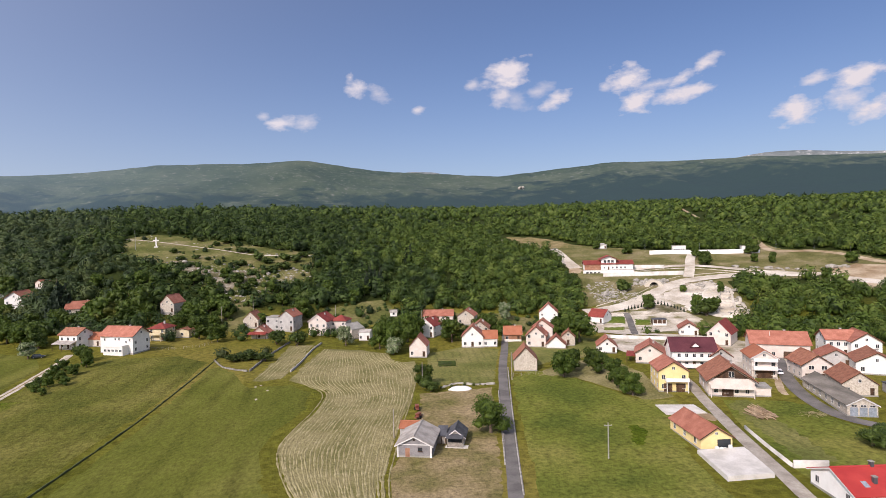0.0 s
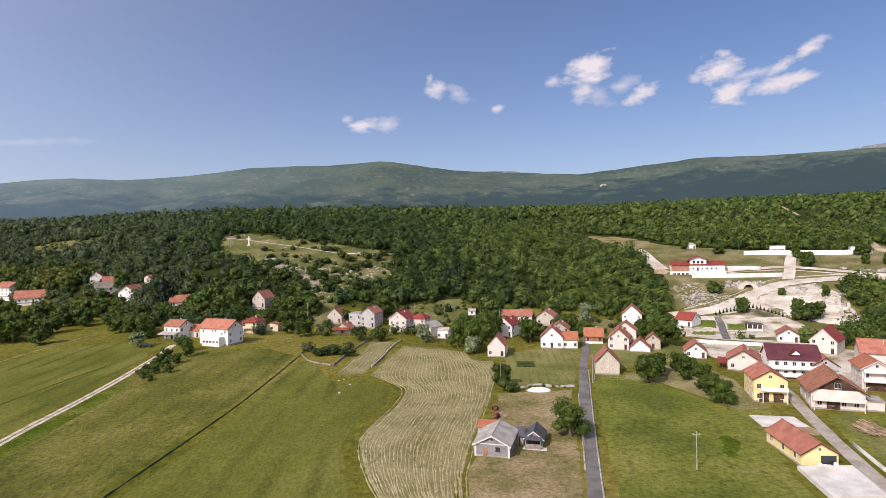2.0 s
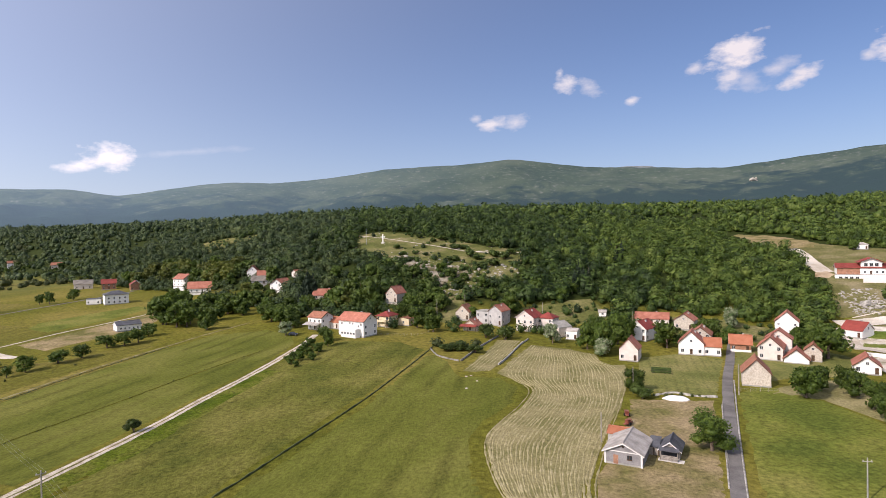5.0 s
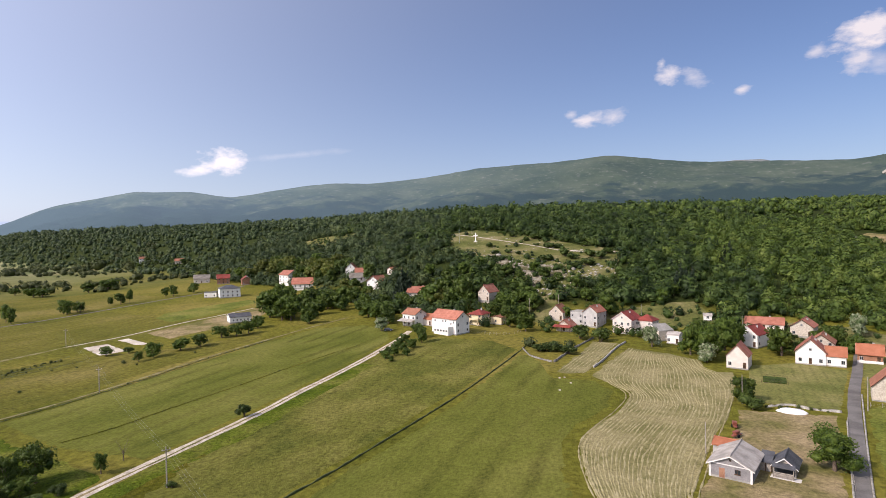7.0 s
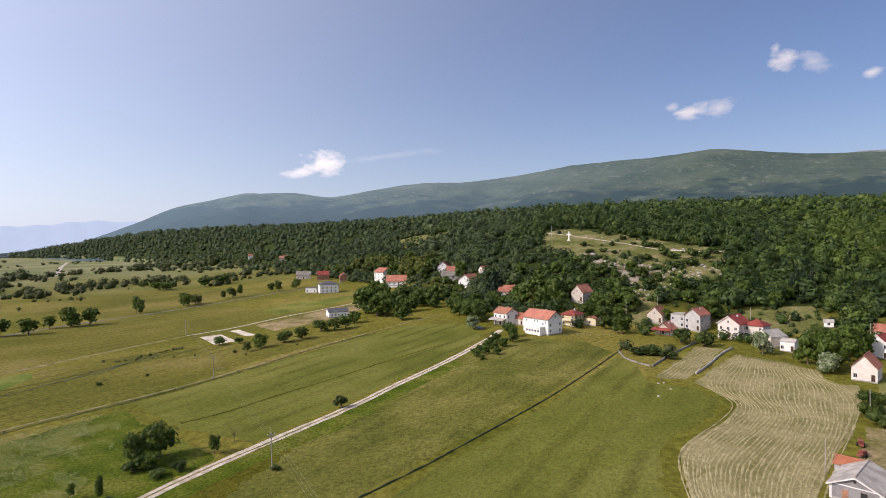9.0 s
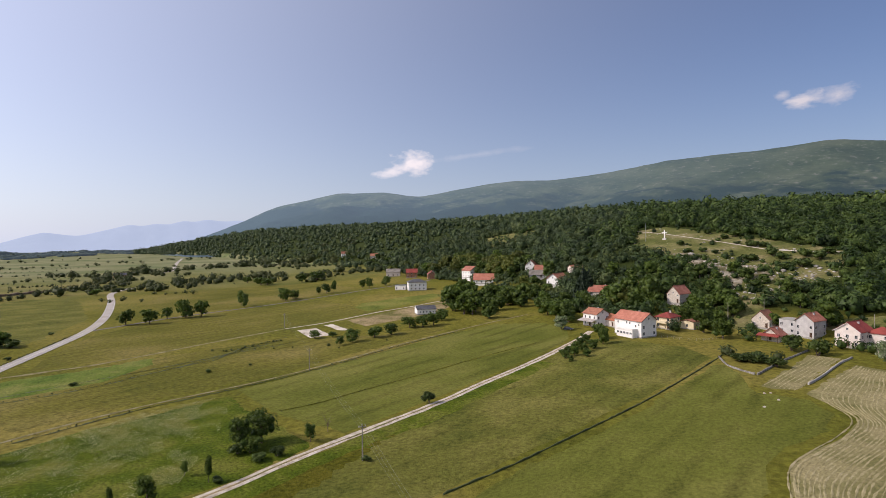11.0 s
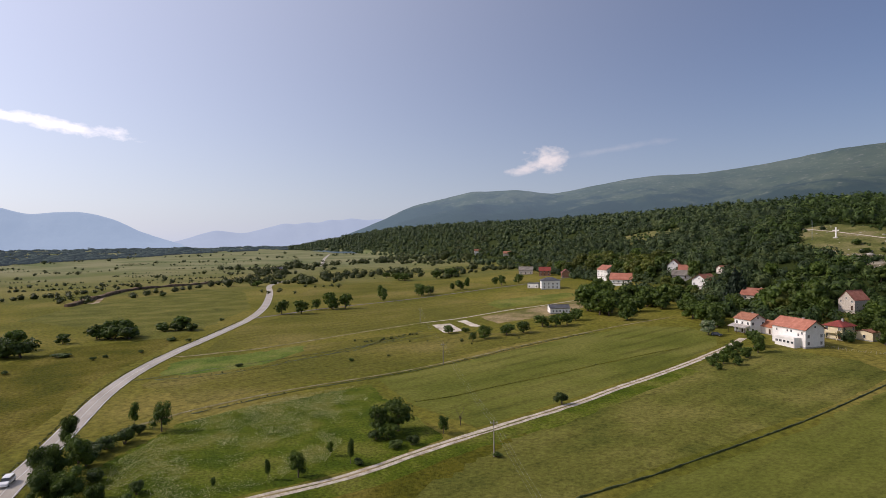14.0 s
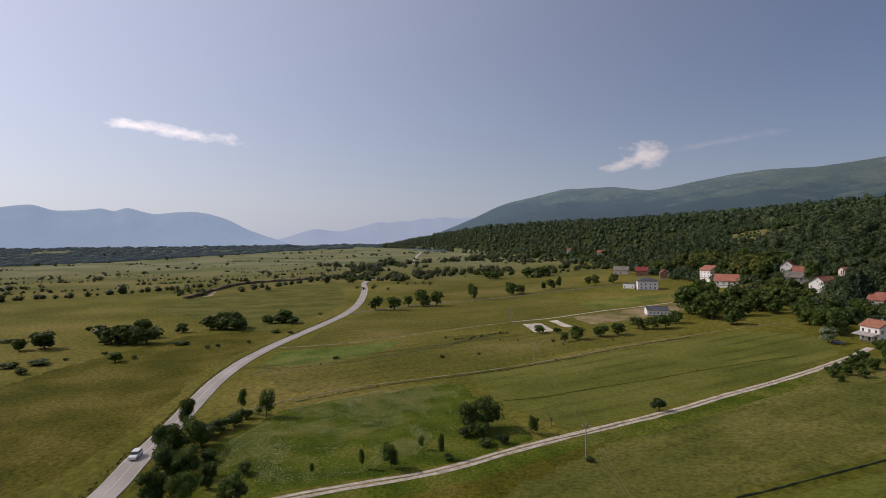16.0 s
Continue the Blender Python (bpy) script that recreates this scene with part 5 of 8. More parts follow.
def house(label, x, y, rot, w, d, wall, rise, ridge="front", walls=None, roof=None, over=0.45, front=(2, 2), right=(2, 2), left=None,
          attic=True, smoke=True, frames=None, entry=True, base=None, name="house", category="house", group="", win=(1.05, 1.3)):
    """A house with the middle of its front wall's foot at x, y. ridge: front (a gable faces front), along, or hip.
    front, right, left: windows across and storeys up."""
    walls, roof, frames = walls or WHITE_WALL, roof or TERRACOTTA, frames or FRAME_PAINT
    c, s = math.cos(radians(rot)), math.sin(radians(rot))
    spots = [(x + c * a - s * b, y + s * a + c * b) for a in (-w / 2, w / 2) for b in (0, d)]
    FOOTPRINTS.append((x - s * d / 2, y + c * d / 2, max(w, d) * 0.62 + 1))
    z = base if base is not None else 0.75 * gz(x, y) + 0.25 * max(gz(*p) for p in spots)
    h = thing(name, pose(x, y, z, 0, 0, rot), label, category, group)
    low = min(gz(*p) for p in spots) - z - 0.6
    bm = bmesh.new()
    if ridge == "front":
        add_prism(bm, gable_outline(w, wall, rise, low), lambda a, b: (a, 0, b), lambda a, b: (a, d, b))
    elif ridge == "along":
        add_prism(bm, [(0, low), (d, low), (d, wall), (d / 2, wall + rise), (0, wall)], lambda a, b: (-w / 2, a, b), lambda a, b: (w / 2, a, b))
    else:
        add_box(bm, -w / 2, 0, low, w / 2, d, wall)
    part("wall", bm, walls, h)
    part("plinth", box(-w / 2 - 0.04, -0.04, max(low, -0.35), w / 2 + 0.04, d + 0.04, 0.35), GREY_CONCRETE, h)
    if ridge == "front":
        roof_gable(h, w, d, wall, rise, roof, over)
    elif ridge == "along":
        turn = part("roof_frame", box(-w / 2 + 0.3, d / 2 - 0.05, wall + rise - 0.6, w / 2 - 0.3, d / 2 + 0.05, wall + rise - 0.4), DARK_WOOD, h)
        holder = new("roof_structure")
        holder.parent = h
        holder.matrix_basis = pose(-w / 2, d / 2, 0, 0, 0, -90)
        roof_gable(holder, d, w, wall, rise, roof, over)
    elif ridge == "hip":
        roof_hip(h, w, d, wall, rise, roof, over)
    else:
        part("roof", box(-w / 2 - 0.2, -0.2, wall, w / 2 + 0.2, d + 0.2, wall + 0.25), roof, h)
    storey = 2.75
    ww, wh = win
    if front:
        for f in range(front[1]):
            for i, u in enumerate(spaced(front[0], w)):
                if entry and f == 0 and i == front[0] // 2:
                    door(h, pose(u, 0, 0.36), 1.0, 2.0, DARK_WOOD)
                elif (f + 1) * storey <= wall + 0.6:
                    window(h, pose(u, 0, f * storey + 1.0), ww, wh, frames)
    for cfg, sx in ((right, 1), (left, -1)):
        if cfg:
            for f in range(cfg[1]):
                for u in spaced(cfg[0], d):
                    if (f + 1) * storey <= wall + 0.6:
                        window(h, pose(sx * w / 2, d / 2 + u, f * storey + 1.0, 0, 0, 90 * sx), ww, wh, frames)
    if attic and ridge == "front" and rise > 1.8:
        window(h, pose(0, 0, wall + 0.15), 0.8, 0.9, frames)
    if attic and ridge == "along" and rise > 1.8:
        for sx in (-1, 1):
            window(h, pose(sx * w / 2, d / 2, wall + 0.1, 0, 0, 90 * sx), 0.8, 0.9, frames)
    if smoke:
        chimney(h, w * 0.14, d * 0.55, wall + rise * (0.72 if ridge == "front" else 0.9))
    return h


def balcony(h, x0, x1, z, deep, mat, rail=1.0):
    b = part("balcony", box(x0, -deep, z - 0.15, x1, 0, z), mat, h)
    part("railing", box(x0, -deep, z + 0.004, x1, -deep + 0.1, z + rail), mat, b)
    for x in (x0, x1 - 0.1):
        part("railing", box(x, -deep + 0.1, z + 0.004, x + 0.1, -0.004, z + rail), mat, b)
    for x in (x0 + 0.15, x1 - 0.35):
        part("post", box(x, -deep + 0.1, -0.6, x + 0.2, -deep + 0.3, z - 0.15), mat, b)


def lean_to(h, x0, x1, y0, y1, z0, z1, mat, name="porch_roof", posts=True):
    """A sloping roof from z1 at the wall (y1) to z0 at its outer edge (y0), on posts."""
    bm = bmesh.new()
    add_prism(bm, [(y0, z0), (y1, z1), (y1, z1 + 0.15), (y0, z0 + 0.15)], lambda a, b: (x0, a, b), lambda a, b: (x1, a, b))
    r = part(name, bm, mat, h)
    if posts:
        for x in (x0 + 0.1, (x0 + x1) / 2, x1 - 0.25):
            part("post", box(x, y0 + 0.15, -0.6, x + 0.15, y0 + 0.3, z0 + 0.05), DARK_WOOD, r)
    return r


# the grey shed and its porch house by the lane
h = house("grey block shed with a faded sheet roof and white corner trim", -7.4, 123.2, -8, 7.7, 10.5, 2.9, 1.9, "front", BLOCK_WALL, GREY_SHEET, 0.5, None, None, attic=False, smoke=False, name="shed", category="shed")
door(h, pose(-1.5, 0, 0.1), 1.0, 1.9, BRICK_WALL)
window(h, pose(1.3, 0, 1.3), 1.0, 0.9, DARK_WOOD)
window(h, pose(0.0, 0, 3.6), 0.4, 0.4, DARK_WOOD, sill=False)
for sx in (-1, 1):
    part("corner_trim", box(sx * 3.72 - 0.2, -0.06, -0.3, sx * 3.72 + 0.2, -0.005, 2.85), FRAME_PAINT, h)
part("lintel_trim", box(-3.5, -0.06, 2.7, 3.5, -0.005, 2.9), FRAME_PAINT, h)
house("low lean shed with a red sheet roof behind the grey shed", -9.2, 135.5, -8, 4.6, 4.2, 2.3, 0.9, "along", GREY_WALL, ORANGE_TILES, 0.3, None, None, attic=False, smoke=False, name="shed", category="shed")
h = house("small grey wooden outbuilding with an open porch and dark roof", 1.8, 129.6, -8, 3.9, 5.6, 2.3, 1.5, "front", GREY_WOOD, DARK_SHEET, 0.5, None, None, attic=False, smoke=False, entry=False, name="shed", category="shed")
for u in (-1.8, 1.65):
    part("porch_post", box(u, -1.6, -0.2, u + 0.15, -1.45, 2.2), GREY_WOOD, h)
# flat dark panel on the wall in place of the porch's shaded inside
part("front_shade_panel", box(-1.75, -0.03, 0.1, 1.75, 0.01, 2.15), PANE, h, "dark panel for the shade of the open front")
for k in range(4):
    part("porch_rail", box(-1.8, -1.6, 0.2 + 0.26 * k, 1.8, -1.53, 0.4 + 0.26 * k), GREY_WOOD, h)
part("porch_floor", box(-2.2, -1.9, -0.3, 3.0, -0.05, 0.08), CONCRETE, h)
lean_to(h, -1.95, 1.95, -2.0, -0.1, 2.15, 2.5, DARK_SHEET, posts=False)
lean_to(h, -4.6, -2.2, 0.2, 4.6, 1.9, 2.9, DARK_SHEET)
part("plank_wall", box(-4.4, 0.6, -0.2, -2.2, 0.7, 1.9), GREY_WOOD, h)

# the western houses under the hill
h = house("large white three-storey house with a broad terracotta roof", -131.7, 225.5, -14, 15.6, 9.0, 7.4, 2.9, "along", WHITE_WALL, TERRACOTTA, 0.7, None, (2, 2), entry=False)
for u, v in ((-5.6, 5.0), (-0.5, 5.2), (1.3, 5.2), (4.6, 4.2), (6.3, 5.0)):
    window(h, pose(u, 0, v), 0.8, 1.0, FRAME_PAINT)
part("sunroom", box(-3.6, -3.0, -1.0, 5.6, -0.01, 3.1), WHITE_WALL, h)
part("terrace_parapet", box(-3.8, -3.2, 3.1, 5.8, -0.01, 3.75), WHITE_WALL, h)
for i in range(5):
    window(h, pose(-2.6 + i * 1.8, -3.0, 1.3), 1.2, 0.9, FRAME_PAINT)
h = house("white house with a brown tiled roof and grey porch roof", -157.4, 235, -12, 9.0, 8.0, 6.3, 2.2, "along", WHITE_WALL, OLD_TILES, 0.5, (3, 2), (2, 2))
lean_to(h, -5.2, 4.5, -3.2, -0.02, 2.6, 3.6, GREY_SHEET)
house("low house with a bright orange tiled roof", -149.8, 239.2, -12, 7.4, 8.0, 3.4, 2.1, "along", PINK_WALL, ORANGE_TILES, 0.4, (2, 1), (2, 1), smoke=False)
h = house("cream house with a dark red hipped roof and balcony", -128.2, 250.5, -4, 7.4, 8.4, 5.6, 2.0, "hip", CREAM_WALL, RED_TILES, 0.6, (2, 2), (2, 2))
balcony(h, -2.5, 2.5, 2.8, 1.5, CREAM_WALL)
house("cream annex with a plain gable", -120.4, 258, -4, 6.4, 5.5, 3.6, 0.7, "front", CREAM_WALL, OLD_TILES, 0.2, (1, 1), (1, 1), attic=False, smoke=False, entry=False)
house("old stone barn with a red tiled roof and small windows", -140.2, 285, -8, 7.4, 10.0, 5.0, 4.0, "front", STONE_WALL, TERRACOTTA, 0.2, (2, 2), (2, 1), smoke=False, win=(0.7, 0.9))
house("roofless pale stone gable ruin among trees", -164.2, 292, -10, 5.2, 6.0, 5.0, 2.6, "front", STONE_WALL, OLD_TILES, 0.05, (1, 2), None, smoke=False, win=(0.6, 0.8))
house("house with a red tiled roof half hidden by trees", -187.5, 290.5, 20, 14.0, 10.0, 3.0, 3.2, "along", STONE_WALL, TERRACOTTA, 0.5, (3, 1), (2, 1))

h = house("white gabled house with a red roof and wooden side", -240.5, 315.0, 6, 10.0, 13.0, 4.4, 3.4, "front", WHITE_WALL, TERRACOTTA, 0.6, (2, 1), (3, 1), smoke=False)
lean_to(h, 5.0, 8.5, 1.0, 6.0, 2.0, 2.9, OLD_TILES)
house("small pale house with a brown roof at the wood's edge", -238.2, 331.7, -16, 5.4, 6.0, 3.0, 1.6, "front", PINK_WALL, OLD_TILES, 0.3, (1, 1), (1, 1), smoke=False)
house("grey barn with a broad grey-brown sheet roof in the hamlet", -263.8, 331.5, 38, 17.0, 8.0, 2.6, 3.0, "along", GREY_WALL, OLD_SHEET, 0.5, (3, 1), (2, 1), left=(1, 1), smoke=False, name="barn", category="barn")
house("house with a red roof behind the grey barn", -270.5, 343.0, 38, 13.0, 9.0, 3.0, 3.8, "along", WHITE_WALL, TERRACOTTA, 0.5, (3, 1), (2, 1), left=(2, 1), base=gz(-270.5, 343.0) - 1.0)
house("white gabled house beside the grey barn", -290.0, 351.0, 30, 8.0, 10.0, 4.4, 3.8, "front", WHITE_WALL, OLD_TILES, 0.4, (2, 1), None, left=(2, 1), smoke=False)
h = house("white two-storey house with a red roof and balcony", -366.0, 364.5, 80, 10.5, 14.0, 6.6, 3.6, "front", WHITE_WALL, TERRACOTTA, 0.6, (2, 2), (3, 2), left=(3, 2))
balcony(h, -5, 1, 2.8, 1.6, WHITE_WALL)
house("white house with a low red roof", -335.3, 344.0, 38, 17.0, 12.0, 3.8, 4.4, "along", WHITE_WALL, TERRACOTTA, 0.7, (4, 1), (2, 1), left=(2, 1))
house("white bungalow with a dark roof and small windows", -255.8, 214.2, 62, 11.4, 8.4, 3.2, 1.5, "along", WHITE_WALL, DARK_SHEET, 0.3, (5, 1), (2, 1), (1, 1), smoke=False, entry=False, win=(0.8, 0.9))
house("new white two-storey house with a dark hipped roof", -363.0, 294.5, 58, 15.0, 12.0, 7.0, 2.4, "hip", BRIGHT_WHITE, DARK_SHEET, 0.6, (4, 2), (3, 2), (3, 2), smoke=False, entry=False)
house("white flat-roofed garage beside the new house", -381, 290, 40, 9.0, 6.0, 4.0, 0.3, "flat", WHITE_WALL, DARK_SHEET, 0.2, (2, 1), None, smoke=False, entry=False, name="garage", category="garage")
house("house with a grey-brown roof at the edge of the hamlet", -504.0, 374.0, 50, 15.0, 10.0, 4.8, 3.6, "along", PINK_WALL, OLD_SHEET, 0.5, (3, 1), (2, 1))
house("house with a red roof behind the new white house", -465, 369.4, 52, 11.5, 9.0, 5.8, 3.4, "along", BRICK_WALL, RED_TILES, 0.5, (3, 2), (2, 2))
house("brown house with a steep red gable roof", -429.5, 367.4, 54, 8.6, 10.0, 5.2, 3.0, "front", BRICK_WALL, RED_TILES, 0.5, (2, 1), (2, 1))

# far houses among the trees at the foot of the hill
house("far white house with a brown roof among trees", -826, 512, 60, 11, 9, 5.5, 3.0, "along", WHITE_WALL, OLD_TILES, 0.4, (3, 2), None, smoke=False)
house("far house with a red roof at the wood's edge", -690, 478, 50, 11, 9, 4.5, 3.0, "along", STONE_WALL, OLD_TILES, 0.4, (3, 1), None, smoke=False)
house("distant barn with a dark roof beside the highway", -905, 190, 75, 16, 9, 4.0, 2.6, "along", BRICK_WALL, DARK_SHEET, 0.4, None, None, smoke=False, name="barn", category="barn")

# the row of houses behind the hayfield
house("old stone house with bare gable", -94.7, 274.6, -4, 7.6, 8.5, 4.0, 3.7, "front", STONE_WALL, OLD_TILES, 0.1, (2, 1), (2, 1), smoke=False)
h = house("small house with a red gable roof and a porch", -84.6, 256.2, -4, 7.2, 7.0, 2.6, 2.9, "front", STONE_WALL, TERRACOTTA, 0.4, (1, 1), (1, 1), attic=False)
lean_to(h, -4.6, 4.0, -2.6, -0.02, 2.2, 3.0, RED_TILES)
house("grey-white two-storey house with a steep red roof", -76.2, 270.5, -12, 7.4, 9.5, 7.2, 2.9, "front", GREY_WALL, TERRACOTTA, 0.3, (2, 2), (2, 2), attic=False)
house("grey flat-roofed wing of the steep-roofed house", -83.4, 272.4, -12, 6.6, 7.0, 6.2, 0.3, "flat", GREY_WALL, GREY_CONCRETE, 0.2, (2, 2), None, smoke=False, entry=False)
h = house("pinkish white house with a dark red hipped roof", -59.6, 263.4, -12, 9.0, 10.5, 6.6, 3.2, "front", PINK_WALL, RED_TILES, 0.5, (3, 2), (3, 2))
h2 = house("side wing of the pinkish house with a red hipped roof", -50.8, 268, -12, 7.6, 7.5, 6.0, 2.2, "hip", PINK_WALL, RED_TILES, 0.4, (2, 2), (2, 2), smoke=False, entry=False)
house("roofless old stone house with pale gable walls", -45.6, 255.5, -38, 9.6, 8.0, 4.4, 2.2, "front", STONE_WALL, GREY_CONCRETE, 0.05, (1, 1), (1, 1), smoke=False)
house("small white shed with a flat roof by the hayfield", -36.0, 250.4, -10, 5.0, 5.0, 3.9, 0.9, "along", WHITE_WALL, GREY_SHEET, 0.15, (2, 1), None, attic=False, smoke=False, name="shed", category="shed")
house("tiny white hut with a grey roof below the wood", -26.5, 292, 6, 3.6, 3.6, 2.4, 0.9, "along", WHITE_WALL, GREY_SHEET, 0.2, (1, 1), None, attic=False, smoke=False, entry=False, name="hut", category="hut")
house("small plastered house with an orange-red gable roof", -10.7, 218.1, -6, 6.7, 8.5, 4.6, 3.7, "front", PINK_WALL, TERRACOTTA, 0.25, (2, 2), (2, 1), attic=False, smoke=False)
house("white house with a dark red roof behind the small house", -8.8, 258, -24, 7.6, 10.0, 5.4, 3.1, "front", WHITE_WALL, RED_TILES, 0.4, (2, 2), (2, 2))
house("long low house with a red tiled roof", -3.4, 284.5, -2, 15.0, 8.0, 3.0, 2.4, "along", PINK_WALL, TERRACOTTA, 0.4, (5, 1), (2, 1))
house("gabled house with a red roof behind the white one", 10.4, 280, -12, 8.4, 10.5, 4.4, 3.0, "front", STONE_WALL, TERRACOTTA, 0.4, (2, 1), (2, 1))
house("white house with a red gable roof beside the lane", 11.3, 235, -6, 9.0, 9.5, 4.8, 4.3, "front", WHITE_WALL, TERRACOTTA, 0.4, (3, 2), (2, 2))
house("white wing with an orange roof beside the lane", 18.7, 234.8, -4, 5.8, 8.6, 3.8, 2.5, "along", WHITE_WALL, ORANGE_TILES, 0.4, (2, 1), (2, 1), attic=False, smoke=False, entry=False)
house("house with a brown roof behind the lane-side house", 15.5, 252, -8, 8.0, 9.0, 5.0, 3.0, "front", STONE_WALL, OLD_TILES, 0.4, (2, 2), (2, 2))
h = house("brown brick house with a bright orange roof", 29.3, 244.6, -6, 7.2, 8.0, 3.4, 2.7, "along", BRICK_WALL, ORANGE_TILES, 0.6, (2, 1), (2, 1), attic=False)
part("base_wall", box(-3.7, -0.25, -0.8, 3.7, -0.05, 0.9), WHITE_WALL, h)
house("pale gabled house with brown roof edges", 37.3, 231.9, -14, 8.0, 11.0, 5.0, 3.7, "front", PINK_WALL, TERRACOTTA, 0.5, (2, 2), (2, 2), left=(2, 2))
house("taller rear part of the gabled house", 41.5, 241, -14, 8.6, 6.0, 6.6, 3.2, "front", PINK_WALL, TERRACOTTA, 0.4, None, None, smoke=False)
house("stone barn with a red tiled gable roof", 27.6, 194.7, -5, 7.8, 9.0, 4.3, 4.1, "front", STONE_WALL, OLD_TILES, 0.35, None, None, attic=False, smoke=False, name="barn", category="barn")
house("low white house with a red gable roof beside the gabled house", 44.8, 228.4, -12, 7.6, 7.0, 1.9, 3.3, "front", WHITE_WALL, TERRACOTTA, 0.4, None, None, attic=False, smoke=False)
house("stone house end with a red roof", 50.8, 233, -14, 5.4, 7.0, 4.0, 2.4, "front", STONE_WALL, OLD_TILES, 0.3, (1, 1), None, smoke=False)
house("tall white stone house with a steep red roof", 51.6, 281, -12, 9.0, 9.0, 5.6, 4.2, "front", WHITE_WALL, TERRACOTTA, 0.3, (2, 2), (2, 1), left=(2, 2), attic=False, smoke=False, win=(0.8, 0.9))
house("house with a bright red roof behind the big tree", 74.6, 279, -42, 8.0, 9.0, 3.4, 3.0, "along", WHITE_WALL, RED_TILES, 0.4, (2, 1), None)
house("house with a red-brown gable roof below the lane wall", 62.4, 217.5, -12, 7.2, 9.0, 3.0, 2.9, "front", WHITE_WALL, TERRACOTTA, 0.4, (2, 1), None, left=(2, 1))

# the eastern quarter
h = house("white house with a red gable roof and corner porch", 72.3, 199.5, -20, 9.5, 11.5, 4.0, 3.0, "front", PINK_WALL, TERRACOTTA, 0.6, (2, 1), (2, 1), left=(3, 1))
lean_to(h, -8.0, -4.9, 0.5, 6.0, 2.2, 3.0, RED_TILES)
h = house("white three-storey house with a maroon roof and long balconies", 84.2, 190.8, -10, 14.2, 10.0, 6.2, 3.5, "along", WHITE_WALL, MAROON_TILES, 0.6, (5, 2), (2, 2), left=(2, 2))
balcony(h, -6.9, 7.0, 3.0, 1.4, WHITE_WALL, 1.15)
balcony(h, -6.9, 7.0, 0.6, 1.4, WHITE_WALL, 1.15)
dorm = part("dormer", add_prism(bmesh.new(), [(-1.3, 7.2), (1.3, 7.2), (0, 8.5)], lambda a, b: (a + 0.6, 0.6, b), lambda a, b: (a + 0.6, 3.8, b)), WHITE_WALL, h)
for sx in (-1, 1):
    part("dormer_roof", add_prism(bmesh.new(), [(0, 8.8), (sx * 1.7, 7.25), (sx * 1.7, 7.1), (0, 8.6)], lambda a, b: (a + 0.6, 0.3, b), lambda a, b: (a + 0.6, 4.6, b)), MAROON_TILES, dorm)
house("small house with a red gable roof behind the maroon one", 106.5, 246, -18, 7.8, 9.0, 3.4, 2.5, "front", WHITE_WALL, TERRACOTTA, 0.5, (2, 1), None, left=(2, 1), smoke=False)
house("tall pale house with a steep bright red roof", 109.2, 225, -38, 8.6, 13.0, 5.0, 4.4, "front", PINK_WALL, RED_TILES, 0.4, (2, 2), None, left=(3, 2), smoke=False)
h = house("large hall with a broad orange-red roof and garage doors", 119.1, 200.4, -20, 18.5, 13.0, 5.4, 3.4, "along", PINK_WALL, TERRACOTTA, 0.6, (4, 1), (2, 1), left=(2, 1), entry=False)
for u in (2.5, 6.8):
    door(h, pose(u, -0.02, 0.0), 3.0, 2.6, DARK_WOOD)
h = house("pale three-storey house with balconies and an orange roof", 99.8, 176.4, -14, 7.2, 11.0, 6.6, 2.2, "front", PINK_WALL, ORANGE_TILES, 0.6, (2, 2), (2, 2), left=(3, 2), smoke=False, entry=False)
balcony(h, -3.4, 3.4, 2.9, 1.5, WHITE_WALL)
balcony(h, -3.4, 3.4, 5.5, 1.5, WHITE_WALL, 0.9)
door(h, pose(0, -0.02, 0.0), 4.6, 2.3, DARK_WOOD)
house("small grey house with a red roof behind the balconies", 92.5, 189, -14, 6.5, 8.0, 4.6, 2.4, "front", GREY_WALL, TERRACOTTA, 0.5, (2, 1), None, left=(2, 1), smoke=False)
h = house("white two-storey house with an orange roof and gable wing", 141.5, 201, -14, 10.0, 9.5, 6.2, 2.6, "along", WHITE_WALL, TERRACOTTA, 0.5, (4, 2), (2, 2), left=(2, 2))
house("white gable wing of the two-storey house", 147.0, 196.5, -14, 9.4, 11.0, 6.0, 3.0, "front", WHITE_WALL, TERRACOTTA, 0.5, (2, 2), (2, 2), smoke=False, entry=False)
h = house("open white porch with a flat roof", 127.0, 208, -14, 7.0, 6.0, 3.2, 0.3, "flat", WHITE_WALL, GREY_SHEET, 0.2, (3, 1), None, smoke=False, entry=False)
h = house("beige house with a brown gable roof beside the asphalt road", 113.4, 171.8, -10, 8.6, 11.0, 5.0, 2.9, "front", PINK_WALL, OLD_TILES, 0.6, None, None, left=(3, 2), smoke=False, attic=False)
for u in (-1.7, 1.9):
    window(h, pose(u, 0, 3.3), 1.5, 1.2, FRAME_PAINT)
for u in (-2.2, 0.8):
    door(h, pose(u, -0.02, 0.0), 2.5, 2.1, DARK_WOOD)
house("grey house with an orange gable roof", 129.7, 187, -22, 9.0, 10.0, 3.4, 2.3, "front", GREY_WALL, TERRACOTTA, 0.4, (2, 1), None, left=(2, 1), smoke=False)
house("white house with a dark brown gable roof", 134.5, 175.5, -24, 11.0, 12.0, 4.0, 3.0, "front", WHITE_WALL, OLD_TILES, 0.4, (2, 1), None, left=(2, 1))
h = house("yellow house with balconies and a terracotta gable roof", 67.0, 165.8, -8, 8.4, 11.0, 6.4, 2.6, "front", YELLOW_WALL, TERRACOTTA, 0.4, (2, 2), (2, 2), left=(3, 2), entry=False, smoke=False)
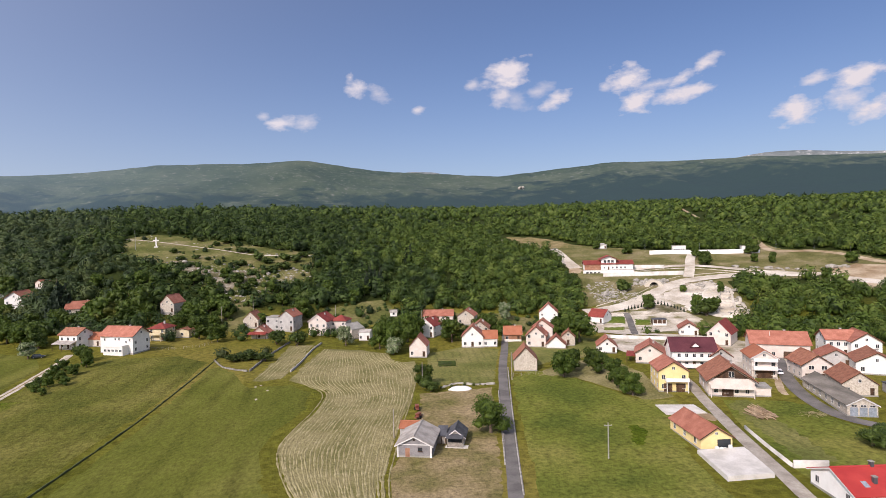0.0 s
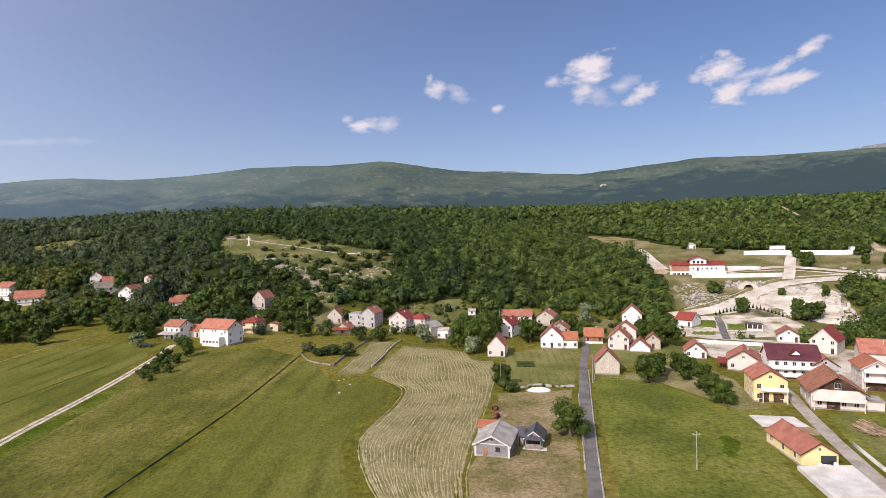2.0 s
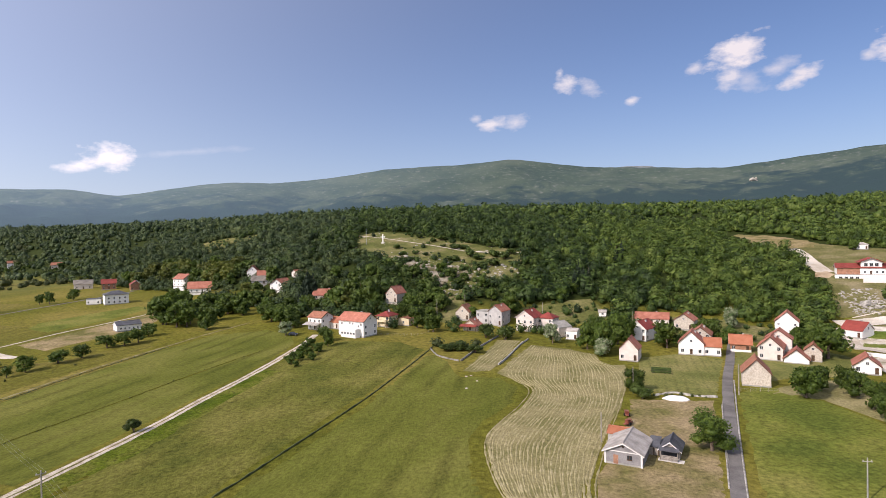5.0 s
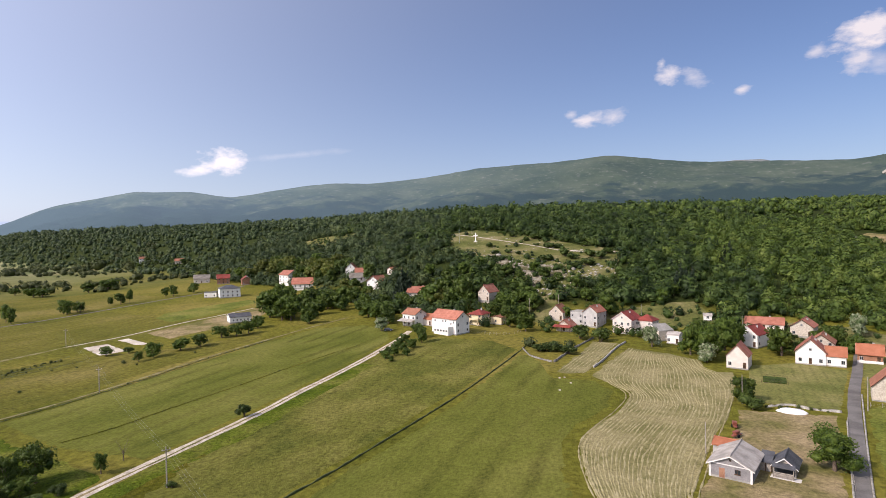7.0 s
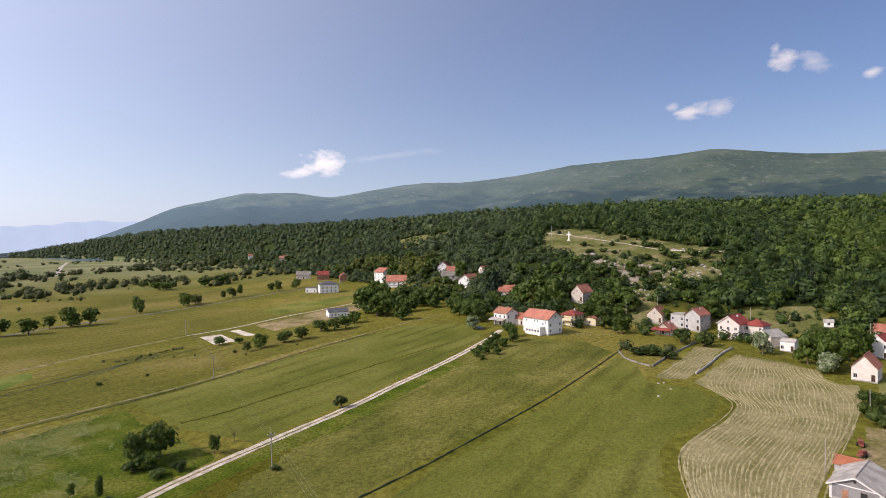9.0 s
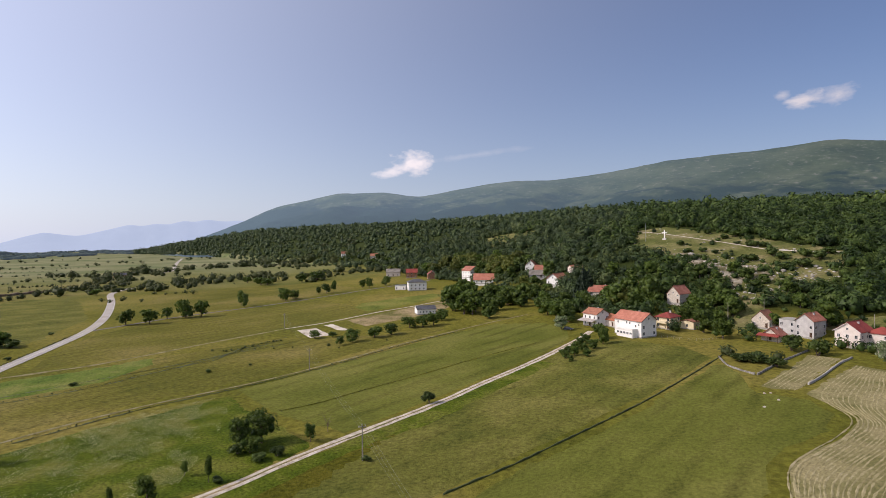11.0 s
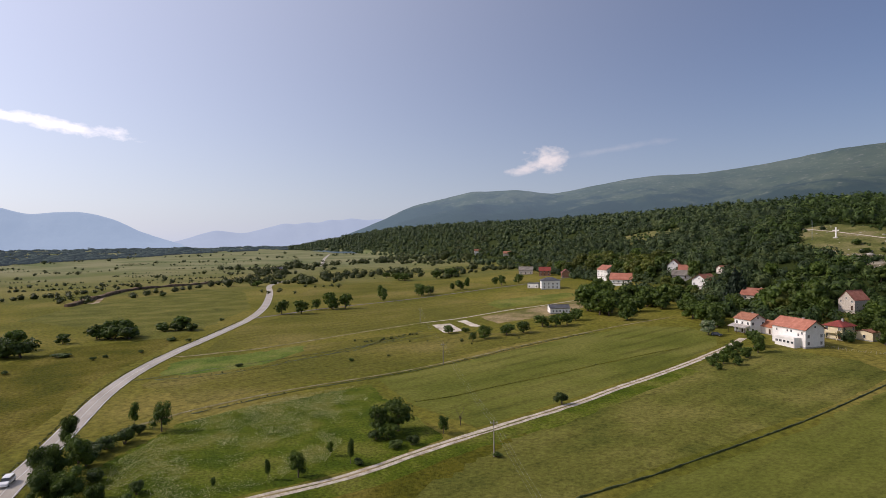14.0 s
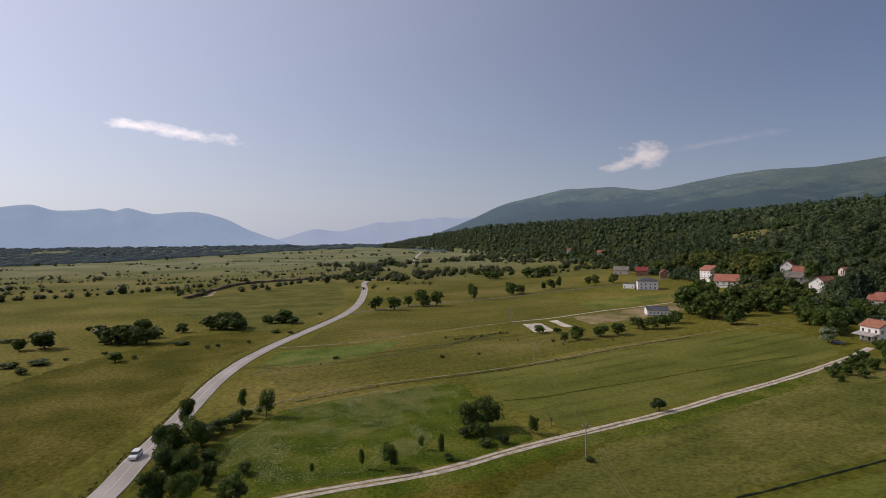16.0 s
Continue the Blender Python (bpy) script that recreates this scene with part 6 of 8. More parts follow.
balcony(h, -2.4, 4.1, 3.4, 1.4, WHITE_WALL, 0.9)
for u in (-1.6, 1.9):
    door(h, pose(u, -0.02, 0.0), 2.4, 2.5, DARK_WOOD)
h = house("house with a wooden gable, long balcony and brown roof", 80.8, 159.4, -14, 12.0, 14.0, 4.9, 4.0, "front", PINK_WALL, OLD_TILES, 0.8, (4, 1), (2, 1), left=(3, 1), attic=False, entry=False)
part("wooden_gable", add_prism(bmesh.new(), [(-4.6, 5.2), (4.6, 5.2), (0, 8.3)], lambda a, b: (a, -0.08, b), lambda a, b: (a, -0.01, b)), DARK_WOOD, h)
window(h, pose(0, -0.09, 5.6), 1.4, 1.5, FRAME_PAINT)
balcony(h, -5.8, 5.8, 2.6, 1.6, PINK_WALL, 0.9)
door(h, pose(-1.0, -0.02, 0.0), 3.0, 2.2, DARK_WOOD)
house("low pale annex beside the wooden-gabled house", 89.2, 158.4, -14, 4.0, 6.0, 2.4, 0.3, "flat", PINK_WALL, GREY_CONCRETE, 0.2, None, None, smoke=False)
h = house("small yellow barn with a terracotta roof and open doorway", 58.7, 122.6, 4, 7.2, 14.0, 2.9, 2.2, "front", YELLOW_WALL, TERRACOTTA, 0.45, None, (2, 1), left=(3, 1), attic=False, smoke=False, name="barn", category="barn")
# no opening is cut: a dark panel paints the barn's shaded interior
part("doorway", box(0.2, -0.04, 0.1, 3.2, 0.02, 2.3), PANE, h, "dark panel for the shade inside the doorway")
for u, v, q in ((0.5, -1.0, 0.9), (1.5, -0.7, 0.7), (2.6, -0.9, 1.3), (-0.4, -0.8, 1.1)):
    bm = box(u - 0.4, v - 0.3, -0.05, u + 0.4, v + 0.3, q)
    bmesh.ops.bevel(bm, geom=list(bm.edges), offset=0.12, segments=2, affect="EDGES")
    sack = tagged(part("sack", bm, PLASTIC_SHEET), "bulging white sack in front of the barn doorway", "sack", "sacks at the barn")
    sack.matrix_basis = h.matrix_basis.copy()
window(h, pose(0, 0, 3.3), 0.6, 0.6, FRAME_PAINT, sill=False)
h = house("long grey shed with an old sheet roof beside the road", 103.4, 139.8, -12, 6.8, 27.0, 3.0, 1.8, "front", STONE_WALL, OLD_SHEET, 0.4, None, None, left=(6, 1), attic=False, smoke=False, name="shed", category="shed")
for u in (-1.9, 0.2, 2.2):
    door(h, pose(u, -0.02, 0.0), 1.7, 2.2, BLUE_GREY)
    window(h, pose(u, 0, 2.3), 1.3, 0.55, FRAME_PAINT, sill=False)
house("stone house with a weathered red gable roof", 114.4, 155.6, -16, 8.6, 13.0, 3.6, 3.0, "front", STONE_WALL, OLD_TILES, 0.3, (2, 1), None, left=(2, 1))
house("low grey shed with a dark flat roof", 126, 152, -14, 8.0, 7.0, 2.6, 0.3, "flat", GREY_WALL, DARK_SHEET, 0.2, (2, 1), None, smoke=False, name="shed", category="shed")
h = house("white house with a bright red roof, chimneys and skylight", 79.6, 94.6, 1, 22.0, 11.5, 3.0, 2.4, "along", BRIGHT_WHITE, BRIGHT_ROOF, 0.5, (4, 1), (2, 1), left=(2, 1), attic=False, smoke=False)
chimney(h, -3.9, 5.75, 5.5, DARK_SHEET)
chimney(h, -6.1, 2.2, 4.3, DARK_SHEET)
part("skylight", add_prism(bmesh.new(), [(1.3, 3.5), (2.5, 4.0), (2.5, 4.2), (1.3, 3.7)], lambda a, b: (-8.4, a, b), lambda a, b: (-7.5, a, b)), BLUE_GREY, h)

# the terraces
h = house("two-storey hall with red roofs and a white glazed middle", 108.5, 371.5, -8, 31.0, 10.0, 4.2, 2.0, "along", WHITE_WALL, RED_TILES, 0.7, (9, 1), (2, 1), left=(2, 1), smoke=False, base=gz(108.5, 371.5) + 1.4)
mid = part("upper_storey", box(-4.5, 0.6, 4.0, 5.0, 9.4, 7.2), WHITE_WALL, h)
for sx in (-1, 1):
    part("roof", add_prism(bmesh.new(), [(0.2, 9.6), (0.2 + sx * 6.2, 7.0), (0.2 + sx * 6.2, 6.75), (0.2, 9.3)], lambda a, b: (a, -0.6, b), lambda a, b: (a, 10.4, b)), RED_TILES, mid)
part("gable", add_prism(bmesh.new(), [(-4.4, 7.2), (4.8, 7.2), (0.2, 9.3)], lambda a, b: (a, 0.65, b), lambda a, b: (a, 9.3, b)), WHITE_WALL, mid)
for u in (-2.2, 0.2, 2.6):
    window(h, pose(u, 0.6, 4.8), 1.6, 1.8, FRAME_PAINT)
part("brick_wing", box(-15.4, -0.12, 0.2, -5.0, -0.01, 3.8), BRICK_WALL, h)
part("basement", box(-16.5, -3.0, -3.5, 15.6, -0.15, -0.05), WHITE_WALL, h)
for u in (-14, -11.5, -9, -6.5):
    window(h, pose(u, -3.0, -2.0), 1.6, 1.2, FRAME_PAINT)
house("small white hut with a blue-grey roof at the wood's edge", 124, 440, -8, 6.0, 5.0, 3.4, 1.2, "hip", WHITE_WALL, GREY_SHEET, 0.5, (2, 1), None, smoke=False, name="hut", category="hut")
house("low white building behind the terrace wall", 172, 412, -16, 9.0, 6.0, 4.4, 0.3, "flat", WHITE_WALL, GREY_SHEET, 0.4, (5, 1), None, smoke=False, entry=False)
house("white flat-roofed building with dark windows on the terrace", 212, 393, -16, 8.0, 6.0, 4.4, 0.3, "flat", WHITE_WALL, GREY_SHEET, 0.3, (3, 1), None, smoke=False, entry=False)
h = house("small open shelter with a dark roof and white posts", 103.2, 271.1, -12, 6.2, 5.0, 2.7, 0.5, "flat", DARK_WOOD, DARK_SHEET, 0.4, None, None, smoke=False, name="shelter", category="shelter")
for u in (-3.1, -1.0, 1.0, 2.85):
    part("post", box(u, -0.5, -0.4, u + 0.25, -0.25, 2.68), WHITE_WALL, h)
part("parapet", box(-3.1, -0.5, -0.4, 3.1, -0.3, 0.9), WHITE_WALL, h)


def grotto():
    g = thing("grotto", pose(124, 334, gz(124, 334), 0, 0, -10), "white stone arch round a dark grotto mouth", "grotto")
    n = 12
    outer = [(-5.2 * math.cos(math.pi * i / n), 4.2 * math.sin(math.pi * i / n)) for i in range(n + 1)]
    inner = [(-2.6 * math.cos(math.pi * i / n), 3.0 * math.sin(math.pi * i / n)) for i in range(n + 1)]
    for i in range(n):
        q = [outer[i], outer[i + 1], inner[i + 1], inner[i]]
        part("stone", add_prism(bmesh.new(), q, lambda a, b: (a, -1.2, b - 0.3), lambda a, b: (a, 3.0, b - 0.3)), SITE_GRAVEL, g)
    # dark panel closing the arch, standing in for the shade inside
    part("mouth", box(-2.8, 2.4, -0.5, 2.8, 2.9, 3.0), PANE, g, "dark panel for the shade in the mouth")


grotto()


def hill_cross():
    x, y = -195, 384
    c = thing("stone_cross", pose(x, y, gz(x, y), 0, 0, 12), "tall white cross on a stepped base on the hilltop", "cross")
    part("shaft", box(-0.35, -0.3, 0.9, 0.35, 0.3, 7.0), WHITE_WALL, c)
    part("arm", box(-1.7, -0.28, 4.6, -0.36, 0.28, 5.3), WHITE_WALL, c)
    part("arm", box(0.36, -0.28, 4.6, 1.7, 0.28, 5.3), WHITE_WALL, c)
    part("base", box(-1.2, -1.2, -0.5, 1.2, 1.2, 0.88), CONCRETE, c)


hill_cross()

# ---- trees ----
def leaf_quads(centres, size, spread_rng, lean=0.6):
    """Small tilted leaf sprays at the centres: verts and faces."""
    n = len(centres)
    a = spread_rng.normal(size=(n, 3))
    a /= np.linalg.norm(a, axis=1)[:, None]
    b = np.cross(a, spread_rng.normal(size=(n, 3)))
    b /= np.linalg.norm(b, axis=1)[:, None]
    s = size * spread_rng.uniform(0.6, 1.3, (n, 1))
    v = np.stack([centres - a * s, centres - b * s * 0.7, centres + a * s, centres + b * s * 0.7], 1).reshape(-1, 3)
    return v, np.arange(4 * n).reshape(n, 4)


def crown_points(blobs, n, r):
    """Points near the skins of several round blobs (x, y, z, radius, squash)."""
    blobs = np.array(blobs, float)
    pick = r.choice(len(blobs), n, p=blobs[:, 3] ** 2 / (blobs[:, 3] ** 2).sum())
    d = r.normal(size=(n, 3))
    d /= np.linalg.norm(d, axis=1)[:, None]
    d[:, 2] = np.where(d[:, 2] < -0.5, -d[:, 2], d[:, 2])
    b = blobs[pick]
    q = r.uniform(0.55, 1.08, (n, 1)) ** 0.7
    return b[:, :3] + d * b[:, 3:4] * q * np.c_[np.ones(n), np.ones(n), b[:, 4]]


def tree_kind(kind, seed, fine=1.0):
    """Trunk and crown meshes of a tree 1 high and about 1 wide. fine: how many more and smaller leaves."""
    r = np.random.default_rng(seed)
    bm = bmesh.new()
    if kind == "bush":
        blobs = [(r.uniform(-0.28, 0.28), r.uniform(-0.28, 0.28), r.uniform(0.28, 0.62), r.uniform(0.2, 0.32), 1.0) for _ in range(8)]
        for k in range(4):
            add_tube(bm, (0, 0, -0.05), blobs[k][:3], 0.03, 0.01, 5)
        n, size = 420, 0.07
    elif kind == "conifer":
        blobs = [(r.uniform(-0.05, 0.05), r.uniform(-0.05, 0.05), z, 0.44 * (1.02 - z), 0.4) for z in np.linspace(0.14, 0.93, 9)]
        add_tube(bm, (0, 0, -0.04), (0, 0, 0.95), 0.035, 0.008, 6)
        n, size = 700, 0.05
    elif kind == "slim":
        blobs = [(r.uniform(-0.12, 0.12), r.uniform(-0.12, 0.12), z, 0.3, 0.7) for z in np.linspace(0.4, 0.8, 6)]
        add_tube(bm, (0, 0, -0.04), (0.02, 0, 0.6), 0.03, 0.012, 6)
        for k in range(3):
            add_tube(bm, (0.01, 0, 0.3 + 0.07 * k), blobs[k][:3], 0.014, 0.005, 5)
        n, size = 380, 0.06
    else:
        blobs = [(0, 0, 0.56, 0.32, 0.95)]
        for k in range(15):
            t = k * 2.399 + r.uniform(-0.4, 0.4)
            q = r.uniform(0.16, 0.34)
            blobs.append((q * math.cos(t), q * math.sin(t), r.uniform(0.2, 0.8), r.uniform(0.16, 0.25), 0.9))
        add_tube(bm, (0, 0, -0.05), (0.01, 0.01, 0.3), 0.042, 0.03, 8)
        add_tube(bm, (0.01, 0.01, 0.29), (0.0, 0.0, 0.62), 0.03, 0.012, 7)
        for k in range(1, 8):
            add_tube(bm, (0.01, 0.01, 0.26 + 0.02 * k), blobs[k][:3], 0.018, 0.005, 5)
        n, size = (560, 0.05) if kind == "airy" else (980, 0.046)
    trunk = bpy.data.meshes.new("trunk")
    bm.to_mesh(trunk)
    bm.free()
    trunk.materials.append(BARK)
    v, f = leaf_quads(crown_points(blobs, int(n * fine), r), size / fine ** 0.55, r)
    ico = bmesh.new()
    for bx, by, bz, br, bs in blobs:
        k = bmesh.ops.create_icosphere(ico, subdivisions=1, radius=br * (0.5 if kind == "airy" else 0.8 if fine < 1 else 0.7), matrix=Matrix.Translation((bx, by, bz)) @ Matrix.Diagonal((1, 1, bs, 1)))
        for q in k["verts"]:
            q.co += Vector(r.normal(size=3) * br * 0.12)
    core = bpy.data.meshes.new("core")
    ico.to_mesh(core)
    ico.free()
    cv = np.empty(len(core.vertices) * 3)
    core.vertices.foreach_get("co", cv)
    cf = np.array([tuple(p.vertices) + (p.vertices[2],) for p in core.polygons])
    tri = np.array([tuple(p.vertices) for p in core.polygons])
    bpy.data.meshes.remove(core)
    quads = np.concatenate([f[:, [0, 1, 2]], f[:, [0, 2, 3]]])
    crown = fast_mesh("crown", np.vstack([v, cv.reshape(-1, 3)]), np.vstack([quads, tri + len(v)]))
    crown.polygons.foreach_set("use_smooth", np.ones(len(crown.polygons), bool))
    return trunk, crown


TREE_KINDS = {}
for kind, leaves, count in (("round", LEAF, 5), ("bush", LEAF_BUSH, 3), ("slim", LEAF, 2), ("airy", LEAF, 3), ("conifer", LEAF_DARK, 2), ("pale", LEAF_PALE, 2), ("warm", LEAF_WARM, 3)):
    TREE_KINDS[kind] = []
    for i in range(count):
        for fine in (3.2, 1.2, 0.55):
            t, c = tree_kind("round" if kind in ("pale", "warm") else kind, 11 * i + len(kind), fine)
            c.materials.append(leaves)
            TREE_KINDS[kind].append((t, c))
TREE_WORDS = {"round": ("tree", "broad dark green leafy tree in the open grass", "tree"), "bush": ("bush", "low dense green bush", "bush"), "slim": ("tree", "slender thin-crowned young tree", "tree"),
              "conifer": ("conifer", "tall dark green conifer by the houses", "tree"), "warm": ("tree", "leafy tree with olive green foliage in a sunlit tone by the hamlet", "tree"), "pale": ("tree", "pale flowering tree with whitish blossom", "tree"), "airy": ("tree", "loose open-crowned green tree in the meadow", "tree"), "bare": ("bare_tree", "small bare tree with no leaves", "tree")}
tree_count = 0


def bare_tree(x, y, h):
    ob = thing("bare_tree", pose(x, y, gz(x, y)), TREE_WORDS["bare"][1], "tree")
    bm = bmesh.new()
    add_tube(bm, (0, 0, -0.1), (0, 0, h * 0.45), 0.1, 0.07)
    for k in range(9):
        t = k * 2.4
        a = (0, 0, h * (0.25 + 0.025 * k))
        b = (h * 0.26 * math.cos(t), h * 0.26 * math.sin(t), h * (0.6 + 0.045 * k))
        add_tube(bm, a, b, 0.05, 0.015, 5)
        add_tube(bm, b, (b[0] * 1.3, b[1] * 1.1, b[2] + h * 0.12), 0.02, 0.008, 4)
    part("trunk", bm, BARK, ob)


def plant(kind, group, *spots):
    """Trees of one kind: x, y, height, width."""
    global tree_count
    for x, y, h, w in spots:
        if kind == "bare":
            bare_tree(x, y, h)
            continue
        tree_count += 1
        name, label, category = TREE_WORDS[kind]
        away = math.hypot(x, y)
        trunk, crown = TREE_KINDS[kind][tree_count % (len(TREE_KINDS[kind]) // 3) * 3 + (0 if away < 185 else 1 if away < 300 else 2)]
        size = "tall " if h > 11 else "small " if h < 5 and kind != "bush" else ""
        ob = thing(name, pose(x, y, gz(x, y), 0, 0, tree_count * 77) @ Matrix.Diagonal((w, w, h, 1)), size + label, category, group)
        link_part("trunk", trunk, BARK, ob)
        link_part("crown", crown, None, ob)


plant("round", "tree beside the village lane", (10.6, 136.9, 8.8, 10.8))
plant("round", "garden trees", (-6.9, 179.2, 7.9, 7.6), (38.8, 185.7, 10.1, 9.7), (43.5, 194.8, 7.8, 7.0), (56.8, 239.3, 13.0, 14.4), (2.9, 246.5, 10.9, 12.4), (54.3, 164.0, 7.6, 7.3), (53.2, 169.9, 7.9, 7.2), (52.8, 178.7, 7.9, 7.2), (52.0, 190.0, 8.0, 7.6), (51.7, 199.2, 6.8, 6.4))
plant("round", "trees beside the hayfield", (-27.3, 233.8, 12.2, 9.4), (-20.4, 229.5, 14.3, 12.4), (-16.5, 247.4, 13.9, 10.9), (-26.1, 260.4, 10.4, 10.4), (-13.6, 254.8, 10.2, 9.2))
plant("round", "trees of the old village", (-72.5, 286.7, 12.6, 13.2), (-110.1, 283.6, 11.4, 10.2), (-111.9, 255.8, 11.3, 11.3), (-122.1, 275.0, 12.7, 13.8), (-100.5, 248.5, 8.5, 9.0), (-173.4, 281.0, 14.7, 15.8), (-153.0, 283.5, 17.6, 14.2), (-167.0, 288.7, 13.3, 13.3), (-157.4, 279.1, 10.6, 11.2), (-124.0, 267.0, 9.6, 10.7), (-113.2, 271.6, 8.2, 9.3), (-91.3, 279.7, 6.7, 7.9))
plant("round", "orchard trees along the track", (-137.1, 212.1, 6.9, 7.1), (-136.9, 201.2, 4.5, 4.4), (-128.9, 194.6, 4.0, 4.2), (-133.8, 189.8, 3.9, 3.8), (-131.7, 182.0, 3.4, 3.7), (-130.0, 176.0, 3.0, 3.3), (-135.2, 195.3, 4.0, 3.7))
plant("bush", "garden bushes", (-72.9, 243.6, 7.3, 9.8), (-63.7, 241.2, 7.3, 8.2), (-4.9, 172.4, 4.2, 6.2), (-68.3, 213.2, 3.9, 7.3), (-75.9, 216.8, 4.4, 8.7), (-80.1, 213.2, 3.9, 7.7), (129.4, 279.0, 8.4, 11.2), (126.4, 281.6, 6.2, 5.6), (107.6, 295.7, 6.5, 6.5), (92.5, 122.2, 4.4, 7.4), (96.8, 125.0, 4.3, 6.3), (104.9, 328.5, 7.2, 8.6), (138.4, 260.4, 5.7, 4.7))
plant("pale", "pale flowering trees", (-20.6, 223.4, 7.6, 6.7), (-163.7, 220.5, 7.1, 7.1), (-42.6, 240.7, 9.7, 7.2), (30.2, 285.4, 10.3, 6.9))
plant("round", "trees before the red-roofed house", (-180.5, 281.5, 7.5, 8.0), (-186.0, 280.5, 7.0, 7.5), (-192.5, 283.5, 8.0, 8.5), (-197.5, 286.0, 8.5, 8.0), (-176.0, 284.0, 9.0, 9.0))
plant("conifer", "dark conifers", (-200.1, 291.6, 22.2, 14.6), (-196.7, 293.3, 17.6, 10.6))
plant("round", "trees in the terraces", (119.1, 440.3, 6.2, 6.2), (137.2, 421.7, 7.6, 7.6), (175.9, 394.1, 7.1, 6.3), (170.9, 369.8, 7.4, 9.6), (204.9, 399.7, 7.2, 6.4), (211.1, 388.4, 7.0, 7.8), (200.9, 365.1, 6.2, 5.1), (209.5, 359.2, 6.1, 4.3), (245.6, 339.6, 8.2, 8.8), (213.2, 315.0, 6.9, 6.9), (152.2, 310.4, 6.8, 3.7), (106.5, 295.9, 5.9, 5.9))
plant("round", "trees of the western hamlet", (-215.6, 225.6, 9.5, 9.5), (-232.1, 250.3, 10.5, 10.5), (-238.2, 237.2, 10.2, 8.5), (-260.5, 264.8, 9.4, 9.4), (-242.2, 270.6, 11.2, 11.2), (-229.5, 268.4, 10.9, 10.9), (-243.2, 296.6, 11.9, 11.9), (-258.8, 252.9, 9.1, 9.1), (-195.7, 251.3, 9.1, 9.9), (-184.8, 244.9, 9.6, 9.6), (-172.9, 239.3, 7.7, 9.2), (-192.3, 262.1, 8.5, 10.2), (-259.9, 334.6, 12.1, 11.0), (-322.8, 350.6, 13.4, 9.7), (-342.3, 360.8, 12.7, 12.7), (-307.4, 347.6, 10.7, 9.5), (-191.5, 272.7, 8.7, 8.7))
plant("round", "trees below the white house", (-130.9, 204.7, 7.1, 5.5), (-128.3, 175.2, 3.4, 3.2), (-127.8, 180.4, 3.9, 3.7), (-128.8, 188.0, 4.1, 3.9), (-128.3, 193.8, 3.7, 3.5), (-123.9, 172.0, 2.4, 2.8), (-123.4, 182.1, 3.4, 3.3))
plant("bush", "bush beside the dirt track", (-124.6, 104.9, 4.0, 4.3))
plant("bush", "small bushes in the open meadow", (-213.8, 73.1, 1.5, 2.6), (-226.2, 32.6, 1.4, 3.2), (-213.7, 89.0, 1.0, 1.6), (-363.9, 43.6, 1.8, 3.0), (-620.1, 80.3, 2.6, 3.6), (-556.0, 18.1, 4.0, 8.0), (-297.1, 19.9, 1.6, 3.0), (-302.2, 12.3, 1.6, 4.5))
plant("bush", "bush at the foot of the power pole", (-103.0, 68.6, 1.3, 2.4))
plant("airy", "trees beside the white bungalow", (-221.8, 140.8, 6.9, 7.5), (-221.2, 162.6, 6.8, 8.1), (-220.2, 133.3, 4.4, 4.4), (-222.2, 153.5, 6.1, 7.9), (-245.8, 134.9, 4.7, 6.5), (-241.6, 142.3, 2.9, 5.3), (-228.4, 179.6, 6.7, 8.7), (-224.6, 185.3, 7.4, 8.8), (-223.7, 191.8, 6.9, 7.5), (-232.1, 205.0, 7.1, 7.9), (-252.7, 232.4, 17.6, 15.9), (-237.4, 227.1, 13.6, 13.6), (-232.3, 228.9, 11.9, 11.9))
plant("airy", "trees along the grey lane", (-426.0, 205.7, 11.8, 9.3), (-428.0, 215.6, 7.3, 7.8), (-431.9, 249.0, 9.8, 8.4), (-434.4, 287.5, 9.0, 7.0), (-425.0, 288.5, 10.0, 8.0), (-428.4, 309.3, 9.9, 9.3), (-573.4, 299.8, 11.8, 13.0), (-578.0, 320.4, 11.0, 21.4), (-603.3, 265.3, 10.3, 17.2), (-591.5, 267.6, 9.7, 17.1), (-650.1, 269.9, 7.8, 12.1))
plant("slim", "slender trees in the meadow", (-418.6, 168.4, 11.9, 6.5), (-426.2, 252.6, 11.2, 6.1), (-431.6, 240.5, 6.9, 6.4))
plant("round", "trees in the western meadow", (-294.3, -95.2, 6.0, 6.5), (-295.1, -86.0, 8.4, 11.9), (-252.9, -50.0, 4.4, 5.9), (-321.6, -32.8, 4.9, 6.8), (-297.1, -60.4, 8.2, 11.0), (-295.9, -53.5, 9.9, 12.4), (-312.8, -49.3, 9.7, 10.3), (-326.1, -18.0, 6.3, 7.9), (-325.6, -11.3, 9.3, 12.8), (-327.6, -5.4, 9.1, 9.7), (-337.2, 11.2, 4.4, 6.1), (-338.8, 19.5, 7.9, 12.0))
plant("bush", "bushes in the western meadow", (-255.4, -87.0, 2.5, 7.8), (-241.9, -78.0, 2.8, 5.3), (-258.0, -77.3, 2.3, 10.3), (-345.2, -80.1, 2.8, 3.8), (-269.5, -17.4, 1.8, 2.6), (-270.7, -13.2, 1.9, 2.4), (-256.3, -43.8, 1.9, 2.9), (-270.2, -57.2, 1.7, 3.0), (-319.4, -107.4, 2.0, 7.0), (-283.4, -30.2, 1.9, 8.1), (-302.9, 13.7, 2.1, 3.7), (-276.3, -0.1, 1.6, 3.0), (-264.0, -69.5, 1.2, 2.4))
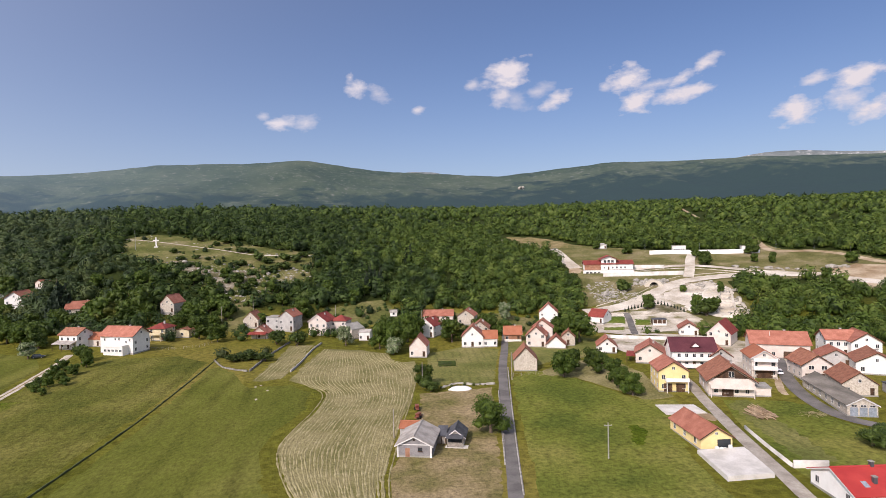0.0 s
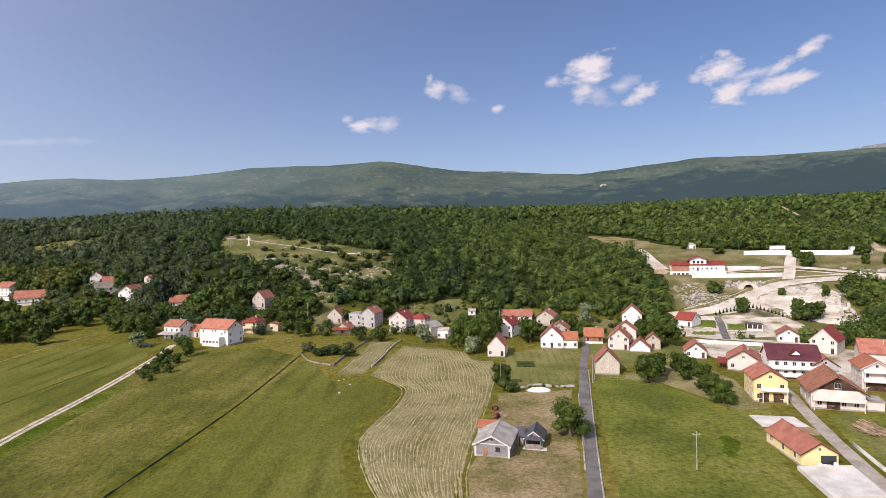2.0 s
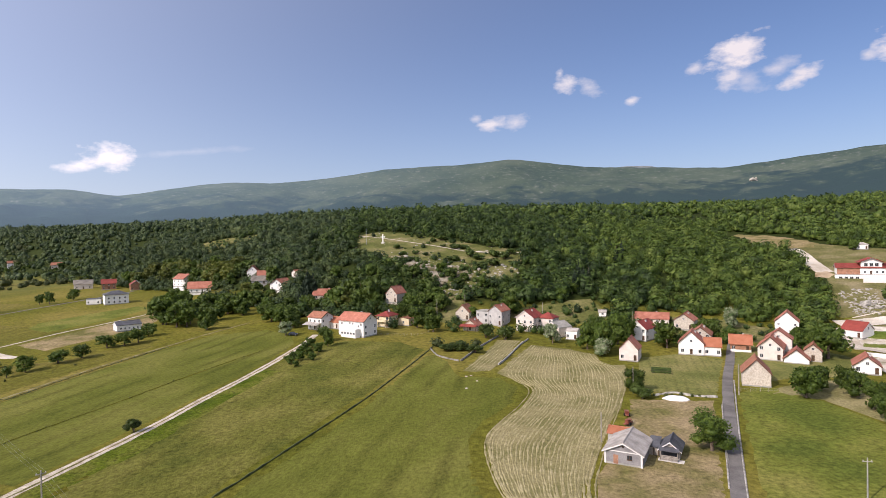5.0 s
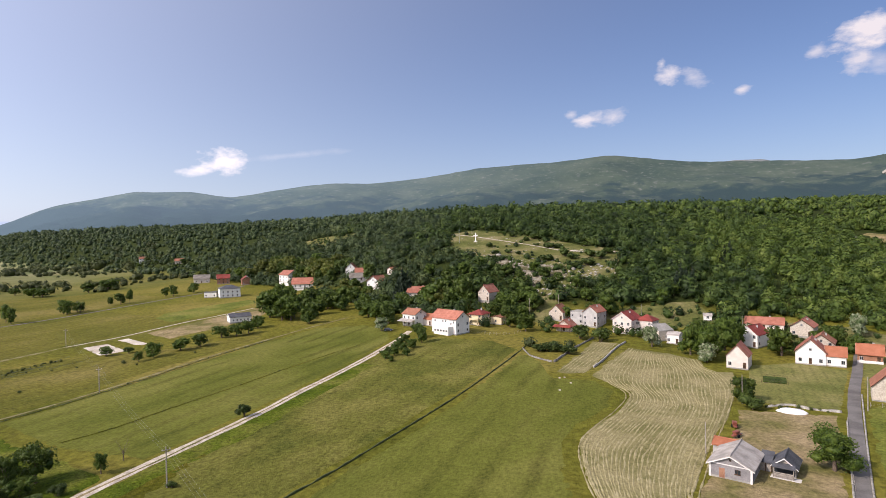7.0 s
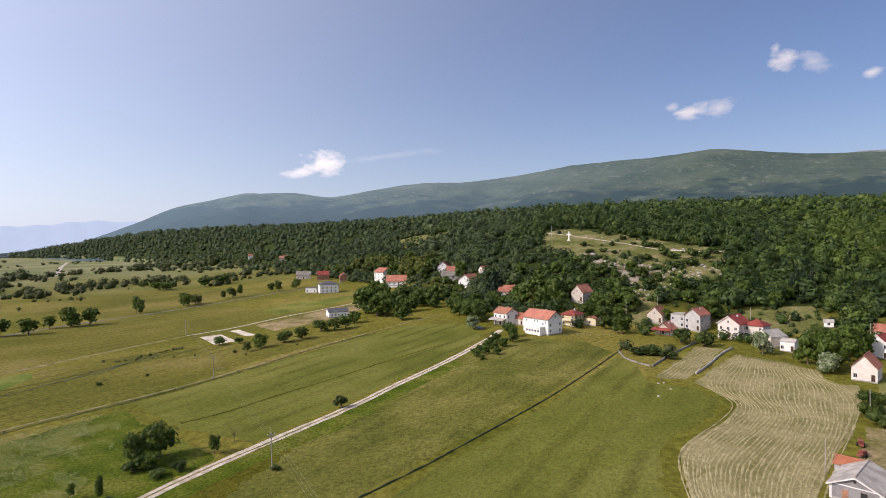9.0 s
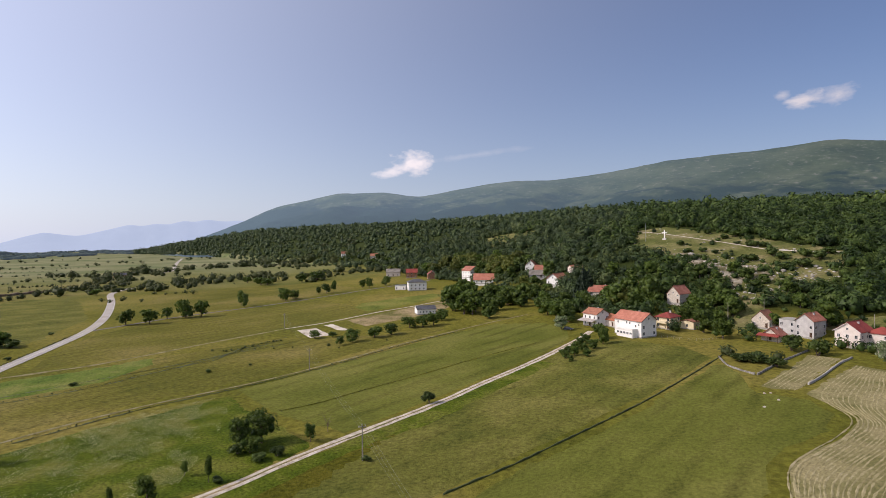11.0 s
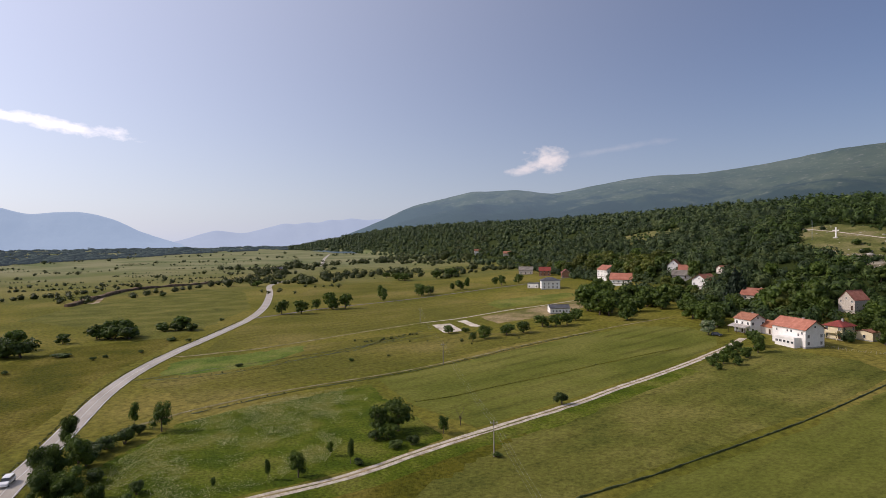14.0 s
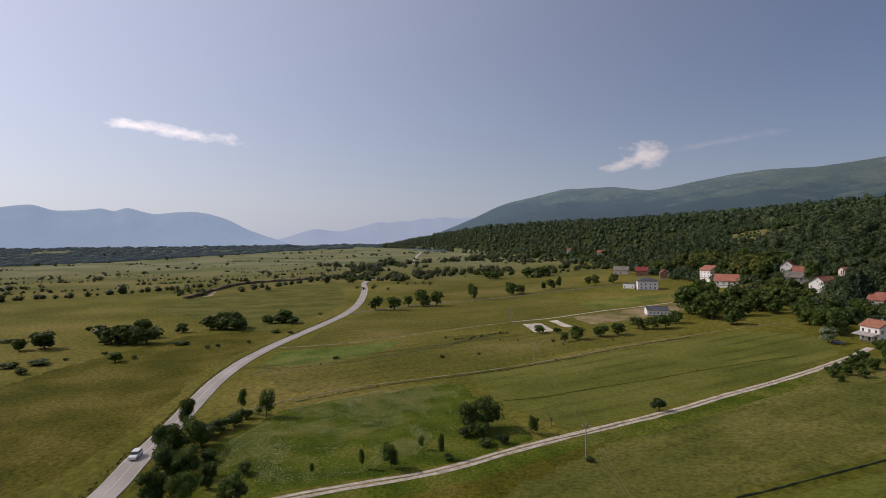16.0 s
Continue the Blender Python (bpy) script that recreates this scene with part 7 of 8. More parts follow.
plant("round", "roadside trees", (-133.7, -16.7, 9.6, 7.7), (-159.8, -15.6, 7.3, 4.6), (-124.3, -12.8, 6.6, 6.6), (-125.5, -16.2, 6.6, 6.6), (-113.6, -16.7, 7.0, 5.9), (-111.9, -12.1, 6.5, 6.5), (-117.6, -8.0, 5.2, 4.0), (-108.7, -3.5, 5.4, 5.9), (-141.1, -12.0, 7.5, 6.8))
plant("bush", "roadside bushes", (-148.6, -9.9, 4.0, 6.5), (-152.1, -7.4, 3.7, 6.0), (-153.8, -3.9, 4.2, 5.3), (-159.7, -1.1, 3.2, 4.0), (-142.6, -10.8, 4.2, 5.5), (-132.6, -8.9, 3.2, 4.5))
plant("slim", "slender roadside trees", (-165.3, -1.9, 7.0, 3.3))
plant("airy", "trees by the flower meadow", (-159.3, 4.2, 7.7, 5.6))
plant("airy", "trees along the far field", (-373.9, 81.1, 10.4, 9.2), (-368.7, 92.7, 10.3, 11.1), (-384.0, 106.7, 7.9, 7.5), (-383.1, 117.3, 13.4, 11.3), (-379.4, 126.1, 12.2, 9.6), (-379.4, 117.3, 5.0, 8.3), (-409.9, 167.5, 12.1, 6.0), (-417.4, 203.7, 11.6, 8.2), (-419.6, 213.2, 7.8, 7.3), (-615.1, 109.1, 7.1, 11.0))
plant("airy", "trees in the flower meadow", (-129.6, 56.5, 9.2, 8.2), (-129.2, 51.3, 8.1, 5.9), (-114.2, 27.6, 6.2, 3.9), (-125.6, 52.0, 4.3, 5.7), (-122.2, 65.4, 4.6, 3.2))
plant("slim", "slender trees in the flower meadow", (-115.9, 22.0, 4.3, 1.8), (-122.2, 36.7, 3.4, 2.2), (-115.7, 39.2, 5.5, 2.3), (-116.9, 11.8, 2.4, 1.4))
plant("bush", "bushes in the flower meadow", (-126.7, 49.4, 2.9, 4.3), (-119.5, 51.7, 2.1, 4.1), (-119.2, 55.3, 2.8, 3.4), (-114.4, 40.4, 1.5, 2.6), (-121.6, -1.3, 3.0, 3.6))
plant("bush", "shrubs on the hilltop pasture", (-177.5, 371.5, 4.2, 6.4), (-173.2, 404.3, 4.5, 6.5), (-154.6, 401.9, 4.6, 10.0), (-135.3, 381.8, 5.0, 9.0), (-132.5, 403.9, 4.5, 7.0), (-120.1, 367.7, 6.0, 9.0), (-128.9, 354.1, 5.0, 9.0), (-104.5, 371.7, 6.0, 9.0), (-114, 394.1, 4.0, 6.0), (-150.3, 361.1, 3.0, 4.5), (-158.5, 361.7, 3.4, 5.0), (-166.1, 357.5, 3.6, 5.0), (-129.3, 383.5, 4.0, 7.0), (-113, 362.7, 5.0, 8.0), (-96, 369.8, 6.0, 9.0), (-101.1, 353.6, 6.0, 9.0), (-158.8, 394.8, 4.0, 7.0), (-185.1, 411.1, 3.0, 5.0), (-105.5, 348, 5.0, 8.0), (-146.5, 384.9, 2.4, 4.5), (-95.6, 381, 5.0, 8.0))
plant("round", "trees on the old village's slope", (-142.3, 320.6, 8.7, 10.1), (-129.4, 312.9, 8.7, 8.5), (-116.5, 297.1, 7.6, 8.8), (-129.4, 306.4, 6.6, 7.7), (-150.5, 326.2, 5.7, 5.2), (-110.2, 313.1, 7.0, 7.8), (-96, 315.4, 7.1, 6.4), (-82.1, 314.3, 5.7, 6.0), (-74.7, 330.1, 5.7, 5.9), (-64.5, 314, 9.5, 9.1), (-49.2, 309.6, 8.1, 8.1), (-45.3, 320.4, 6.4, 7.4), (-162.4, 315.2, 7.2, 7.2), (-171.4, 318.9, 9.4, 8.9), (-177, 308.4, 9.1, 10.1), (-196.7, 320.3, 8.9, 9.2), (-179.9, 301.3, 7.1, 8.1), (-164.9, 332, 7.5, 7.3), (-86.6, 301.3, 8.2, 8.2), (-109.6, 323.4, 5.7, 6.5), (-118.7, 325.4, 7.7, 8.1), (-128.6, 332.7, 6.6, 6.9), (-121.8, 290.9, 9.0, 8.8), (-125.7, 285, 5.8, 5.2), (-116, 289.1, 8.2, 9.7))
plant("conifer", "row of young conifers below the terraces", (94.3, 294.8, 2.3, 1.3), (96.5, 296.2, 3.0, 1.3), (98.5, 297, 2.6, 1.3), (100.4, 297.7, 3.2, 1.3), (102.4, 298.4, 2.6, 1.3), (104.4, 299.1, 3.1, 1.3), (106.3, 299.5, 2.8, 1.3), (112.6, 302.1, 2.4, 1.3), (114.2, 301.7, 2.9, 1.3), (115.3, 300, 2.9, 1.3), (116.5, 298.7, 2.9, 1.3), (117.5, 297, 2.7, 1.3), (118.5, 295, 2.4, 1.3), (119.5, 293.2, 2.8, 1.3), (120.3, 291.2, 2.3, 1.3), (121.3, 289.6, 2.9, 1.3), (122.1, 287.6, 2.8, 1.3))
plant("round", "young trees on the building site", (135.9, 417.8, 8.0, 8.0), (160.6, 440.9, 8.0, 8.0), (171, 447, 9.0, 8.0), (179.8, 402.7, 8.0, 6.0), (174.3, 377.7, 8.0, 9.0), (212.4, 388.9, 8.0, 10.0), (209.7, 409.4, 9.0, 9.0), (210.9, 362.1, 7.0, 5.0), (201.5, 366.4, 6.0, 5.0), (119.6, 442.2, 7.0, 4.0), (104.9, 329.4, 7.5, 8.0), (134.7, 318.2, 5.0, 4.5), (128.5, 288.1, 9.0, 6.0), (131.7, 282, 9.0, 12.0), (107.6, 296.7, 8.0, 7.0), (153.2, 312.5, 7.0, 3.5))
plant("conifer", "dark pines in the wood", (-44.6, 324.8, 13, 7), (-43.1, 330.9, 15, 7.5), (-40.1, 329, 14, 7), (-37.5, 331.2, 13, 7), (-25.2, 379.4, 13, 7), (-22.2, 386.1, 14, 7))
plant("round", "trees hiding the far houses", (-773.7, 493.1, 6.5, 7.5), (-768.6, 502.9, 7.5, 8.6), (-768.8, 497.0, 5.0, 5.8), (-821.5, 502.2, 6.5, 7.5), (-816.6, 512.0, 7.5, 8.6), (-816.7, 506.2, 5.0, 5.8), (-686.0, 467.9, 6.5, 7.5), (-680.6, 477.6, 7.5, 8.6), (-681.0, 471.7, 5.0, 5.8), (-636.3, 459.8, 6.5, 7.5), (-630.6, 469.3, 7.5, 8.6), (-631.1, 463.5, 5.0, 5.8))
plant("bush", "dense bushes in the western meadow", (-302.5, -63.5, 9.8, 12.3), (-298.9, -56.9, 9.6, 12.1), (-295.1, -49.7, 9.5, 11.9), (-292.1, -44.4, 9.4, 11.7), (-327.1, -19.5, 8.3, 11.4), (-323.4, -12.8, 8.2, 11.2), (-319.1, -5.0, 8.1, 11.1), (-339.8, 10.3, 5.4, 8.4), (-336.0, 17.0, 5.3, 8.4), (-332.2, 23.6, 5.3, 8.3))
plant("bare", "bare tree by the dirt track", (-125.2, 71.9, 4.5, 2.5))


def grove(group, poly, many, low, high, kinds=("round", "round", "bush"), seed=1):
    """Trees standing close together inside an outline."""
    r = np.random.default_rng(seed)
    xs, ys = zip(*poly)
    made = 0
    while made < many:
        x, y = r.uniform(min(xs), max(xs)), r.uniform(min(ys), max(ys))
        if not inside(x, y, poly) or any(math.hypot(x - fx, y - fy) < fr + 1 for fx, fy, fr in FOOTPRINTS):
            continue
        kind = kinds[made % len(kinds)]
        h = r.uniform(low, high) * (0.5 if kind == "bush" else 1)
        plant(kind, group, (x, y, h, h * r.uniform(0.85, 1.15)))
        made += 1


grove("grove below the hamlet", [(-280, 250), (-318, 286), (-326, 308), (-298, 301), (-284, 322), (-255, 312), (-242, 303), (-233, 273), (-237, 260), (-222, 230), (-233, 222)], 46, 7.5, 11.5, seed=2)
grove("grove beside the brown-roofed house", [(-231, 285), (-226, 288), (-215, 293), (-193, 272), (-178, 253), (-169, 236), (-190, 248), (-196, 246)], 22, 6, 9.5, seed=3)
grove("tall trees behind the hamlet", [(-460, 384), (-420, 382), (-398, 379), (-343, 361), (-314, 350), (-318, 364), (-350, 376), (-400, 394), (-440, 402)], 26, 11, 16, ("warm", "warm", "round"), seed=4)
grove("trees round the old stone barn", [(-150, 268), (-128, 266), (-112, 262), (-104, 276), (-126, 290), (-152, 282)], 12, 6, 10, seed=5)
grove("trees among the hamlet houses", [(-477, 411.9), (-448.2, 417.7), (-411.4, 413.9), (-338.1, 385.9), (-288.7, 356.6), (-289.9, 347.3), (-338.5, 367.7), (-398.4, 393.1), (-418.7, 390)], 24, 9, 14, ("warm", "round"), seed=7)
grove("trees beyond the new white house", [(-635.3, 449.9), (-556.3, 428.9), (-507.9, 422.3), (-436.7, 391.5), (-447, 385.7), (-511.7, 409.5), (-525.8, 397.6), (-599.2, 420.2)], 16, 7, 11, ("warm", "round", "bush"), seed=8)
grove("trees below the brown-roofed house", [(-293.1, 337.5), (-249.1, 316.7), (-210.1, 292.6), (-186.5, 267.8), (-208.8, 276.2), (-240.6, 296.6), (-281.2, 320.3)], 16, 6, 10, ("warm", "round", "bush"), seed=9)
grove("trees round the old stone houses", [(-190.5, 288.4), (-177.6, 289.9), (-163.2, 284.5), (-163.5, 295), (-152.9, 292.1), (-149.1, 281.4), (-170.8, 278.7)], 12, 7, 12, ("round", "warm"), seed=10)
grove("trees between the village houses", [(-16, 262), (20, 262), (60, 252), (64, 268), (30, 276), (-12, 272)], 12, 6, 10, seed=6)



# ---- woods, hedges, rocks and flowers: what nobody could count ----
def ico_arrays(sub):
    bm = bmesh.new()
    bmesh.ops.create_icosphere(bm, subdivisions=sub, radius=1.0)
    v = np.array([q.co for q in bm.verts])
    bm.verts.index_update()
    f = np.array([[q.index for q in p.verts] for p in bm.faces])
    bm.free()
    return v, f


def clump_kinds(sub, leaves, n, seed, leaf=0.34, jitter=0.2, core=0.78, flat=0.82):
    """Crowns of radius 1: an uneven core with loose leaf sprays round it."""
    out = []
    for i in range(n):
        r = np.random.default_rng(seed + i)
        v, f = ico_arrays(sub)
        v = v * (1 - jitter * 0.6 + r.normal(size=(len(v), 1)) * jitter) * core
        v[:, 2] = np.where(v[:, 2] < -0.55, -0.55, v[:, 2])
        d = r.normal(size=(leaves, 3))
        d /= np.linalg.norm(d, axis=1)[:, None]
        d[:, 2] = np.where(d[:, 2] < -0.3, -d[:, 2], d[:, 2])
        c = d * r.uniform(0.72, 1.1, (leaves, 1))
        t = r.normal(size=(leaves, 3, 3)) * leaf
        t -= flat * (t * d[:, None, :]).sum(-1, keepdims=True) * d[:, None, :]
        lv = (c[:, None, :] + t).reshape(-1, 3)
        out.append((np.vstack([v, lv]), np.vstack([f, np.arange(3 * leaves).reshape(-1, 3) + len(v)])))
    return out


def scatter(name, label, category, kinds, x, y, wide, tall, mat, sink=0.0, lift=0.55, r=None, kind="stuff", smooth=True):
    """One joined mesh of many clumps standing on the ground."""
    r = r or np.random.default_rng(3)
    n = len(x)
    pick, turn, z = r.integers(len(kinds), size=n), r.uniform(0, 6.28, n), ground_z(x, y)
    allv, allf, base = [], [], 0
    for k, (v, f) in enumerate(kinds):
        m = np.where(pick == k)[0]
        if not len(m):
            continue
        c, s = np.cos(turn[m])[:, None], np.sin(turn[m])[:, None]
        px = (v[None, :, 0] * c - v[None, :, 1] * s) * wide[m][:, None] + x[m][:, None]
        py = (v[None, :, 0] * s + v[None, :, 1] * c) * wide[m][:, None] + y[m][:, None]
        pz = (v[None, :, 2] + lift) * tall[m][:, None] + z[m][:, None] - sink
        allv.append(np.stack([px, py, pz], -1).reshape(-1, 3))
        allf.append((f[None] + (np.arange(len(m)) * len(v))[:, None, None] + base).reshape(-1, 3))
        base += len(m) * len(v)
    me = fast_mesh(name, np.vstack(allv), np.vstack(allf))
    if smooth:
        me.polygons.foreach_set("use_smooth", np.ones(len(me.polygons), bool))
    return tagged(link_part(name, me, mat), label, category, kind=kind)


CLEARINGS = [
    [(-231, 413), (-213, 424), (-189, 417), (-157, 410), (-126, 399), (-88, 391), (-84, 363), (-102, 353), (-132, 360), (-158, 355), (-177, 350), (-201, 362), (-222, 384)],
    [(-174, 354), (-158, 356), (-131, 359), (-102, 354), (-85, 362), (-80, 340), (-93, 322), (-103, 300), (-118, 303), (-141, 323), (-163, 338)],
    [(-121, 304), (-103, 302), (-92, 282), (-60, 303), (-35, 316), (-20, 293), (-38, 280), (-70, 282), (-105, 267), (-124, 286), (-132, 301)],
    [(62, 244), (58, 290), (28, 300), (-4, 300), (-10, 268), (40, 262)],
    [(72, 292), (92, 320), (94, 352), (84, 384), (82, 450), (100, 470), (130, 445), (160, 425), (222, 398), (240, 440), (236, 395), (262, 375), (270, 310), (236, 280), (216, 284), (206, 318), (180, 332), (166, 330), (163, 312), (150, 268), (120, 250), (84, 256)],
    [(-228, 306), (-250, 300), (-300, 322), (-345, 336), (-400, 350), (-440, 360), (-520, 376), (-520, 386), (-440, 368), (-380, 360), (-300, 338), (-250, 326)],
    [(282, 683), (292, 677), (260, 551), (249, 549)],
    [(-474, 489), (-447, 491), (-407, 481), (-382, 475), (-365, 449), (-381, 444), (-399, 438), (-424, 445)],
    [(36, 520), (44, 498), (60, 450), (102, 448), (112, 470), (92, 510), (60, 516)],
    [(88, 374), (92, 371), (148, 346), (127, 336), (111, 322), (96, 312), (74, 298), (73, 304), (76, 314), (81, 346), (84, 365)],
    [(63, 252), (66, 292), (74, 299), (96, 299), (96, 256), (84, 250)],
]


def in_clearing(x, y):
    hit = np.zeros(x.shape, bool)
    for c in CLEARINGS:
        hit |= inside(x, y, c)
    for fx, fy, fr in FOOTPRINTS:
        hit |= np.hypot(x - fx, y - fy) < fr
    return hit


def forest():
    r = np.random.default_rng(21)
    near, mid = clump_kinds(1, 105, 8, 100, 0.17, 0.15, 0.6, 0.78), clump_kinds(1, 22, 8, 200, 0.26, 0.12, 0.72, 0.8)
    for name, kinds, lo, hi, many, size, cut in (("woodland", near, -18, 270, 9000, 2.8, 760), ("woodland_far", mid, -18, 800, 13000, 3.1, 9999)):
        az = r.uniform(-50, 77, many * 5)
        foot = np.interp(az, DEG, HILL_FOOT)
        u = r.uniform(0, 1, many * 5)
        d = foot + lo + (hi - lo) * u
        keep = r.uniform(0, 1, many * 5) < np.minimum(1.0, d / 520 if name == "woodland" else np.sqrt(d / 1600)) 
        keep &= (d < cut) if name == "woodland" else (d > np.minimum(foot + 230, 740))
        x, y = -np.sin(np.radians(az)) * d, np.cos(np.radians(az)) * d
        keep &= ~in_clearing(x, y)
        if name == "woodland":
            keep &= ~((d < foot + 10) & (az > -14) & (az < 26) & (r.uniform(0, 1, len(d)) < 0.8))
            keep &= ~((az > 12) & (az < 32) & (d < foot + 120) & (r.uniform(0, 1, len(d)) < 0.45))
        x, y, d = x[keep][:many], y[keep][:many], d[keep][:many]
        s = size * np.clip(r.lognormal(0, 0.42, len(x)), 0.42, 1.9) * (1 + np.clip((d - 800) / 2200, 0, 1.0))
        tall = s * r.uniform(0.75, 1.3, len(x))
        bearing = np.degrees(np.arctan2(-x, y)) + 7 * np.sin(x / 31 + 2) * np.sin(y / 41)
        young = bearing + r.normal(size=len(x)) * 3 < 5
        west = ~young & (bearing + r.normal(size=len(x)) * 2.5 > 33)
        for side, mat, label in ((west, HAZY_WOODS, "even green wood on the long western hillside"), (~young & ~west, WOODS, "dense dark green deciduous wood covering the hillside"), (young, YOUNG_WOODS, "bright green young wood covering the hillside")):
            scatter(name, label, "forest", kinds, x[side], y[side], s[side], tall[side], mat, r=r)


forest()


def along(points, step, r, jitter):
    p = spline(points, step)
    return p + r.normal(size=p.shape) * jitter


def hedges():
    r = np.random.default_rng(33)
    kinds = clump_kinds(1, 40, 5, 300, 0.34, 0.25)
    near = clump_kinds(2, 60, 5, 320, 0.2, 0.16, 0.7, 0.6)
    low = clump_kinds(1, 8, 4, 330, 0.3, 0.2)

    def row(label, pts, step, jitter, size, use=near):
        p = along(pts, step, r, jitter)
        s = size * r.lognormal(0, 0.3, len(p))
        scatter("hedge", label, "hedge", use, p[:, 0], p[:, 1], s, s * r.uniform(0.7, 1.1, len(p)), HEDGE, r=r)

    row("row of dark bushes along the far end of the meadow", [(-520, -230), (-540, -187), (-550, -174), (-554, -146), (-560, -132), (-572, -120), (-579, -101), (-591, -82), (-606, -63), (-625, -51), (-630, -35)], 6.5, 2.5, 2.9)
    row("scrub along a low eroded bank", [(-560, -10), (-600, 20), (-640, 60), (-700, 110)], 6, 3, 2.8)
    row("trees along the highway's far bend", [(-640, 150), (-690, 190), (-740, 250), (-720, 300), (-690, 350)], 6, 9, 4.0)
    row("trees hiding the highway beyond its bend", [(-632, 145), (-660, 128), (-700, 140), (-760, 160), (-830, 190)], 4, 5, 3.4)
    row("hedge below the hamlet", [(-560, 300), (-600, 350), (-610, 400), (-570, 440)], 6, 5, 3.6)
    row("belt of trees below the far hamlet", [(-618, 157), (-655, 209), (-676, 234), (-703, 280), (-739, 356)], 6, 6, 3.4)
    row("trees between the hamlet's fields", [(-637, 291), (-648, 360), (-669, 407), (-606, 409)], 6, 6, 3.6)
    row("trees along the plain's edge", [(-630, 96), (-760, 130), (-903, 174), (-1056, 119)], 9, 8, 3.2)
    row("trees round the distant houses", [(-883, 282), (-985, 251), (-1105, 447), (-960, 470), (-826, 502), (-778, 503)], 7, 14, 4.2)
    row("trees at the foot of the far hill", [(-1398, 623), (-1250, 560), (-1150, 520), (-1000, 540), (-900, 560)], 7, 20, 5.0)
    row("trees round the distant farm", [(-800, 150), (-900, 190), (-1000, 230), (-1100, 260)], 9, 10, 4.5)
    row("dark weeds along the highway's verge", [(-95, -37.5), (-119.7, -30.2), (-137.7, -27.0), (-153.0, -23.6), (-178.8, -19.0), (-206.6, -13.8), (-236.1, -5.0), (-267.5, 8.0), (-292.0, 20.5), (-318.2, 34.0), (-357, 53)], 0.8, 0.3, 0.27, low)
    row("low weeds along the weedy ditch", [(-221.7, 3.9), (-218.2, 15.1), (-218.5, 25.8), (-221.4, 41.3), (-227.2, 53.7), (-230.9, 63.8), (-236.8, 77.6), (-245.2, 95.2), (-247.0, 112.0), (-246.8, 126.4)], 1.6, 0.4, 0.22, low)
    row("thick green weeds on the field bank", [(-248.5, 91.4), (-252.2, 103.3), (-256.8, 116.5), (-255.0, 121.5)], 1.4, 0.6, 0.5)
    row("low scrub on the field bank", [(-209, 150), (-222, 128), (-240, 112), (-252, 92)], 7, 2, 0.5)
    row("low weeds along the field edge", [(-150.4, 70.8), (-148.6, 81.6), (-149.9, 97), (-151.2, 123.9), (-153.9, 150.9), (-154.3, 175.2), (-154.0, 190)], 2.2, 0.5, 0.16)
    row("low weeds along the pale path", [(-172, 12), (-181, 43.2), (-184, 70.1), (-187.9, 102.8), (-193.4, 132), (-197.2, 155), (-200.8, 187)], 2.0, 0.45, 0.18)
    row("shrubs along the stone walls", [(-84, 216), (-78, 214), (-72, 216), (-70, 224)], 3, 2.2, 1.5)
    row("weeds beside the lane's garden wall", [(-4, 176), (6, 178), (14, 179)], 2.5, 0.6, 0.6)
    # far plain: bushes in loose rows, and a dark belt of woods at its end
    az = r.uniform(60, 128, 5200)
    d = 520 * np.exp(r.uniform(0, 2.2, 5200))
    band = np.sin(d / 90 + az * 0.35) + 0.6 * np.sin(d / 37 - az * 0.8)
    keep = (band > 0.75) & (r.uniform(0, 1, 5200) < 0.62)
    az, d = np.radians(az[keep]), d[keep]
    x, y = -np.sin(az) * d, np.cos(az) * d
    ok = np.hypot(x + 700, y - 160) > 60
    x, y, d = x[ok], y[ok], d[ok]
    s = (1.5 + d / 900) * r.lognormal(0, 0.35, len(x))
    scatter("plain_bushes", "scattered bushes and hedgerows on the far plain", "bushes", kinds, x, y, s, s * 0.8, HEDGE, r=r)
    # short rows of scrub across the plain
    for k in range(46):
        q, far = radians(r.uniform(82, 112)), 640 * math.exp(r.uniform(0, 0.85))
        x0, y0, long = -math.sin(q) * far, math.cos(q) * far, r.uniform(25, 90)
        turn = q + r.uniform(-0.3, 0.3)
        p = along([(x0, y0), (x0 + math.cos(turn) * long, y0 + math.sin(turn) * long)], 5.0, r, 2.0)
        size = r.uniform(0.8, 1.6) * r.lognormal(0, 0.3, len(p))
        scatter("scrub_row", "low dark row of scrub across the far plain", "scrub", low, p[:, 0], p[:, 1], size * 1.3, size, HEDGE, r=r)
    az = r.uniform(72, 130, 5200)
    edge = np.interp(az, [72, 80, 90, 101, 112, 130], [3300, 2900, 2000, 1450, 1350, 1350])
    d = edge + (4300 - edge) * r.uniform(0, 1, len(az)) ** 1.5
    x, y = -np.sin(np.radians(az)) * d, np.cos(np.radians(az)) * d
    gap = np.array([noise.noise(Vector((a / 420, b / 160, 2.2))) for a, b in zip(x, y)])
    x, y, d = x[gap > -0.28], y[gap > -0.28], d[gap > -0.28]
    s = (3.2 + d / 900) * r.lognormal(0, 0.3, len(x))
    # this belt's material carries painted haze
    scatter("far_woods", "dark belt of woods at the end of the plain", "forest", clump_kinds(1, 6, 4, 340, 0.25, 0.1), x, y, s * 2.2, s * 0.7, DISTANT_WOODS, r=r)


hedges()


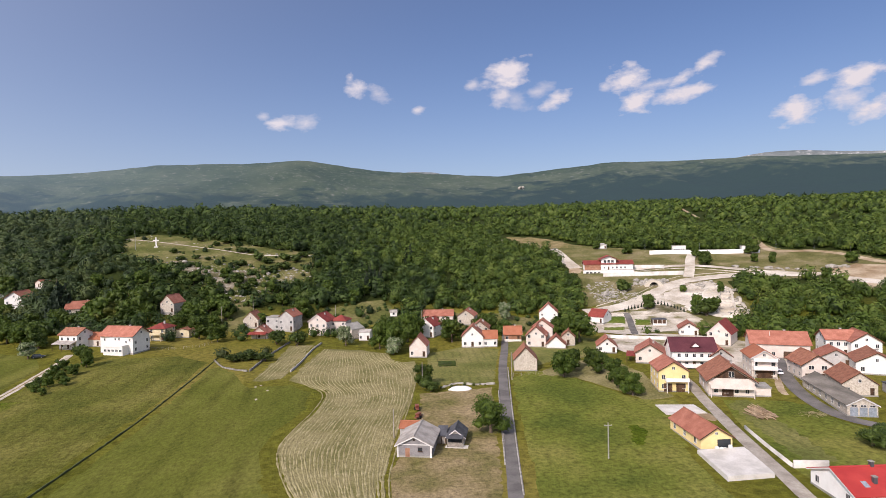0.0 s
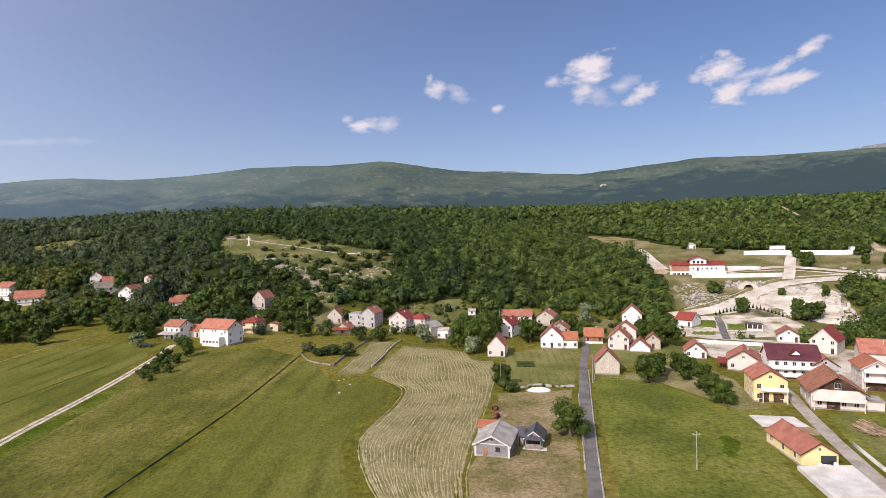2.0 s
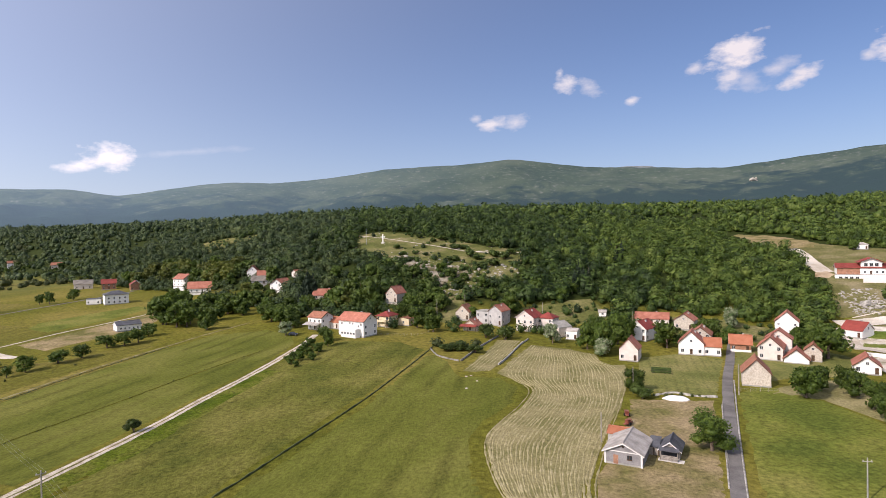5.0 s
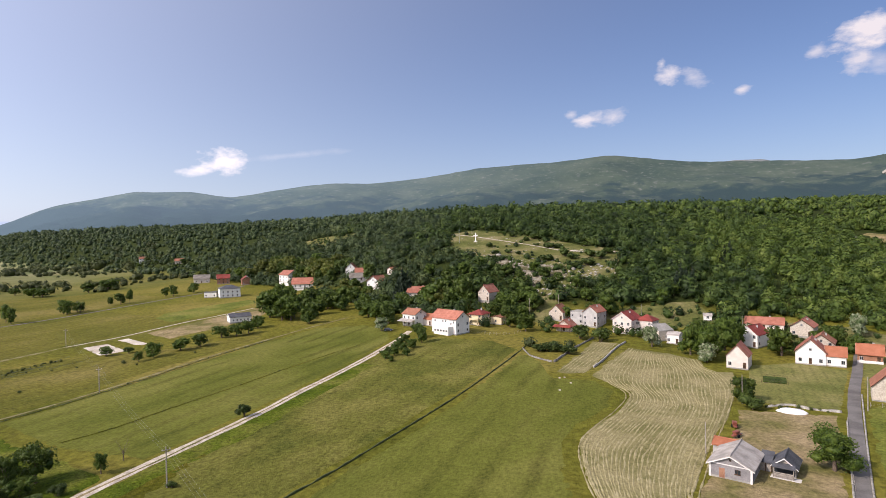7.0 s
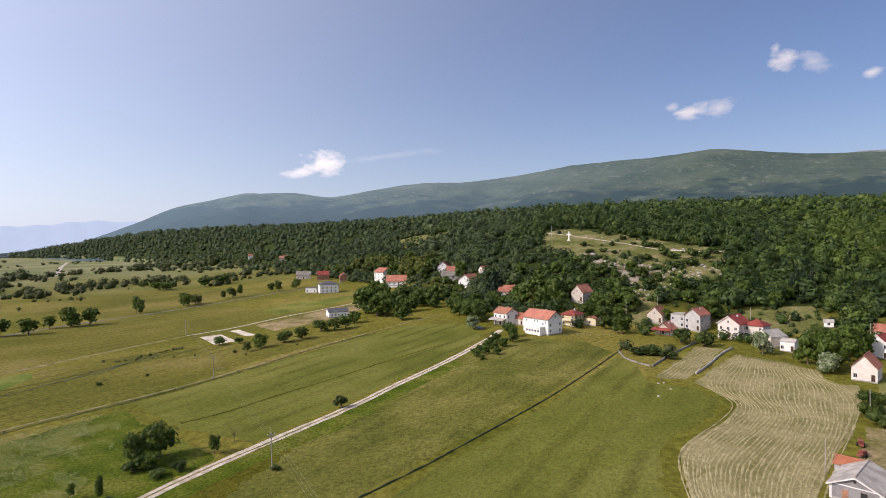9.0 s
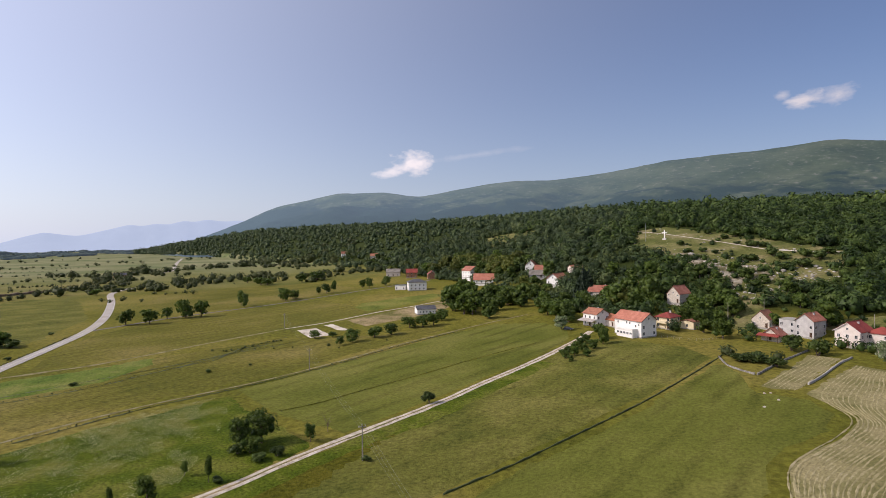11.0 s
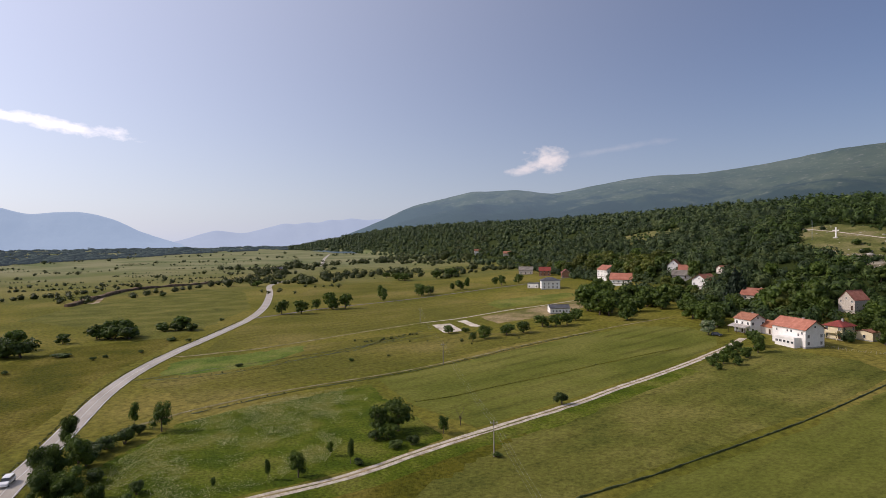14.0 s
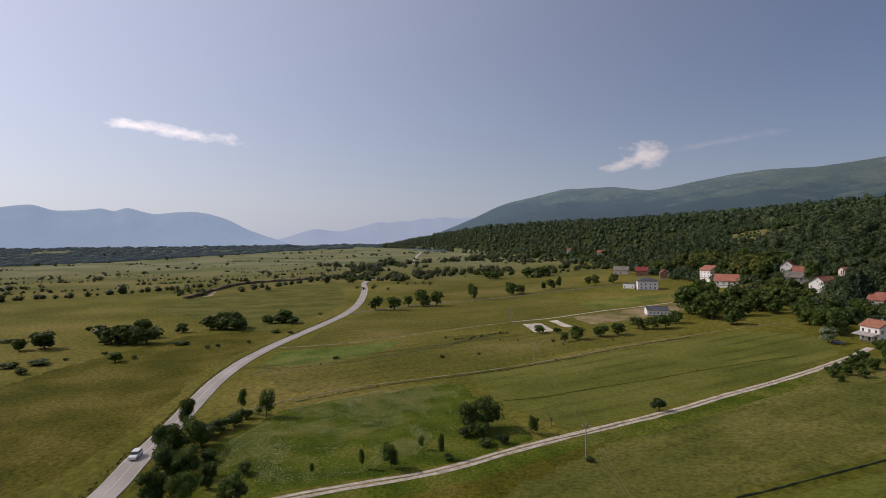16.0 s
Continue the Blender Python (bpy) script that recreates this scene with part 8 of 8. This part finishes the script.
def rocks():
    r = np.random.default_rng(44)
    kinds = []
    for i in range(5):
        v, f = ico_arrays(1)
        v = v * r.uniform(0.7, 1.25, (len(v), 1)) * np.array([1, 0.8, 0.6])
        kinds.append((v, f))
    for label, poly, many, size in (("pale limestone rocks scattered on the stony slope", CLEARINGS[1], 520, 0.55), ("grey limestone blocks on the bare slope", [(-175.1, 356.4), (-158.5, 358.1), (-140.8, 345.3), (-120.7, 348.2), (-105.9, 334.5), (-106.9, 323.9), (-118.8, 321.7), (-115.6, 309), (-123, 310.8), (-135.8, 321.9), (-146.8, 327.6), (-162.4, 339.2)], 1100, 0.3), ("pale stones in the hilltop pasture", CLEARINGS[0], 120, 0.45),
                                    ("heaps of broken pale stone on the terraces", [(146, 334), (157, 337), (162, 316), (150, 275), (141, 276), (144, 302), (138, 318)], 240, 0.6),
                                    ("pale stones edging the terrace lawn", [(184, 361), (184, 358), (209, 337), (238, 331), (240, 335), (210, 341)], 120, 0.8),
                                    ("grey stone rubble below the retaining wall", [(84.2, 315.5), (91.3, 327.3), (102.5, 334.4), (108.3, 324.3), (115.4, 322.8), (106.5, 311.9), (94.2, 307.7), (84.9, 309)], 420, 0.42), ("pale stones on the grassy bank below the hall", [(84, 312), (86, 345), (100, 350), (118, 338), (108, 326)], 300, 0.5), ("pale outcrops on the bank below the hall", [(112, 338), (118, 350), (140, 346), (128, 334)], 130, 0.9)):
        xs, ys = zip(*poly)
        x, y = r.uniform(min(xs), max(xs), many * 6), r.uniform(min(ys), max(ys), many * 6)
        k = inside(x, y, poly)
        x, y = x[k][:many], y[k][:many]
        s = size * r.lognormal(0, 0.5, len(x))
        scatter("rocks", label, "rocks", kinds, x, y, s, s * 0.8, ROCK, lift=0.35, r=r, smooth=False)
    shrubs = clump_kinds(2, 50, 5, 360, 0.28)
    for label, poly, many, size in (("green shrubs among the rocks on the slope", CLEARINGS[1], 90, 1.7), ("shrubs at the edge of the hilltop pasture", CLEARINGS[0], 50, 1.2), ("shrubs in the woodland clearing", CLEARINGS[7], 40, 1.8), ("shrubs on the slope behind the old houses", CLEARINGS[2], 60, 1.3), ("shrubs behind the lane-side houses", CLEARINGS[3], 50, 1.2)):
        xs, ys = zip(*poly)
        x, y = r.uniform(min(xs), max(xs), many * 6), r.uniform(min(ys), max(ys), many * 6)
        k = inside(x, y, poly) & (np.hypot(x + 195, y - 384) > 22)
        x, y = x[k][:many], y[k][:many]
        s = size * r.lognormal(0, 0.35, len(x))
        scatter("shrubs", label, "shrubs", shrubs, x, y, s, s, WOODS, r=r)


rocks()


def hay_rows():
    """Windrows: lines that follow the field's two long sides, swinging a little."""
    r = np.random.default_rng(55)
    swath = thing("hay_windrows", pose(0, 0, 0), "pale rows of raked drying hay on the mown field", "hay")
    left = spline([(-24, 95), (-30, 104), (-37, 119), (-40, 130), (-39.5, 142), (-38, 156), (-39, 172), (-50, 190), (-51, 236)], 2.0)
    right = spline([(-9, 95), (-11, 112), (-11, 122), (-10.5, 144), (-9.5, 166), (-9.5, 190), (-14, 207), (-20, 215), (-24, 228)], 2.0)

    def at(line, t):
        q = t * (len(line) - 1)
        i = np.minimum(q.astype(int), len(line) - 2)
        return line[i] + (line[i + 1] - line[i]) * (q - i)[:, None]

    t = np.linspace(0.035, 0.975, 150)
    for k in range(2, 29):
        u = (k + 0.5 + r.normal() * 0.06) / 31
        p = at(left, t) * (1 - u) + at(right, t) * u
        wander = r.uniform(0, 6)
        p[:, 0] += 0.16 * np.sin(p[:, 1] / 7 + wander) + 0.3 * np.sin(p[:, 1] / 26 + u * 2.0)
        p[:, 0] += np.array([ragged(a + 40 * k, b, 5, 0.3) for a, b in p])
        hay_line(swath, p, r)
    # rows that follow the field's border where the rake turned
    for k in range(2):
        inner = 0.9 + 1.25 * k
        for line, way_in in ((left, 1), (right, -1)):
            p = at(line, np.linspace(0.012 * (k + 1), 0.985, 110))
            p[:, 0] += way_in * inner
            hay_line(swath, p, r)
        x = np.linspace(-23.5 + inner, -12.0 - inner, 14)
        hay_line(swath, np.c_[x, 97.6 + 1.3 * k + 0.25 * np.sin(x)], r)
    for k in range(7):
        u = (k + 0.5) / 7
        y = np.linspace(188, 240, 40)
        p = np.c_[-64.5 + 9.5 * u + 0.15 * np.sin(y / 5 + k), y]
        hay_line(swath, p, r)


def hay_line(swath, p, r):
    verts, faces = [], []
    d = np.gradient(p, axis=0)
    d /= np.hypot(d[:, 0], d[:, 1])[:, None]
    base = len(verts)
    for i, (q, e) in enumerate(zip(p, d)):
        w = 0.2 * r.uniform(0.3, 1.6)
        h = 0.13 * r.uniform(0.4, 1.5)
        z = gz(*q) + 0.06
        s = np.array([-e[1], e[0]]) * w
        verts += [(*(q + s), z), (*(q + s * 0.2 + r.normal(size=2) * 0.05), z + h), (*(q - s), z)]
        if i:
            a, b = base + 3 * (i - 1), base + 3 * i
            faces += [(a, b, b + 1, a + 1), (a + 1, b + 1, b + 2, a + 2)]
    link_part("windrow", fast_mesh("windrow", np.array(verts), np.array(faces)), HAY, swath)


hay_rows()


def wild_flowers():
    r = np.random.default_rng(66)
    poly = [(-110, -8), (-140, -6), (-163, 10), (-175, 42), (-176, 62), (-160, 60), (-140, 50), (-118, 34), (-113, 20), (-111, 4)]
    x, y = r.uniform(-178, -108, 110000), r.uniform(-10, 66, 110000)
    den = np.array([noise.noise(Vector((a / 11, b / 6, 1.5))) + 0.5 * noise.noise(Vector((a / 3, b / 2.5, 4.5))) for a, b in zip(x, y)])
    k = inside(x, y, poly) & (den + 0.007 * (-120 - x) > r.uniform(-0.1, 0.75, len(x)))
    x, y = x[k][:24000], y[k][:24000]
    c = np.c_[x, y, ground_z(x, y) + r.uniform(0.3, 0.7, len(x))]
    s = r.uniform(0.04, 0.105, (len(x), 1))
    a = r.uniform(0, 6.28, len(x))
    u = np.c_[np.cos(a), np.sin(a), r.normal(size=len(x)) * 0.4] * s
    v = np.c_[-np.sin(a), np.cos(a), r.normal(size=len(x)) * 0.4] * s
    verts = np.stack([c - u, c - v, c + u, c + v], 1).reshape(-1, 3)
    me = fast_mesh("wild_flowers", verts, np.arange(len(verts)).reshape(-1, 4))
    tagged(link_part("wild_flowers", me, PETAL), "cream-white wild flower heads in the lush meadow", "flowers", kind="stuff")


wild_flowers()

# ---- poles and wires ----
def pole(x, y, tall, turn, mat=GREY_WOOD, arm=True, label="weathered wooden power pole with a crossarm"):
    p = thing("power_pole", pose(x, y, gz(x, y), 0, 0, turn), label, "power pole", "power poles")
    part("post", add_tube(bmesh.new(), (0, 0, -0.5), (0, 0, tall), 0.16, 0.1, 8), mat, p)
    if arm:
        c = part("crossarm", box(-0.8, -0.06, tall - 0.75, 0.8, 0.06, tall - 0.6), mat, p)
        for u in (-0.7, 0.0, 0.7):
            part("insulator", add_tube(bmesh.new(), (u, 0, tall - 0.6), (u, 0, tall - 0.35), 0.06, 0.04, 6), CONCRETE, c)


def wires(a, b, tall_a, tall_b, group="power cables"):
    d = Vector((b[0] - a[0], b[1] - a[1], 0)).normalized()
    s = Vector((-d.y, d.x, 0))
    for u in (-0.7, 0.0, 0.7):
        p, q = Vector((*a, gz(*a) + tall_a - 0.35)) + s * u, Vector((*b, gz(*b) + tall_b - 0.35)) + s * u
        bm = bmesh.new()
        last = p
        for i in range(1, 13):
            t = i / 12
            w = p.lerp(q, t) - Vector((0, 0, 4 * t * (1 - t) * (q - p).length * 0.018))
            add_tube(bm, last, w, 0.011, 0.011, 4)
            last = w
        tagged(part("power_cable", bm, CABLE), "thin grey sagging power cable", "cable", group)


pole(34.3, 119.9, 7.8, 10, GREY_CONCRETE, label="pale concrete power pole in the meadow")
pole(-103.7, 68.0, 8.2, 66)
pole(-188.5, 101, 8.2, 66)
pole(-289.9, 140.6, 8.2, 66)
pole(-15.0, 70.0, 8.0, 66)
wires((-103.7, 68.0), (-188.5, 101), 8.2, 8.2)
wires((-188.5, 101), (-289.9, 140.6), 8.2, 8.2)
wires((-30.0, 39.0), (-103.7, 68.0), 8.0, 8.2)
pole(-12.9, 135.0, 7.0, 0, arm=False, label="plain wooden pole behind the grey shed")
pole(-7.5, 177.0, 8.0, 0, arm=False, label="plain wooden pole beside the garden trees")
pole(21.5, 184.0, 9.0, 0, arm=False, label="plain wooden pole beside the stone barn")
pole(-110.0, 278.0, 9.0, 0, arm=False, label="plain wooden pole above the old houses")
pole(-97.0, 286.0, 9.0, 0, arm=False, label="plain wooden pole above the old houses")
pole(-55.0, 284.0, 9.0, 0, arm=False, label="plain wooden pole behind the row of houses")
pole(-11.5, 277.0, 9.0, 0, arm=False, label="plain wooden pole behind the row of houses")
pole(21.0, 267.0, 9.5, 0, arm=False, label="plain wooden pole beside the lane")
pole(-207.0, 380.0, 13.0, 0, METAL, arm=False, label="thin metal mast near the hilltop cross")
pole(118.0, 205.0, 9.0, 0, CONCRETE, arm=False, label="pale pole beside the large hall")


# ---- vehicles ----
def car(x, y, turn, paint, label):
    c = thing("car", pose(x, y, gz(x, y) + 0.2, 0, 0, turn), label, "car")
    bm = bmesh.new()
    out = [(-2.15, 0.32), (2.15, 0.32), (2.18, 0.62), (2.05, 0.85), (1.1, 0.97), (-2.0, 1.0), (-2.18, 0.8)]
    add_prism(bm, out, lambda a, b: (a, -0.88, b), lambda a, b: (a, 0.88, b))
    bmesh.ops.bevel(bm, geom=list(bm.edges), offset=0.07, segments=2, affect="EDGES")
    part("body", bm, paint, c)
    bm = bmesh.new()
    add_prism(bm, [(1.0, 0.94), (0.35, 1.46), (-1.75, 1.48), (-2.0, 0.98)], lambda a, b: (a, -0.78 + 0.12 * (b - 0.94), b), lambda a, b: (a, 0.78 - 0.12 * (b - 0.94), b))
    part("cabin_glass", bm, PANE, c, "dark windows")
    bm = bmesh.new()
    add_prism(bm, [(0.4, 1.45), (0.3, 1.54), (-1.7, 1.55), (-1.8, 1.47)], lambda a, b: (a, -0.72, b), lambda a, b: (a, 0.72, b))
    part("car_roof", bm, paint, c)
    for u in (-1.35, 1.35):
        for s in (-1, 1):
            w = part("wheel", add_tube(bmesh.new(), (u, s * 0.72, 0.32), (u, s * 0.9, 0.32), 0.32, 0.32, 14), RUBBER, c)
            part("rim", add_tube(bmesh.new(), (u, s * 0.9, 0.32), (u, s * 0.915, 0.32), 0.2, 0.18, 10), METAL, w)
    for s in (-1, 1):
        part("headlight", box(2.1, s * 0.62 - 0.16, 0.62, 2.2, s * 0.62 + 0.16, 0.76), FRAME_PAINT, c)
        part("tail_light", box(-2.2, s * 0.66 - 0.12, 0.7, -2.1, s * 0.66 + 0.12, 0.86), TRACTOR_RED, c)


car(-139.1, -23.9, -10, CAR_WHITE, "small white car driving on the highway")
car(-160.0, 221.0, 20, CAR_DARK, "dark car parked on the grass by the houses")
car(106.5, 180.4, 75, CAR_WHITE, "white van parked beside the balcony house")


# ---- yards ----
def log_pile(x, y):
    r = random.Random(5)
    for i in range(64):
        u, v = r.uniform(-2.1, 2.1), r.uniform(-1.2, 1.2)
        h = 0.25 + 1.9 * max(0, 1 - abs(u) / 2.6) * r.uniform(0.1, 1)
        p = Vector((x + u + v * 0.4, y + v, gz(x, y) + h))
        a = radians(90 + r.uniform(-13, 13))
        d = Vector((math.cos(a), math.sin(a), r.uniform(-0.1, 0.12))) * r.uniform(2.2, 3.8)
        log = part("log", add_tube(bmesh.new(), p - d, p + d, 0.14, 0.1, 7), LOG_WOOD)
        tagged(log, "pale cut log in a loose heap on the grass", "log", "log heap")


log_pile(80.2, 143.7)


def plastic_heap(x, y):
    bm = bmesh.new()
    bmesh.ops.create_icosphere(bm, subdivisions=3, radius=1.0)
    for v in bm.verts:
        v.co += Vector(noise.noise_vector(v.co * 2.0)) * 0.16
        v.co = Vector((v.co.x * 3.6, v.co.y * 2.0, max(v.co.z, -0.1) * 1.0))
    ob = tagged(part("plastic_heap", bm, PLASTIC_SHEET), "low heap covered with a white plastic sheet", "covered heap")
    ob.matrix_basis = pose(x, y, gz(x, y) + 0.05, 0, 0, 6)


plastic_heap(4.3, 174.4)
wall_line("garden_wall", "low row of pale field stones at the lawn's edge", [(-1.8, 176.1), (3.6, 180.8), (8.2, 179), (15.5, 179.4)], 0.45, 0.5, ROCK, 1.0, 0.35, "wall")


def brush_heap(x, y):
    """Dry cut twigs thrown together."""
    r = random.Random(8)
    bm = bmesh.new()
    for i in range(90):
        p = Vector((r.gauss(0, 1.5), r.gauss(0, 0.9), 0))
        p.z = 0.1 + 0.5 * max(0, 1 - p.length / 2.6) * r.uniform(0.2, 1)
        a = r.uniform(0, 3.14)
        d = Vector((math.cos(a), math.sin(a), r.uniform(-0.1, 0.2))) * r.uniform(0.4, 1.2)
        add_tube(bm, p - d, p + d, 0.04, 0.02, 4)
    ob = tagged(part("brush_heap", bm, HAY), "low heap of dry pale twigs on the grass", "brush heap", kind="stuff")
    ob.matrix_basis = pose(x, y, gz(x, y))


brush_heap(93.6, 143)


def field_stone(x, y, size):
    bm = bmesh.new()
    bmesh.ops.create_icosphere(bm, subdivisions=2, radius=size)
    for v in bm.verts:
        v.co += Vector(noise.noise_vector(v.co * 1.7 + Vector((x, y, 0)))) * size * 0.35
        v.co.z = v.co.z * 0.6
    ob = tagged(part("field_stone", bm, GRAVEL), "pale rounded field stone lying in the grass", "stone", "field stones")
    ob.matrix_basis = pose(x, y, gz(x, y) + size * 0.2)


for (x, y), size in zip([(-60.7, 179), (-59.5, 180.6), (-55.7, 175.1), (-56.3, 165.9)], (0.4, 0.36, 0.42, 0.45)):
    field_stone(x, y, size)


def garden_net():
    g = thing("garden_frame", pose(0.4, 207, gz(0.4, 207)), "low netted vegetable frame with thin posts", "garden frame")
    for u in (-3.6, 0, 3.6):
        for v in (-4.2, 4.2):
            part("post", box(u - 0.04, v - 0.04, -0.2, u + 0.04, v + 0.04, 0.9), DARK_WOOD, g)
    for v in (-4.2, 4.2):
        part("rail", box(-3.6, v - 0.02, 0.86, 3.6, v + 0.02, 0.9), DARK_WOOD, g)
    for i in range(6):
        part("vegetable_bed", box(-3.2, -3.6 + i * 1.35, 0.15, 3.2, -3.1 + i * 1.35, 0.5), LEAF_BUSH, g)


garden_net()


def machine(x, y, turn):
    m = thing("farm_machine", pose(x, y, gz(x, y), 0, 0, turn), "rusty red farm machine beside the shed", "farm machine")
    part("frame", box(-1.5, -0.4, 0.5, 1.5, 0.4, 0.75), TRACTOR_RED, m)
    part("hopper", add_prism(bmesh.new(), [(-0.5, 0.76), (0.5, 0.76), (0.8, 1.5), (-0.8, 1.5)], lambda a, b: (a, -0.5, b), lambda a, b: (a, 0.5, b)), TRACTOR_RED, m)
    part("drawbar", box(1.5, -0.06, 0.5, 2.6, 0.06, 0.62), METAL, m)
    for s in (-1, 1):
        part("wheel", add_tube(bmesh.new(), (0, s * 0.55, 0.45), (0, s * 0.75, 0.45), 0.45, 0.45, 12), RUBBER, m)


machine(-7.6, 148.5, 60)
machine(-8.3, 155.5, 100)


def fence(label, points, tall=1.1, gap=2.5):
    p = spline(points, gap)
    f = thing("fence", pose(p[0][0], p[0][1], gz(*p[0])), label, "fence")
    z0 = gz(*p[0])
    last = None
    for q in p:
        d = Vector((q[0] - p[0][0], q[1] - p[0][1], gz(*q) - z0))
        part("post", add_tube(bmesh.new(), d + Vector((0, 0, -0.3)), d + Vector((0, 0, tall)), 0.06, 0.05, 6), GREY_WOOD, f)
        if last is not None:
            for h in (0.5, 0.95):
                part("wire", add_tube(bmesh.new(), last + Vector((0, 0, h)), d + Vector((0, 0, h)), 0.008, 0.008, 4), METAL, f)
        last = d


fence("thin wire fence along the village lane", [(13.0, 128), (14.2, 150), (16, 172)])
fence("wire fence beside the stone barn", [(22.5, 188), (30, 189.5), (33, 190)], 1.4)
fence("wire fence below the white house", [(-122, 232), (-112, 233), (-104, 238), (-102, 246)])
for pts in ([(12.0, 118), (14.0, 146), (15.9, 172)], [(13.9, 104), (17.2, 146), (19.3, 170), (22, 200)]):
    wall_line("lane_edge", "crumbling pale stone edging of the lane", pts, 0.22, 0.35, ROCK, 1.5, 0.25, "edging")


def lamp_post(x, y, tall=6.0):
    p = thing("street_lamp", pose(x, y, gz(x, y)), "slim grey street lamp on the terrace", "street lamp", "terrace lamps")
    part("post", add_tube(bmesh.new(), (0, 0, -0.3), (0, 0, tall), 0.09, 0.06, 6), METAL, p)
    part("lamp_head", box(-0.15, -0.8, tall - 0.1, 0.15, 0.1, tall + 0.02), METAL, p)


for x, y in ((138, 424), (150, 420), (170, 416), (186, 410), (204, 402), (232, 394), (252, 384), (264, 366)):
    lamp_post(x, y)

BANK_EARTH = material("dark_eroded_earth", [(0.09, 0.062, 0.04), (0.14, 0.1, 0.065), (0.2, 0.15, 0.1)], 0.2, 1.0, spread=0.3, bump=0.7)
wall_line("eroded_bank", "low eroded earth bank across the plain", [(-505, -48), (-515, -45), (-574, -30), (-636, -11), (-664, 19), (-676, 50), (-712, 108)], 2.2, 5.0, BANK_EARTH, 6, 1.5, "bank")
strip("bank_track", "pale earth track climbing the bank", [(-520, -36), (-524, -31), (-568, -29), (-604, -23)], 4.0, EARTH, 0.2, rag=0.6)
